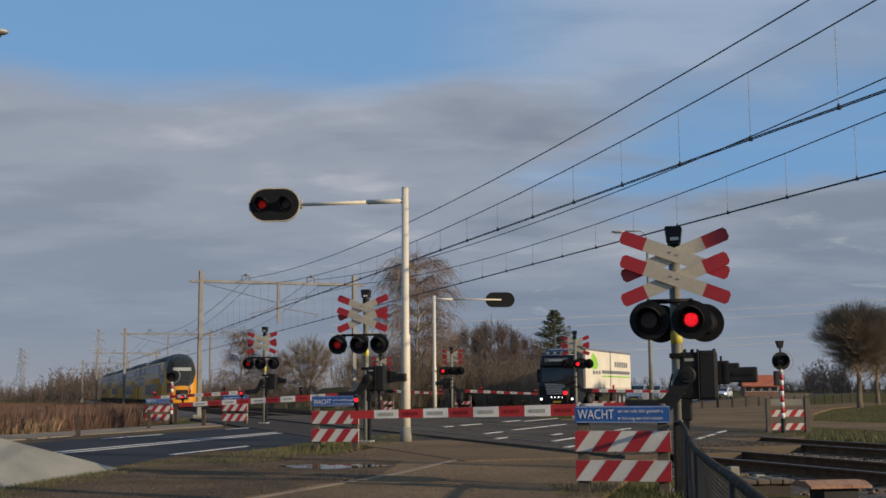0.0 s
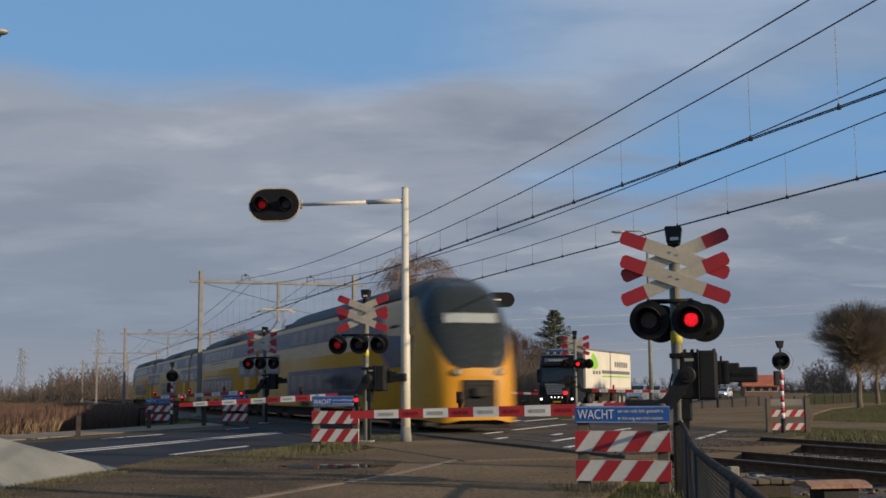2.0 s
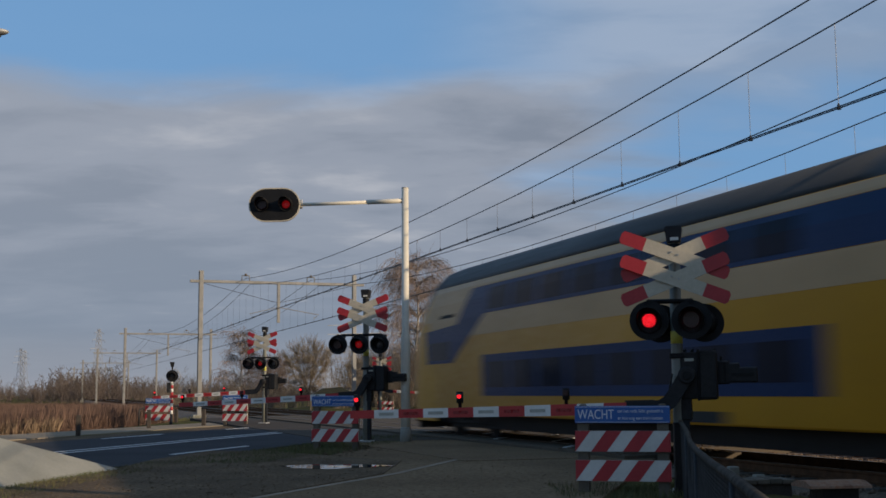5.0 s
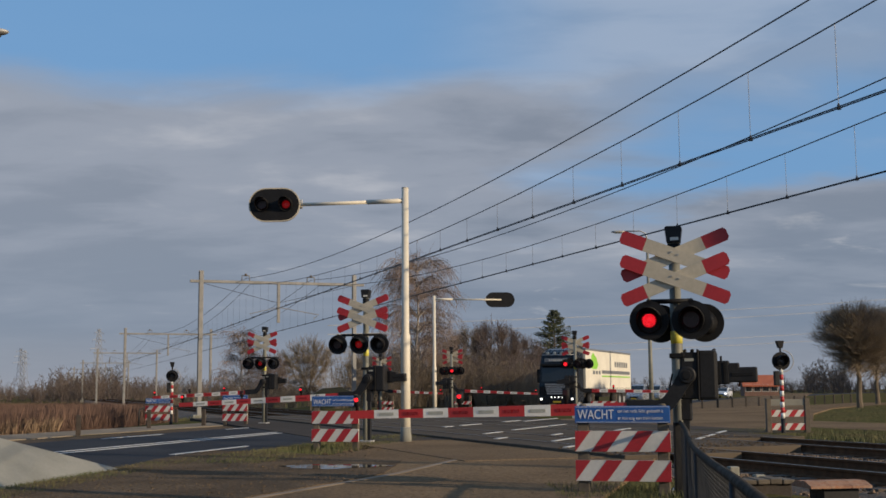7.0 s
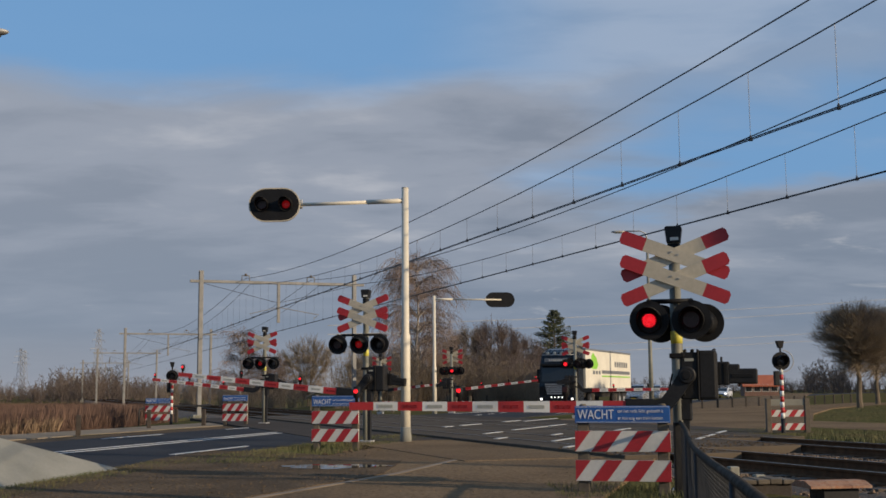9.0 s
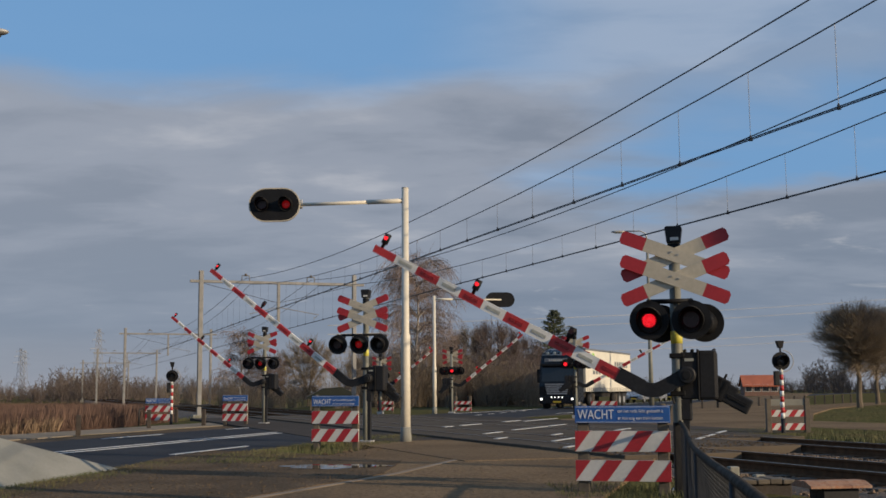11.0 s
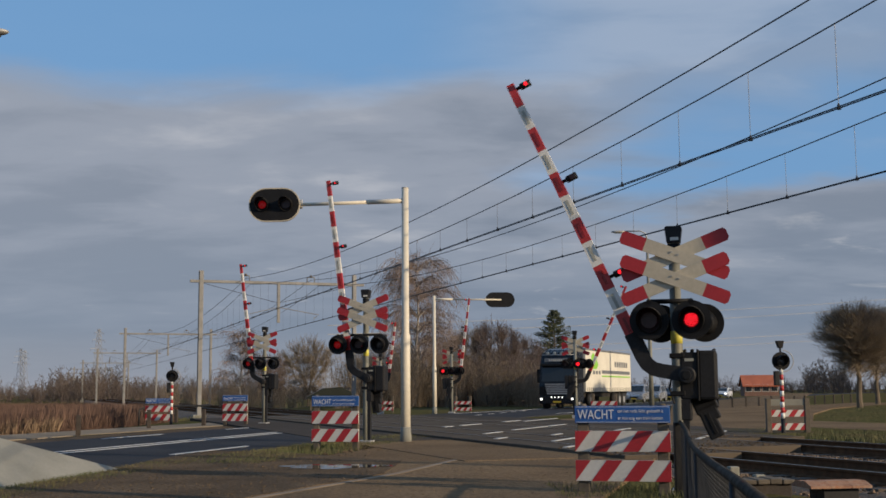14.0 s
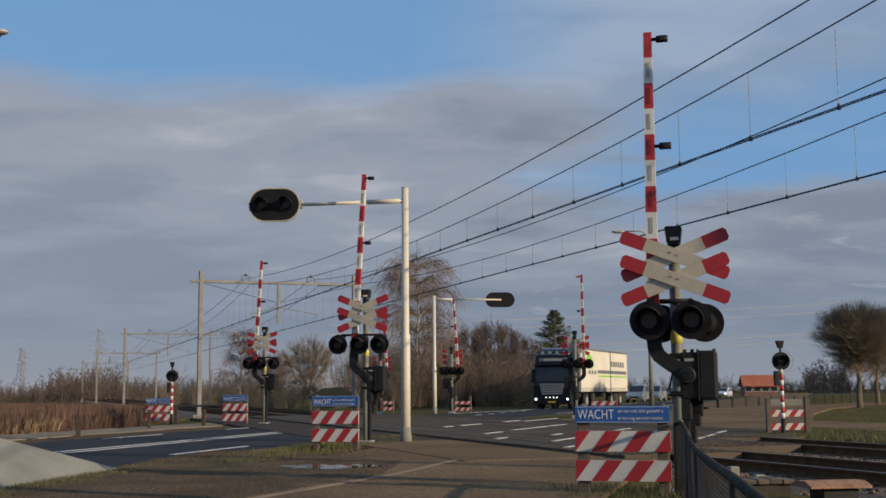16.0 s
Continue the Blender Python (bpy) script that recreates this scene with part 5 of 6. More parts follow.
    for z in (1.05, 1.2, 1.34):
        box_part("coupler_bar", (-0.46, 0.46, SET - 0.05, SET, z - 0.015, z + 0.015), M["under"], c)
    box_part("track_sweeper", (-1.1, 1.1, SET + 0.3, SET + 0.5, 0.12, 0.45), M["under"], c, 0.03)


def pantograph(c, y):
    base = box_part("pantograph_base", (-0.55, 0.55, y - 0.8, y + 0.8, 4.10, 4.30), M["truck_grille"], c, 0.02)
    for x in (-0.28, 0.28):
        tube_part("lower_arm", [(x, y + 0.75, 4.28), (x * 0.6, y - 0.75, 4.82)], 0.04, M["galv"], base, 8)
        tube_part("upper_arm", [(x * 0.6, y - 0.75, 4.82), (x, y + 0.85, 5.36)], 0.03, M["galv"], base, 8)
    for dy in (0.65, 1.1):
        tube_part("contact_strip", [(-0.95, y + dy, 5.26), (-0.7, y + dy, 5.385), (0.7, y + dy, 5.385), (0.95, y + dy, 5.26)], 0.04, M["cross_white"], base, 8)


def make_train():
    root = thing("double_deck_train", TRACK @ pose(NEAR, 98.0, 0), "yellow and blue double-deck electric train of four coaches, passing at speed", "train")
    L = 27.0
    first = car_body(root, "leading_coach", 0.0, L, True, "leading coach with cab")
    nose(first)
    mid = car_body(root, "coach", L, L, False, "double-deck coach")
    copy_thing(mid, pose(0, 2 * L, 0))
    copy_thing(first, pose(0, 4 * L, 0) @ FLIP)
    pantograph(mid, 1.75)
    return root


train = make_train()

# ---------------------------------------------------------------- vehicles


def make_truck():
    t = thing("truck", pose(7.57, 78.0, -0.07, 0, 0, -22), "dark blue truck with a white curtain-sided trailer waiting at the crossing", "truck")
    # local: front at y = 0, reaching to +y; x to the right as seen from the front
    cab = part("cab", b_prism(bmesh.new(), [(0.0, 0.45), (-0.02, 1.5), (0.05, 1.75), (0.22, 2.95), (0.55, 3.45), (0.75, 3.75), (2.1, 3.80), (2.2, 0.75), (1.9, 0.45)], "x", -1.24, 1.24), M["truck_cab"], t, "dark blue cab")
    box_part("windscreen", (-1.08, 1.08, -0.012, 0.012, -0.46, 0.46), M["car_glass"], cab, m=pose(0, 0.115, 2.28, -8, 0, 0))
    box_part("sun_visor", (-1.1, 1.1, -0.14, 0.2, 2.86, 3.02), M["black"], cab, 0.02)
    box_part("name_board", (-0.95, 0.95, 0.28, 0.36, 3.12, 3.38), M["grey_print"], cab, 0.02, m=None)
    for i in range(9):
        box_part("name_bar", (-0.62 + i * 0.14, -0.53 + i * 0.14, 0.265, 0.28, 3.19, 3.31), M["curtain"], cab)
    grille = box_part("grille", (-0.86, 0.86, -0.05, 0.02, 0.95, 1.72), M["black"], cab, 0.02)
    for i in range(6):
        w = 0.84 - 0.03 * (5 - i)
        box_part("grille_bar", (-w, w, -0.085, -0.045, 0.98 + i * 0.125, 1.05 + i * 0.125), M["truck_grille"], grille, 0.01)
    box_part("bumper", (-1.24, 1.24, -0.10, 0.3, 0.34, 0.86), M["truck_cab"], cab, 0.05)
    for x in (-1.08, 1.08):
        head = box_part("headlight_unit", (x - 0.15, x + 0.15, -0.12, -0.09, 0.56, 0.80), M["car_glass"], cab, 0.02)
        tube_part("headlight", [(x, -0.13, 0.66), (x, -0.118, 0.66)], 0.07, M["head_glow"], head, 14)
        box_part("mirror", (x * 1.24 - 0.10, x * 1.24 + 0.10, 0.1, 0.2, 1.75, 2.65), M["black"], cab, 0.03)
    for i in range(4):
        tube_part("bumper_lamp", [(-0.38 + i * 0.25, -0.115, 0.78), (-0.38 + i * 0.25, -0.10, 0.78)], 0.036, M["head_glow"], cab, 10)
        tube_part("roof_lamp", [(-0.75 + i * 0.5, 0.36, 3.72), (-0.75 + i * 0.5, 0.46, 3.72)], 0.10, M["blind"], cab, 12)
    tube_part("lamp_bar", [(-1.15, 0.42, 3.62), (1.15, 0.42, 3.62)], 0.03, M["galv"], cab, 8)
    box_part("number_plate", (-0.26, 0.26, -0.115, -0.10, 0.42, 0.53), M["plate"], cab)
    part("roof_fairing", b_prism(bmesh.new(), [(0.9, 3.78), (1.3, 3.98), (2.2, 4.1), (2.2, 3.78)], "x", -1.1, 1.1), M["truck_cab"], t)
    trailer = box_part("trailer", (-1.27, 1.27, 2.7, 16.3, 1.12, 4.08), M["curtain"], t, 0.03, "off-white curtain-sided trailer")
    box_part("top_rail", (-1.29, 1.29, 2.68, 16.32, 3.98, 4.12), M["grey_print"], trailer, 0.02)
    for i in range(26):
        box_part("curtain_strap", (1.272, 1.292, 3.0 + i * 0.51, 3.06 + i * 0.51, 1.05, 1.42), M["black"], trailer)
    for side in (1,):
        # print on the visible side: grey and green bars, a green leaf shape and unread bars for the lettering
        box_part("grey_bar", (1.272, 1.282, 7.1, 15.9, 2.42, 2.66), M["grey_print"], trailer)
        box_part("green_bar", (1.272, 1.282, 7.1, 15.9, 2.18, 2.28), M["green_print"], trailer)
        bm = b_prism(bmesh.new(), [(4.1, 2.75), (5.6, 2.7), (6.1, 3.0), (5.6, 3.5), (4.7, 3.86), (4.2, 3.6)], "x", 1.272, 1.282)
        part("green_leaf_print", bm, M["green_print"], trailer)
        for i in range(6):
            box_part("print_bar", (1.272, 1.282, 11.0 + i * 0.72, 11.5 + i * 0.72, 2.95, 3.35), M["grey_print"], trailer)
        for i in range(3):
            box_part("print_bar", (1.272, 1.282, 4.6 + i * 0.8, 5.1 + i * 0.8, 2.35, 2.6), M["grey_print"], trailer)
    box_part("chassis", (-0.9, 0.9, 0.6, 16.2, 0.75, 1.12), M["under"], t)
    for y in (1.0, 4.2, 11.2, 12.6, 14.0):
        for x in (-1.06, 1.06):
            w = tube_part("tyre", [(x - 0.17, y, 0.52), (x + 0.17, y, 0.52)], 0.51, M["rubber"], t, 20)
            tube_part("rim", [(x + 0.175 * (1 if x > 0 else -1), y, 0.52), (x + 0.16 * (1 if x > 0 else -1), y, 0.52)], 0.27, M["truck_grille"], w, 14)
    return t


truck = make_truck()


def make_car(m, paint, label, lit=False, van=False):
    t = thing("car", m, label, "car", "cars queueing behind the truck")
    hgt = 1.78 if van else 1.46
    side = [(0.0, 0.32), (-0.03, 0.55), (0.05, 0.78), (0.95, 0.98), (1.75, hgt - 0.05), (2.3, hgt), (3.3, hgt - 0.02), (4.05, 1.05), (4.25, 0.95), (4.3, 0.35)]
    bm = bmesh.new()
    half = []
    for sgn in (-1, 1):
        half.append([bm.verts.new((sgn * (0.86 - max(0, z - 0.95) * 0.28), y, z)) for y, z in side])
    n = len(side)
    for k in range(n):
        bm.faces.new((half[0][k], half[0][(k + 1) % n], half[1][(k + 1) % n], half[1][k]))
    bm.faces.new(half[0])
    bm.faces.new(half[1][::-1])
    bmesh.ops.recalc_face_normals(bm, faces=bm.faces)
    bmesh.ops.bevel(bm, geom=list(bm.edges), offset=0.06, segments=2, affect="EDGES")
    body = part("body", bm, M[paint], t)
    box_part("windscreen", (-0.66, 0.66, -0.01, 0.01, -0.40, 0.36), M["car_glass"], body, m=pose(0, 1.33, 1.0 + (hgt - 1.0) * 0.5, -58 if not van else -48, 0, 0))
    for sgn in (-1, 1):
        part("side_window", b_prism(bmesh.new(), [(1.55, 1.0), (1.95, hgt - 0.16), (3.2, hgt - 0.16), (3.7, 1.02)], "x", sgn * 0.80 - 0.02, sgn * 0.80 + 0.02), M["car_glass"], body)
        lamp = box_part("headlight", (sgn * 0.66 - 0.15, sgn * 0.66 + 0.15, -0.05, 0.02, 0.60, 0.74), M["head_glow" if lit else "blind"], body, 0.02)
        box_part("door_mirror", (sgn * 0.96 - 0.09, sgn * 0.96 + 0.09, 1.35, 1.45, 0.98, 1.10), M[paint], body, 0.02)
        for y in (0.78, 3.5):
            w = tube_part("tyre", [(sgn * 0.68, y, 0.31), (sgn * 0.88, y, 0.31)], 0.31, M["rubber"], t, 18)
            tube_part("rim", [(sgn * 0.885, y, 0.31), (sgn * 0.87, y, 0.31)], 0.2, M["truck_grille"], w, 12)
    box_part("grille", (-0.4, 0.4, -0.045, 0.0, 0.48, 0.62), M["black"], body)
    box_part("number_plate", (-0.25, 0.25, -0.06, -0.03, 0.36, 0.46), M["plate"], body)


make_car(pose(18.2, 112, -0.07, 0, 0, -22), "car_silver", "silver estate car waiting behind the truck", van=True)
make_car(pose(22.0, 124, -0.07, 0, 0, -22), "car_silver", "silver car waiting in the queue", van=True)
make_car(pose(26.5, 137, -0.07, 0, 0, -22), "car_dark", "dark blue car with headlights on in the queue", lit=True)
make_car(pose(38.4, 162, -0.07, 0, 0, -24), "car_white", "pale car with headlights on in the queue", lit=True)

# ---------------------------------------------------------------- street furniture


def street_lamp(m, h, reach, side, label):
    t = thing("street_lamp", m, label, "street lamp", "street lamps")
    tube_part("post", [(0, 0, -0.3), (0, 0, h * 0.25), (0, 0, h - 0.6)], [0.19, 0.15, 0.09], M["pole_green"], t, 12)
    tube_part("arm", [(0, 0, h - 0.62), (side * 0.12, 0, h - 0.18), (side * 0.5, 0, h), (side * reach, 0, h - 0.02)], 0.05, M["galv"], t, 8)
    bm = bmesh.new()
    bmesh.ops.create_uvsphere(bm, u_segments=18, v_segments=10, radius=0.5)
    bmesh.ops.transform(bm, matrix=pose(side * (reach + 0.35), 0, h - 0.05) @ Matrix.Diagonal((1.1, 0.42, 0.22, 1)), verts=bm.verts)
    for f in bm.faces:
        f.smooth = True
    head = part("lamp_head", bm, M["galv"], t)
    box_part("lamp_bowl", (side * (reach + 0.35) - 0.3, side * (reach + 0.35) + 0.3, -0.12, 0.12, h - 0.17, h - 0.10), M["blind"], head, 0.02)


street_lamp(pose(15.1, 85, 0.0), 12.85, 1.75, -1, "tall grey street lamp with a curved arm beside the road")
street_lamp(pose(-14.3, 30.0, -0.5), 11.3, 1.85, 1, "grey street lamp reaching in over the cycle path")


def bollard(x, y, h, w=0.07, mat="wood"):
    t = thing("timber_post", pose(x, y, lie(x, y), 0, 0, random.uniform(-20, 20)), "dark weathered timber post in the verge", "post", "timber posts")
    box_part("post", (-w, w, -w, w, -0.3, h), M["dark_wood"], t, 0.012)


for x, y, h in ((-11.06, 35.4, 0.62), (-10.7, 42.4, 0.68), (-9.33, 45.4, 0.64), (-12.0, 52.4, 0.6)):
    bollard(x, y, h)
for i in range(16):
    bollard(15.3 + i * 1.55, 74 + i * 2.3, 0.75, 0.06)
for i in range(9):
    bollard(-4.5 + i * 1.6, 92 + i * 0.6, 0.9, 0.05)

# handrail beside the ditch
rail_t = thing("ditch_rail", pose(0, 0, 0), "dark bent handrail over a ditch culvert", "rail")
tube_part("handrail", [(-13.7, 52.5, -0.6), (-13.7, 52.5, 0.42), (-13.3, 53.0, 0.55), (-11.0, 55.0, 0.55)], 0.05, M["black_metal"], rail_t, 8)

# low timber and concrete clutter beside the near track
t = thing("cable_trough", pose(3.90, 14.4, -0.16, 0, 0, 5), "low cable trough covered with four worn grey boards", "cable trough")
box_part("trough_body", (-0.27, 0.29, -0.16, 0.2, -0.1, 0.145), M["dark_wood"], t, 0.01)
for i in range(4):
    box_part("cover_board", (-0.305 + i * 0.157, -0.155 + i * 0.157, -0.2 - 0.012 * (i % 2), 0.22, 0.145, 0.20 + 0.006 * (i % 3)), M["wood"], t, 0.012)
t = thing("cable_cabinet", pose(4.36, 13.3, -0.15, 0, 0, 8), "low dark box with a flaking rusty lid beside the track", "cabinet")
box_part("body", (-0.18, 0.24, -0.18, 0.18, -0.05, 0.185), M["black_metal"], t, 0.01)
for a, b in ((-0.36, -0.125), (-0.12, 0.125), (0.13, 0.36)):
    part("lid_plate", b_prism(bmesh.new(), [(-0.26, 0.178), (0.26, 0.178), (0.25, 0.205), (0.10, 0.25), (-0.10, 0.25), (-0.25, 0.205)], "x", a, b), M["rust"], t)
for x, y, z in ((3.80, 15.5, 0.05), (3.96, 14.85, -0.01)):
    t = thing("marker_stone", pose(x, y, z, 0, 0, 12), "white painted marker stone beside the rail", "marker", "marker stones")
    box_part("stone", (-0.07, 0.07, -0.06, 0.06, -0.35, 0.07), M["concrete"], t, 0.02)


def mesh_fence():
    """Sagging wire-mesh fence with a padded black top pipe, running towards the eye."""
    t = thing("wire_mesh_fence", pose(0, 0, 0), "black wire-mesh fence with a sagging dusty top pipe", "fence")
    line = [(2.82, 14.0, 0.74), (2.62, 12.85, 0.735), (2.43, 11.75, 0.71), (2.22, 10.6, 0.655), (2.02, 9.41, 0.64), (1.61, 7.07, 0.68), (1.31, 5.33, 0.72), (1.02, 3.7, 0.75)]
    tube_part("top_pipe", line, 0.025, M["pad"], t, 12)
    box_part("end_post", (2.74, 2.84, 13.95, 14.05, -0.4, 0.74), M["black_metal"], t, 0.01)
    for x, y, z in (line[2], line[4], line[6]):
        tube_part("post", [(x, y, -0.4), (x, y, z)], 0.025, M["black_metal"], t, 8)
    verts, faces = [], []

    def strand(a, b, r=0.0016):
        a, b = Vector(a), Vector(b)
        d = (b - a).normalized()
        s = d.orthogonal().normalized() * r
        o = d.cross(s).normalized() * r
        k = len(verts)
        verts.extend([tuple(p + q) for p in (a, b) for q in (s, o, -s - o)])
        faces.extend([(k, k + 1, k + 4, k + 3), (k + 1, k + 2, k + 5, k + 4), (k + 2, k, k + 3, k + 5)])
    pts = [Vector(p) for p in line]
    run = [0.0]
    for a, b in zip(pts, pts[1:]):
        run.append(run[-1] + (b - a).length)

    def along(d):
        d = max(0, min(run[-1], d))
        for i in range(len(pts) - 1):
            if d <= run[i + 1]:
                return pts[i].lerp(pts[i + 1], (d - run[i]) / (run[i + 1] - run[i]))
        return pts[-1]
    gap = 0.05
    d = 0.0
    while d < run[-1]:
        a = along(d)
        for sgn in (-1, 1):
            b = along(d + sgn * 0.8)
            strand((a.x, a.y, a.z), (b.x, b.y, -0.15))
        d += gap
    ob = soup("mesh", verts, faces, M["net"], t, "woven black wire mesh")


mesh_fence()

# ---------------------------------------------------------------- far buildings and pylons


def house(m, w, d, eave, ridge, label, roof="roof_tile", wall="brick"):
    t = thing("farmhouse", m, label, "house", "far farm buildings")
    wl = box_part("wall", (-w / 2, w / 2, -d / 2, d / 2, -0.3, eave), M[wall], t)
    part("roof", b_prism(bmesh.new(), [(-d / 2 - 0.5, eave - 0.1), (0, ridge), (d / 2 + 0.5, eave - 0.1), (d / 2 + 0.5, eave + 0.1), (0, ridge + 0.25), (-d / 2 - 0.5, eave + 0.1)], "x", -w / 2 - 0.4, w / 2 + 0.4), M[roof], t)
    for g in (-1, 1):
        part("gable", b_prism(bmesh.new(), [(-d / 2, eave), (d / 2, eave), (0, ridge)], "x", g * w / 2 - 0.1, g * w / 2 + 0.1), M[wall], wl)
    for i in range(4):
        x = -w / 2 + w * (i + 0.5) / 4
        win = box_part("window", (x - 0.6, x + 0.6, -d / 2 - 0.04, -d / 2, 1.0, 2.3), M["car_glass"], t)
        box_part("window_frame", (x - 0.68, x + 0.68, -d / 2 - 0.03, -d / 2 + 0.01, 0.92, 2.38), M["white"], win)


house(pose(63.5, 235, -0.2, 0, 0, -8), 6.6, 7, 2.0, 4.0, "low brick farm building with an orange tiled roof")
house(pose(54, 250, -0.2, 0, 0, -8), 7, 6, 2.0, 4.0, "small grey shed beside the farm", "hut", "wood")
t = thing("tent_shed", pose(-8.2, 86, -0.15, 0, 0, 8), "dark green low-pitched shelter roof among shrubs", "shelter")
part("roof", b_prism(bmesh.new(), [(-1.9, 0.95), (-0.7, 1.60), (0.6, 1.66), (1.9, 1.0), (1.9, 0.86), (-1.9, 0.82)], "y", -1.5, 1.5), M["hut"], t)
for x in (-1.6, 1.6):
    box_part("support", (x - 0.06, x + 0.06, -1.3, -1.2, -0.2, 0.95), M["wood"], t)


def pylon(m, h, label):
    t = thing("power_pylon", m, label, "pylon", "far power pylons")
    bm = bmesh.new()
    w0, w1 = h * 0.085, h * 0.018
    levels = [0, 0.18, 0.34, 0.48, 0.60, 0.70, 0.78, 0.86, 0.93, 1.0]

    def corner(l, k):
        w = w0 + (w1 - w0) * l ** 0.8
        return Vector(((1, 1), (-1, 1), (-1, -1), (1, -1))[k] + (0,)) * w + Vector((0, 0, l * h))
    for a, b in zip(levels, levels[1:]):
        for k in range(4):
            b_tube(bm, [corner(a, k), corner(b, k)], h * 0.0028, 3, False)
            b_tube(bm, [corner(a, k), corner(b, (k + 1) % 4)], h * 0.0018, 3, False)
            b_tube(bm, [corner(a, (k + 1) % 4), corner(b, k)], h * 0.0018, 3, False)
    part("tower", bm, M["far_steel"], t)
    for l, r in ((0.70, 0.19), (0.83, 0.15), (0.94, 0.11)):
        bm = bmesh.new()
        for s in (-1, 1):
            for dz in (0, 0.018):
                b_tube(bm, [(0, 0, (l + dz) * h), (s * r * h, 0, l * h)], h * 0.0025, 3, False)
            b_tube(bm, [(s * r * h, 0, l * h), (s * r * h, 0, (l - 0.035) * h)], h * 0.003, 3, False)
        part("cross_arm", bm, M["far_steel"], t)


PYL = [(-310, 860, 34, 70), (-205, 690, 40, 70), (-110, 640, 34, 70), (-52, 520, 21, 75), (-262, 720, 30, 60)]
for x, y, h, a in PYL:
    pylon(pose(x, y, -0.2, 0, 0, a), h, "distant grey lattice power pylon")
lines = thing("power_lines", pose(0, 0, 0), "faint sagging far power lines over the land", "power line")
for z0, z1, yy in ((16, 60, 620), (19, 66, 620), (27, 84, 640), (31, 90, 640)):
    pts = [(-52 + 12 * 50 * k / 20, 520 + (yy - 520) * 0 + 20 * k, z0 + (z1 - z0) * (k / 20) + 6 * ((k / 20 - 0.5) ** 2 * 4 - 1)) for k in range(21)]
    tube_part("cable", pts, 0.13, M["mast_grey"], lines, 4)

# ---------------------------------------------------------------- trees


class Wood:
    """Collects branches as thin tapered prisms."""

    def __init__(self, rng):
        self.v, self.f, self.rng = [], [], rng

    def limb(self, a, b, ra, rb, n=3):
        d = (b - a)
        if d.length < 1e-5:
            return
        d.normalize()
        s = d.orthogonal().normalized()
        o = d.cross(s)
        k = len(self.v)
        for p, r in ((a, ra), (b, rb)):
            for q in range(n):
                an = 2 * math.pi * q / n
                self.v.append(tuple(p + (s * math.cos(an) + o * math.sin(an)) * r))
        for q in range(n):
            self.f.append((k + q, k + (q + 1) % n, k + n + (q + 1) % n, k + n + q))

    def grow(self, p, d, length, r, depth, spread, up, kids, droop=0.0, thin=None):
        rng = self.rng
        out = self if thin is None or depth > thin[1] else thin[0]
        q = p
        dd = d.copy()
        n = 3
        for i in range(n):
            dd = (dd + Vector((rng.uniform(-1, 1), rng.uniform(-1, 1), rng.uniform(-1, 1))) * 0.16 + Vector((0, 0, up - droop * (4 - depth) * 0.3))).normalized()
            e = q + dd * (length / n)
            out.limb(q, e, max(0.013, r * (1 - 0.25 * i / n * 2)), max(0.011, r * (1 - 0.25 * (i + 1) / n * 2)), 6 if depth > 3 else 3)
            q = e
            if depth > 0 and i > 0:
                for _ in range(kids if i == n - 1 else max(1, kids - 2)):
                    ax = Vector((rng.uniform(-1, 1), rng.uniform(-1, 1), rng.uniform(-0.6, 0.6)))
                    nd = (dd + ax.normalized() * spread * rng.uniform(0.6, 1.2)).normalized()
                    self.grow(q, nd, length * rng.uniform(0.62, 0.82), r * 0.52, depth - 1, spread, up, kids, droop, thin)


def hang(name, m, h, seed, label, group="", dense=11, twigs=7, fall=0.40):
    """A birch: pale trunk, rising limbs and long hanging twigs."""
    rng = random.Random(seed)
    t = thing(name, m, label, "tree", group)
    w, tw = Wood(rng), Wood(rng)
    r = h * 0.017
    p = Vector((0, 0, -0.3))
    spine = []
    for i in range(9):
        e = p + Vector((rng.uniform(-0.12, 0.12), rng.uniform(-0.12, 0.12), h * 0.10))
        w.limb(p, e, r * (1 - i * 0.1), r * (1 - (i + 1) * 0.1), 7)
        p = e
        spine.append(p)
    for i, s in enumerate(spine[2:]):
        for k in range(dense):
            a = rng.uniform(0, 2 * math.pi)
            ln = h * rng.uniform(0.18, 0.37) * (1.0 - 0.06 * i)
            q, d = s, Vector((math.cos(a), math.sin(a), rng.uniform(0.7, 1.3))).normalized()
            for j in range(4):
                e = q + d * ln / 4
                w.limb(q, e, r * 0.28 * (1 - j * 0.22), r * 0.28 * (1 - (j + 1) * 0.22), 3)
                q = e
                d = (d + Vector((rng.uniform(-0.2, 0.2), rng.uniform(-0.2, 0.2), -0.28))).normalized()
                for _ in range(twigs):
                    u, dd = q, (d + Vector((rng.uniform(-1, 1), rng.uniform(-1, 1), rng.uniform(-0.5, 0.5)))).normalized()
                    for y in range(4):
                        f = u + dd * h * 0.035
                        tw.limb(u, f, 0.012, 0.009, 3)
                        u = f
                        dd = (dd + Vector((rng.uniform(-0.2, 0.2), rng.uniform(-0.2, 0.2), -fall))).normalized()
                        if rng.random() < 0.5:
                            g = u + Vector((rng.uniform(-0.4, 0.4), rng.uniform(-0.4, 0.4), -rng.uniform(0.2, 0.7)))
                            tw.limb(u, g, 0.010, 0.007, 3)
    soup("trunk", w.v, w.f, M["birch"], t, "pale birch trunk and limbs")
    soup("crown", tw.v, tw.f, M["twig_red"], t, "crown of fine hanging reddish twigs")
    return t


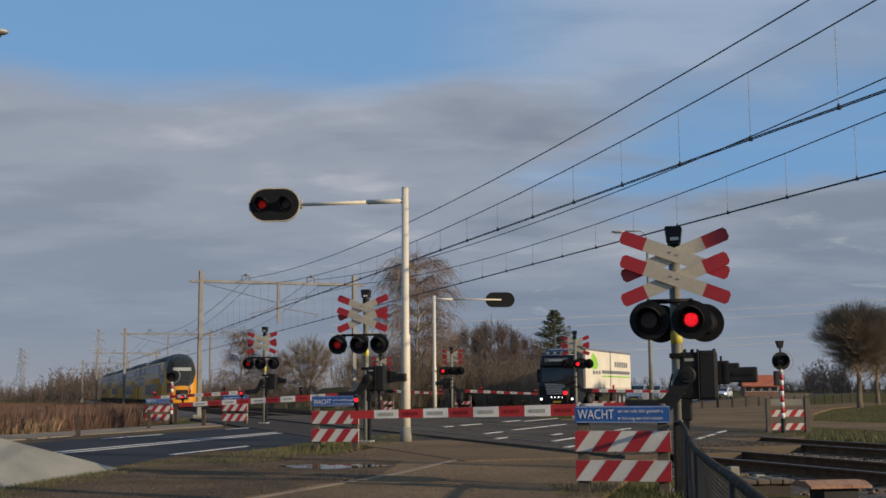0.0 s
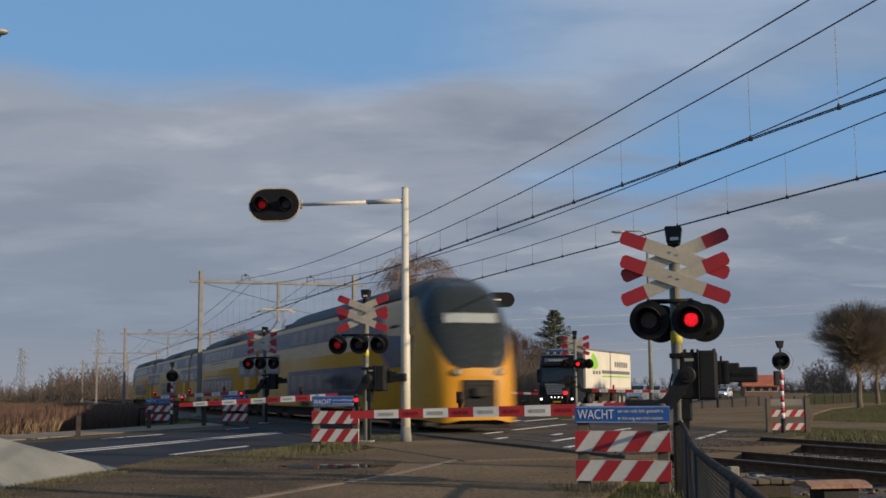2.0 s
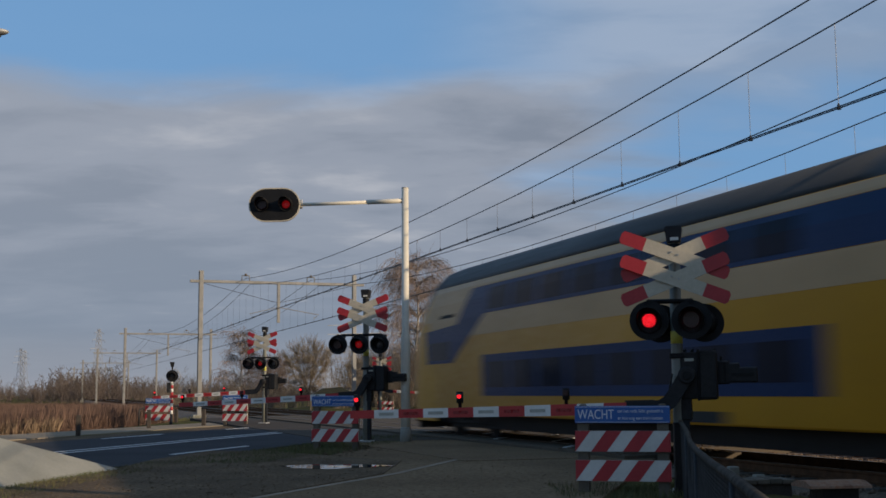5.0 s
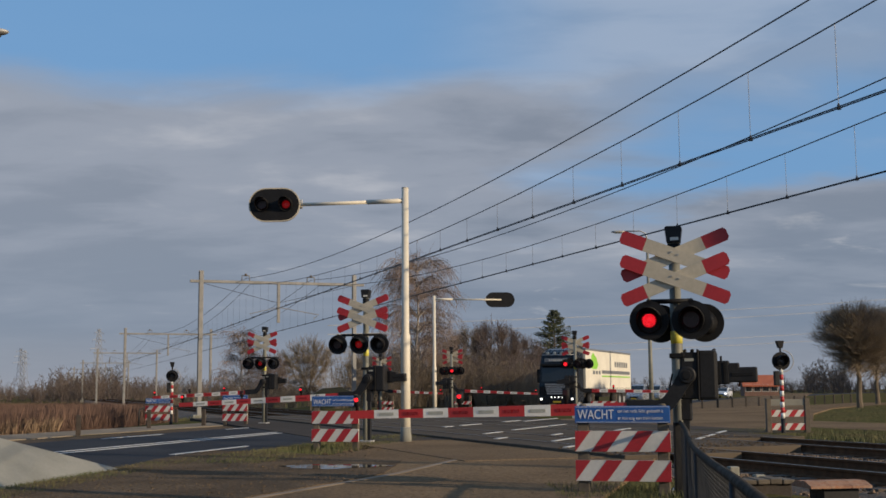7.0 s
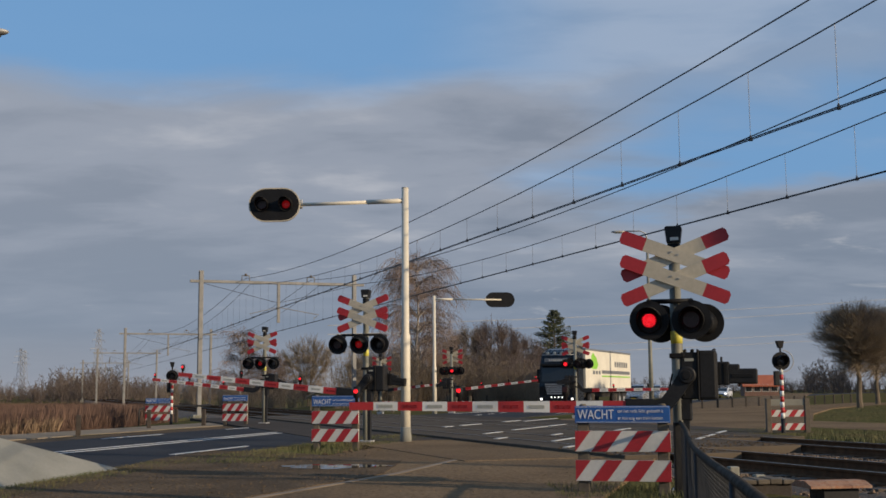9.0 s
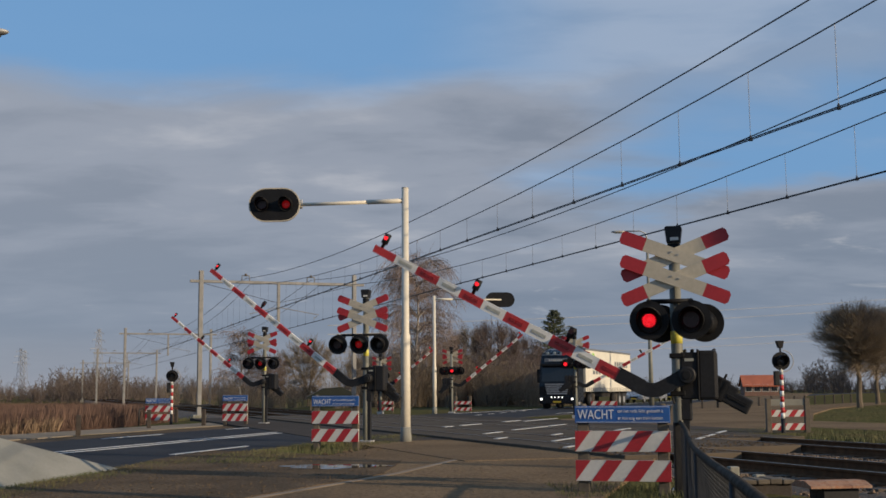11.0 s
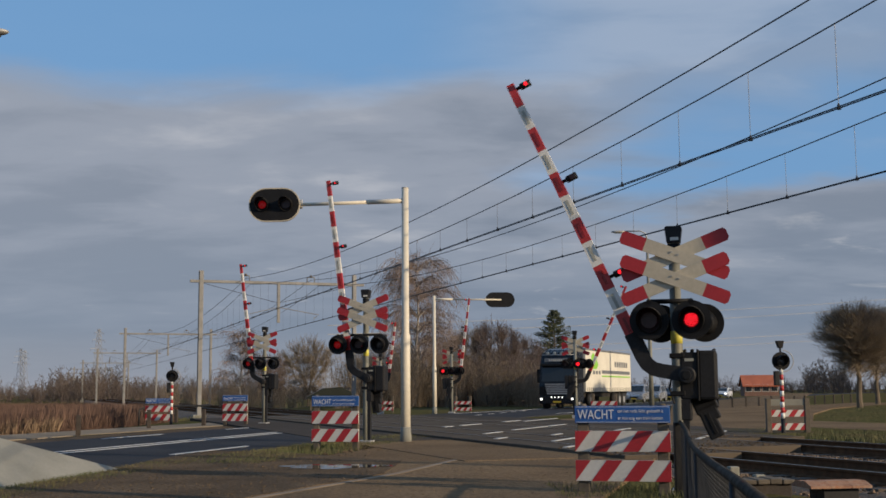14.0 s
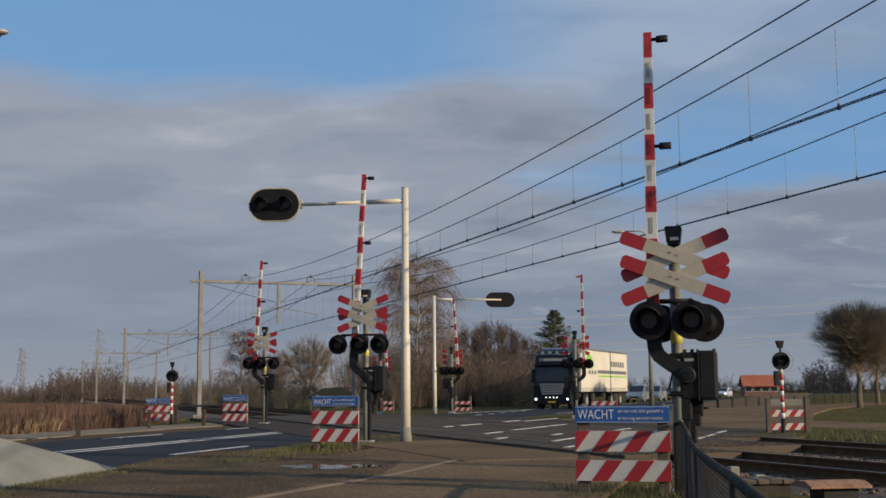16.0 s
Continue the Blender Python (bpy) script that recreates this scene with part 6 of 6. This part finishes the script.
def shrub_mass(name, spots, seed, twig, label, stout=0.006, sprays=3, spray=0.35):
    """Bare shrubs that nobody could count, as one mesh of stems and twigs."""
    rng = random.Random(seed)
    w = Wood(rng)
    for x, y, h, n in spots:
        z = lie(x, y) if abs(x) < 120 and y < 300 else -0.15
        for _ in range(n):
            a, lean = rng.uniform(0, 2 * math.pi), rng.uniform(0.05, 0.55)
            base = Vector((x + rng.uniform(-0.12, 0.12) * h, y + rng.uniform(-0.12, 0.12) * h, z - 0.1))
            d = Vector((math.cos(a) * lean, math.sin(a) * lean, 1)).normalized()
            q = base
            ln = h * rng.uniform(0.55, 1.0)
            rr = h * stout
            for j in range(5):
                e = q + d * ln / 5
                w.limb(q, e, rr * (1 - j * 0.17), rr * (1 - (j + 1) * 0.17), 3)
                q = e
                d = (d + Vector((rng.uniform(-0.2, 0.2), rng.uniform(-0.2, 0.2), 0.06))).normalized()
                for _ in range(sprays):
                    dd = (d + Vector((rng.uniform(-1, 1), rng.uniform(-1, 1), rng.uniform(-0.5, 0.6))) * 1.0).normalized()
                    u = q
                    for s in range(2):
                        f = u + dd * h * rng.uniform(0.05, 0.10)
                        w.limb(u, f, rr * spray, rr * spray * 0.6, 3)
                        u = f
                        dd = (dd + Vector((rng.uniform(-0.5, 0.5), rng.uniform(-0.5, 0.5), 0.2))).normalized()
    ob = soup(name, w.v, w.f, M[twig])
    tagged(ob, label, kind="stuff")


def round_tree(name, m, h, wide, base, seed, label, twig="twig", bark="bark", group="", limbs=150, sprays=26, rad=0.16, group_twig=0.011):
    """A leafless tree with a dense, rounded, uneven crown between the heights base and h."""
    rng = random.Random(seed)
    t = thing(name, m, label, "tree", group)
    w, tw = Wood(rng), Wood(rng)
    fork = Vector((0, 0, base * 1.05))
    p = Vector((0, 0, -0.3))
    for i in range(4):
        e = Vector((rng.uniform(-0.06, 0.06), rng.uniform(-0.06, 0.06), -0.3 + (fork.z + 0.3) * (i + 1) / 4))
        w.limb(p, e, rad * (1.25 - 0.12 * i), rad * (1.25 - 0.12 * (i + 1)), 9)
        p = e
    mains = []
    for k in range(9):
        a = 2 * math.pi * k / 9 + rng.uniform(-0.3, 0.3)
        out = rng.uniform(0.2, 0.6)
        q, d = p, Vector((math.cos(a) * out, math.sin(a) * out, 1)).normalized()
        for j in range(5):
            e = q + d * (h - base) * 0.15
            w.limb(q, e, rad * 0.55 * (1 - j * 0.17), rad * 0.55 * (1 - (j + 1) * 0.17), 5)
            q = e
            mains.append(q)
            d = (d + Vector((rng.uniform(-0.25, 0.25), rng.uniform(-0.25, 0.25), 0.10))).normalized()
    mid, rz = (h + base) / 2, (h - base) / 2
    for k in range(limbs):
        while True:
            v = Vector((rng.uniform(-1, 1), rng.uniform(-1, 1), rng.uniform(-1, 1)))
            if 0.15 < v.length < 1 + 0.16 * noise.noise(v * 2.3 + Vector((seed, 0, 0))):
                break
        goal = Vector((v.x * wide * (1 - 0.5 * max(0, -v.z)), v.y * wide * (1 - 0.5 * max(0, -v.z)), mid + v.z * rz))
        start = min(mains, key=lambda q: (q - goal).length + max(0, q.z - goal.z) * 2)
        bend = (start + goal) / 2 + Vector((0, 0, 0.08 * h * rng.random() - 0.02 * h))
        tw.limb(start, bend, 0.017, 0.011, 3)
        tw.limb(bend, goal, 0.011, 0.007, 3)
        out = (goal - Vector((0, 0, mid - rz * 0.6))).normalized()
        for _ in range(sprays):
            u = start.lerp(bend, rng.random()) if rng.random() < 0.35 else bend.lerp(goal, rng.random())
            dd = (out + Vector((rng.uniform(-1, 1), rng.uniform(-1, 1), rng.uniform(-0.5, 0.9))) * 0.75).normalized()
            for s in range(3):
                f = u + dd * h * rng.uniform(0.025, 0.065)
                tw.limb(u, f, group_twig, group_twig * 0.75, 3)
                u = f
                dd = (dd + Vector((rng.uniform(-0.4, 0.4), rng.uniform(-0.4, 0.4), 0.15))).normalized()
    soup("trunk", w.v, w.f, M[bark], t)
    soup("crown", tw.v, tw.f, M[twig], t, "dense crown of fine bare twigs")
    return t


hang("birch_tree", pose(-2.4, 98, -0.2), 13.0, 5, "leafless birch with hanging reddish twigs behind the crossing", "birches")
hang("birch_tree", pose(-18.0, 104, -0.2), 7.2, 8, "slender young birch with a white trunk by the tracks", "birches", 6, 4, 0.2)
round_tree("bare_tree", pose(26.7, 75, 0.0), 6.25, 2.75, 2.35, 3, "broad leafless tree with a dense round crown beside the road", group="roadside trees", limbs=700, sprays=20, rad=0.17, group_twig=0.0065)
for i in range(7):
    round_tree("bare_tree", pose(34.5 + i * 6.6, 93 + i * 14, -0.1, 0, 0, 40 * i), 7.2 + 0.3 * (i % 3), 2.8, 2.0, 20 + i, "leafless tree in a row beside the road", group="roadside trees", limbs=170, sprays=12, rad=0.17, group_twig=0.014)
for x, y, h, wd, sd in ((4.6, 104, 7.6, 2.2, 31), (2.0, 108, 7.0, 2.0, 32), (7.0, 106, 6.4, 2.0, 33), (-13.8, 118, 6.6, 2.6, 34), (-8.0, 122, 5.0, 2.4, 36), (-18.5, 125, 5.6, 2.6, 37)):
    round_tree("bare_tree", pose(x, y, -0.2), h, wd, 0.9, sd, "leafless bushy tree with fine upright twigs among shrubs", "twig_red" if sd % 2 else "twig", group="shrubby trees", limbs=200, sprays=13, rad=0.10, group_twig=0.013)
rng = random.Random(11)
shrub_mass("shrubs", [(rng.uniform(-9, 12), rng.uniform(93, 112), rng.uniform(2.4, 5.2), 20) for _ in range(95)], 12, "twig", "tangle of bare brown shrubs behind the crossing")
shrub_mass("shrubs", [(rng.uniform(-4, 8.5), rng.uniform(98, 108), rng.uniform(3.5, 5.4), 18) for _ in range(46)], 14, "twig_red", "reddish bare shrubs behind the crossing")
shrub_mass("shrubs", [(rng.uniform(-7.5, 2.0), rng.uniform(96, 106), rng.uniform(4.0, 6.0), 15) for _ in range(42)], 19, "twig", "dense bare olive-brown shrubs under the birch")
shrub_mass("scrub", [(-20 + rng.uniform(-5, 7), rng.uniform(100, 135), rng.uniform(2, 4.2), 14) for _ in range(50)], 15, "twig", "bare scrub along the railway")
# far woods along the horizon
spots = []
for i in range(520):
    y = rng.uniform(230, 420)
    x = y * rng.uniform(-0.46, -0.115)
    spots.append((x, y, rng.uniform(2.5, 4.8) * (1.0 + 0.5 * (noise.noise(Vector((x * 0.02, 3, 0)))) + (0.55 if -0.34 < x / y < -0.28 else 0)), 8))
shrub_mass("far_woods", spots, 16, "twig_wood", "brown leafless woods along the horizon", 0.010, 3, 0.65)
spots = []
for i in range(320):
    y = rng.uniform(300, 560)
    x = y * rng.uniform(0.10, 0.44)
    spots.append((x, y, rng.uniform(3.6, 6.4) * (1.8 if 0.31 < x / y < 0.345 else 0.9), 8))
shrub_mass("far_woods", spots, 17, "twig_wood", "grey leafless woods beyond the fields", 0.010, 3, 0.65)


def conifer(m, h, seed, label):
    rng = random.Random(seed)
    t = thing("conifer_tree", m, label, "tree", "conifers")
    w = Wood(rng)
    w.limb(Vector((0, 0, -0.3)), Vector((0, 0, h * 0.97)), h * 0.018, 0.02, 8)
    verts, faces = [], []
    n = 34
    for i in range(n):
        z = h * (0.16 + 0.82 * i / n)
        rmax = h * 0.41 * (1 - i / n) ** 0.8 + 0.15
        for k in range(15):
            a = rng.uniform(0, 2 * math.pi)
            ln = rmax * rng.uniform(0.55, 1.12)
            d = Vector((math.cos(a), math.sin(a), rng.uniform(0.05, 0.35)))
            tip = Vector((0, 0, z)) + d * ln
            w.limb(Vector((0, 0, z)), tip, 0.02, 0.006, 3)
            for j in range(26):
                c = Vector((0, 0, z)) + d * ln * rng.uniform(0.25, 1.05)
                u = Vector((rng.uniform(-1, 1), rng.uniform(-1, 1), rng.uniform(-0.8, 0.6))).normalized() * rng.uniform(0.12, 0.26)
                v = u.orthogonal().normalized() * rng.uniform(0.03, 0.06)
                k0 = len(verts)
                verts.extend([tuple(c - v), tuple(c + v), tuple(c + u)])
                faces.append((k0, k0 + 1, k0 + 2))
    soup("trunk", w.v, w.f, M["bark"], t)
    soup("crown", verts, faces, M["needle"], t, "dark green needle sprays")


conifer(pose(10.5, 110, -0.2), 9.2, 4, "dark green conifer behind the truck")
conifer(pose(8.4, 113, -0.2), 5.0, 9, "small dark conifer beside a taller one")

# ---------------------------------------------------------------- grass and reeds


def blades(name, count, place, hmin, hmax, width, seed, mat, label, lean=0.35):
    rng = random.Random(seed)
    verts, faces = [], []
    made = 0
    while made < count:
        spot = place(rng)
        if spot is None:
            continue
        made += 1
        x, y = spot
        z = lie(x, y) - 0.02
        h = rng.uniform(hmin, hmax) + max(0.0, -0.06 - z if name == "verge_grass" else 0.0)
        a = rng.uniform(0, 2 * math.pi)
        dx, dy = math.cos(a) * width, math.sin(a) * width
        lx, ly = rng.uniform(-lean, lean) * h, rng.uniform(-lean, lean) * h
        k = len(verts)
        verts.extend([(x - dx, y - dy, z), (x + dx, y + dy, z), (x + lx * 0.5 + dx * 0.6, y + ly * 0.5 + dy * 0.6, z + h * 0.6), (x + lx, y + ly, z + h)])
        faces.append((k, k + 1, k + 2, k + 3))
    tagged(soup(name, verts, faces, M[mat]), label, kind="stuff")


def verge_spot(r):
    y = r.uniform(20, 33)
    q = r.uniform(-10.0, -8.05)
    return by_road(q, y) if r.random() < 0.35 + 0.65 * (noise.noise(Vector((q, y * 0.5, 0))) > -0.1) else None


def ramp_spot(r):
    t = r.random()
    s = r.uniform(12.5, 20.5)
    x = -5.35 - (18.4 - s) * 0.09 + 0.75 * r.random() ** 2
    return (x, s) if s < 18.8 or r.random() < 0.4 else None


def foot_spot(r):
    return (r.uniform(1.3, 3.4), r.uniform(13.2, 15.2))


def right_spot(r):
    p, s = r.uniform(18.4, 23.0), r.uniform(14, 31)
    return (p * 0.944 - s * 0.329, p * 0.329 + s * 0.944)


def bank_spot(r):
    y = r.uniform(40, 78) if r.random() < 0.7 else r.uniform(60, 100)
    x = (0.312 + 0.138 * r.random() ** 1.5) * y
    return (x, y) if x * 0.944 + y * 0.329 > 28.1 else None


def reed_spot(r):
    y = r.uniform(36, 120) if r.random() < 0.6 else r.uniform(36, 60)
    x = r.uniform(-0.50, -0.20) * y
    p = x * 0.944 + y * 0.329
    if p > 6.8 or x > -13.7:
        return None
    return (x, y) if (x * RC - y * RS) < -23.2 else None


def straw_spot(r):
    y = r.uniform(36, 46)
    x = r.uniform(-0.40, -0.33) * y
    return (x, y) if (x * RC - y * RS) < -23.0 and r.random() < 0.3 + 0.7 * (noise.noise(Vector((x, y, 3))) > 0) else None


def cess_spot(r):
    s = r.uniform(60, 150)
    p = r.uniform(4.5, 8.4)
    q = on_track(p, s)
    return (q.x, q.y)


blades("verge_grass", 9000, verge_spot, 0.015, 0.06, 0.008, 41, "grass", "short winter grass on the verge")
blades("verge_grass", 6500, ramp_spot, 0.01, 0.05, 0.005, 42, "grass", "ragged grass along the concrete ramp")
blades("verge_grass", 2200, foot_spot, 0.015, 0.065, 0.004, 43, "grass", "short grass round the fence posts")
blades("verge_grass", 26000, right_spot, 0.008, 0.035, 0.010, 44, "grass", "short winter grass beside the tracks")
blades("bank_grass", 46000, bank_spot, 0.02, 0.06, 0.016, 45, "grass", "rough grass bank beside the road")
blades("reeds", 95000, reed_spot, 0.45, 1.15, 0.006, 46, "reed", "brown dry reeds in a low field", 0.25)
blades("straw_grass", 5000, straw_spot, 0.3, 0.75, 0.012, 47, "straw", "pale straw-coloured grass clumps", 0.4)
blades("cess_grass", 7000, cess_spot, 0.05, 0.25, 0.012, 48, "grass", "grass beside the railway")

# loose stones on the ballast nearest the road


def stones():
    rng = random.Random(51)
    verts, faces = [], []
    for i in range(9500):
        p = rng.choice([rng.uniform(9.4, 10.6), rng.uniform(12.4, 14.7), rng.uniform(12.4, 14.7), rng.uniform(16.5, 17.6), rng.uniform(10.9, 12.1), rng.uniform(15.0, 16.2)])
        s = rng.uniform(6.5, 18.3 if p < 12.3 else 20.0 if p < 14.7 else 23.6)
        c = on_track(p, s, -0.20 + rng.uniform(-0.01, 0.03) if p > 9.9 else -0.24)
        r = rng.uniform(0.018, 0.042)
        c.z += 0.06 * max(0.0, 1 - abs(p - 13.55) / 0.9)
        k = len(verts)
        ax = [Vector((rng.uniform(0.6, 1.2), 0, 0)), Vector((0, rng.uniform(0.6, 1.2), 0)), Vector((0, 0, rng.uniform(0.5, 1.0)))]
        rot = Euler((rng.uniform(0, 6), rng.uniform(0, 6), rng.uniform(0, 6))).to_matrix()
        for a in ax:
            for sg in (1, -1):
                verts.append(tuple(c + rot @ (a * r * sg)))
        for a in (0, 1):
            for b in (2, 3):
                for d in (4, 5):
                    faces.append((k + a, k + b, k + d))
    tagged(soup("ballast_stones", verts, faces, M["ballast"]), "loose angular ballast stones between the rails", kind="stuff")


stones()


def pebbles(name, count, place, rmin, rmax, seed, mat, label):
    rng = random.Random(seed)
    verts, faces = [], []
    for i in range(count):
        x, y, z = place(rng)
        r = rmin + (rmax - rmin) * rng.random() ** 3
        rot = Euler((rng.uniform(0, 6), rng.uniform(0, 6), rng.uniform(0, 6))).to_matrix()
        k = len(verts)
        for ax in range(3):
            for sg in (1, -1):
                v = Vector((0, 0, 0))
                v[ax] = sg * r * rng.uniform(0.6, 1.1)
                v = rot @ v
                verts.append((x + v.x, y + v.y, z + v.z * 0.6))
        faces.extend((k + p, k + q, k + s) for p in (0, 1) for q in (2, 3) for s in (4, 5))
    tagged(soup(name, verts, faces, M[mat]), label, kind="stuff")


def court_place(r):
    y = r.uniform(10.5, 24)
    return (r.uniform(-5.1, -0.9 - max(0, y - 19) * 0.5 - max(0, 17 - y) * 0.38), y, -0.062)


def road_place(r):
    y = r.uniform(10.5, 27)
    return (*by_road(r.uniform(-7.6, -1.7), y), -0.070)


def edge_place(r):
    y = r.uniform(18, 31)
    q = -7.7 + r.gauss(0, 0.25)
    return (*by_road(q, y), -0.075)


def deck_end_place(r):
    p = r.uniform(9.6, 16.6)
    q = on_track(p, (18.5 if p < 12.3 else 20.2 if p < 14.8 else 23.9) + abs(r.gauss(0, 1.2)))
    return (q.x, q.y, 0.002)


pebbles("gravel", 1500, deck_end_place, 0.008, 0.045, 64, "dirt", "earth and stones spilled over the end of the deck")
pebbles("gravel", 2600, court_place, 0.006, 0.030, 61, "dirt", "loose stones and crumbs of earth on the dirt")
pebbles("gravel", 5200, road_place, 0.005, 0.020, 62, "path", "loose grit on the worn side road")
pebbles("earth_clods", 900, edge_place, 0.015, 0.06, 63, "dirt", "crumbled earth along the verge")

# ---------------------------------------------------------------- movement
PROGRAMS = {
    "slow": [(0, -1.1), (8.7, -1.1), (9.0, 0.4), (9.2, 2.6), (10.2, 16.2), (11.3, 32.4), (11.5, 34.9), (12, 41.2), (12.5, 47.1), (13, 53.3), (13.5, 59.0), (14, 65.6), (14.5, 72.0), (15, 78.8), (15.5, 85.0), (16, 90.4)],
    "quick": [(0, -2.6), (8.45, -2.6), (8.6, -1.6), (8.8, 2.0), (9.0, 6.2), (9.2, 9.6), (10.2, 27.0), (11.3, 42.3), (11.5, 45.4), (12.5, 60.4), (13.5, 76.0), (14, 82.5), (14.5, 88.3), (15, 91.8), (15.5, 93.1), (16, 93.4)],
}


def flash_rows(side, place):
    """Rows of an added blade: down over the always lit lens to make it look dark, folded up under the hood to show it
    lit.
    """
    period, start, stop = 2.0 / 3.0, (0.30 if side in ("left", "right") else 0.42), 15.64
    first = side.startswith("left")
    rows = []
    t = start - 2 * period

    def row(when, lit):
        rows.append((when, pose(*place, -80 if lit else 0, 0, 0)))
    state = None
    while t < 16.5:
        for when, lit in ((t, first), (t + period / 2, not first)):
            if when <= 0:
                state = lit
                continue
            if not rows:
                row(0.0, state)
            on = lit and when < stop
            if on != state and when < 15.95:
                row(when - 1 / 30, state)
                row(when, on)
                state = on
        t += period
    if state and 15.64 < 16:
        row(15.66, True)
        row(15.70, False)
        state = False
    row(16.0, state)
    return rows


def motions():
    # train: steady speed along the near track
    speed, start = 35.0, 99.7
    times = [0.0, 1 / 30] + [0.5 * k for k in range(1, 32)] + [16.0 - 1 / 30, 16.0]
    walk(train, [(t, TRACK @ pose(NEAR, start - speed * t, 0)) for t in times])
    # truck: rolls off near the end
    a = Vector((math.sin(radians(22)), math.cos(radians(22)), 0))
    walk(truck, [(t, pose(*(Vector((7.57, 78.0, -0.07)) - a * d), 0, 0, -22)) for t, d in ((0, 0), (14.8, 0), (15.2, 0.15), (15.5, 0.4), (15.8, 0.85), (16.0, 1.2))])
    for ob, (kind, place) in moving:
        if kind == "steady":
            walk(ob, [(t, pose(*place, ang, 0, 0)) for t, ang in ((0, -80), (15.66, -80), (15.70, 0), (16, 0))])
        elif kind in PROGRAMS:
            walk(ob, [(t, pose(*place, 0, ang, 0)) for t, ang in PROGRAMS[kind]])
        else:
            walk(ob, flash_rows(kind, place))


motions()
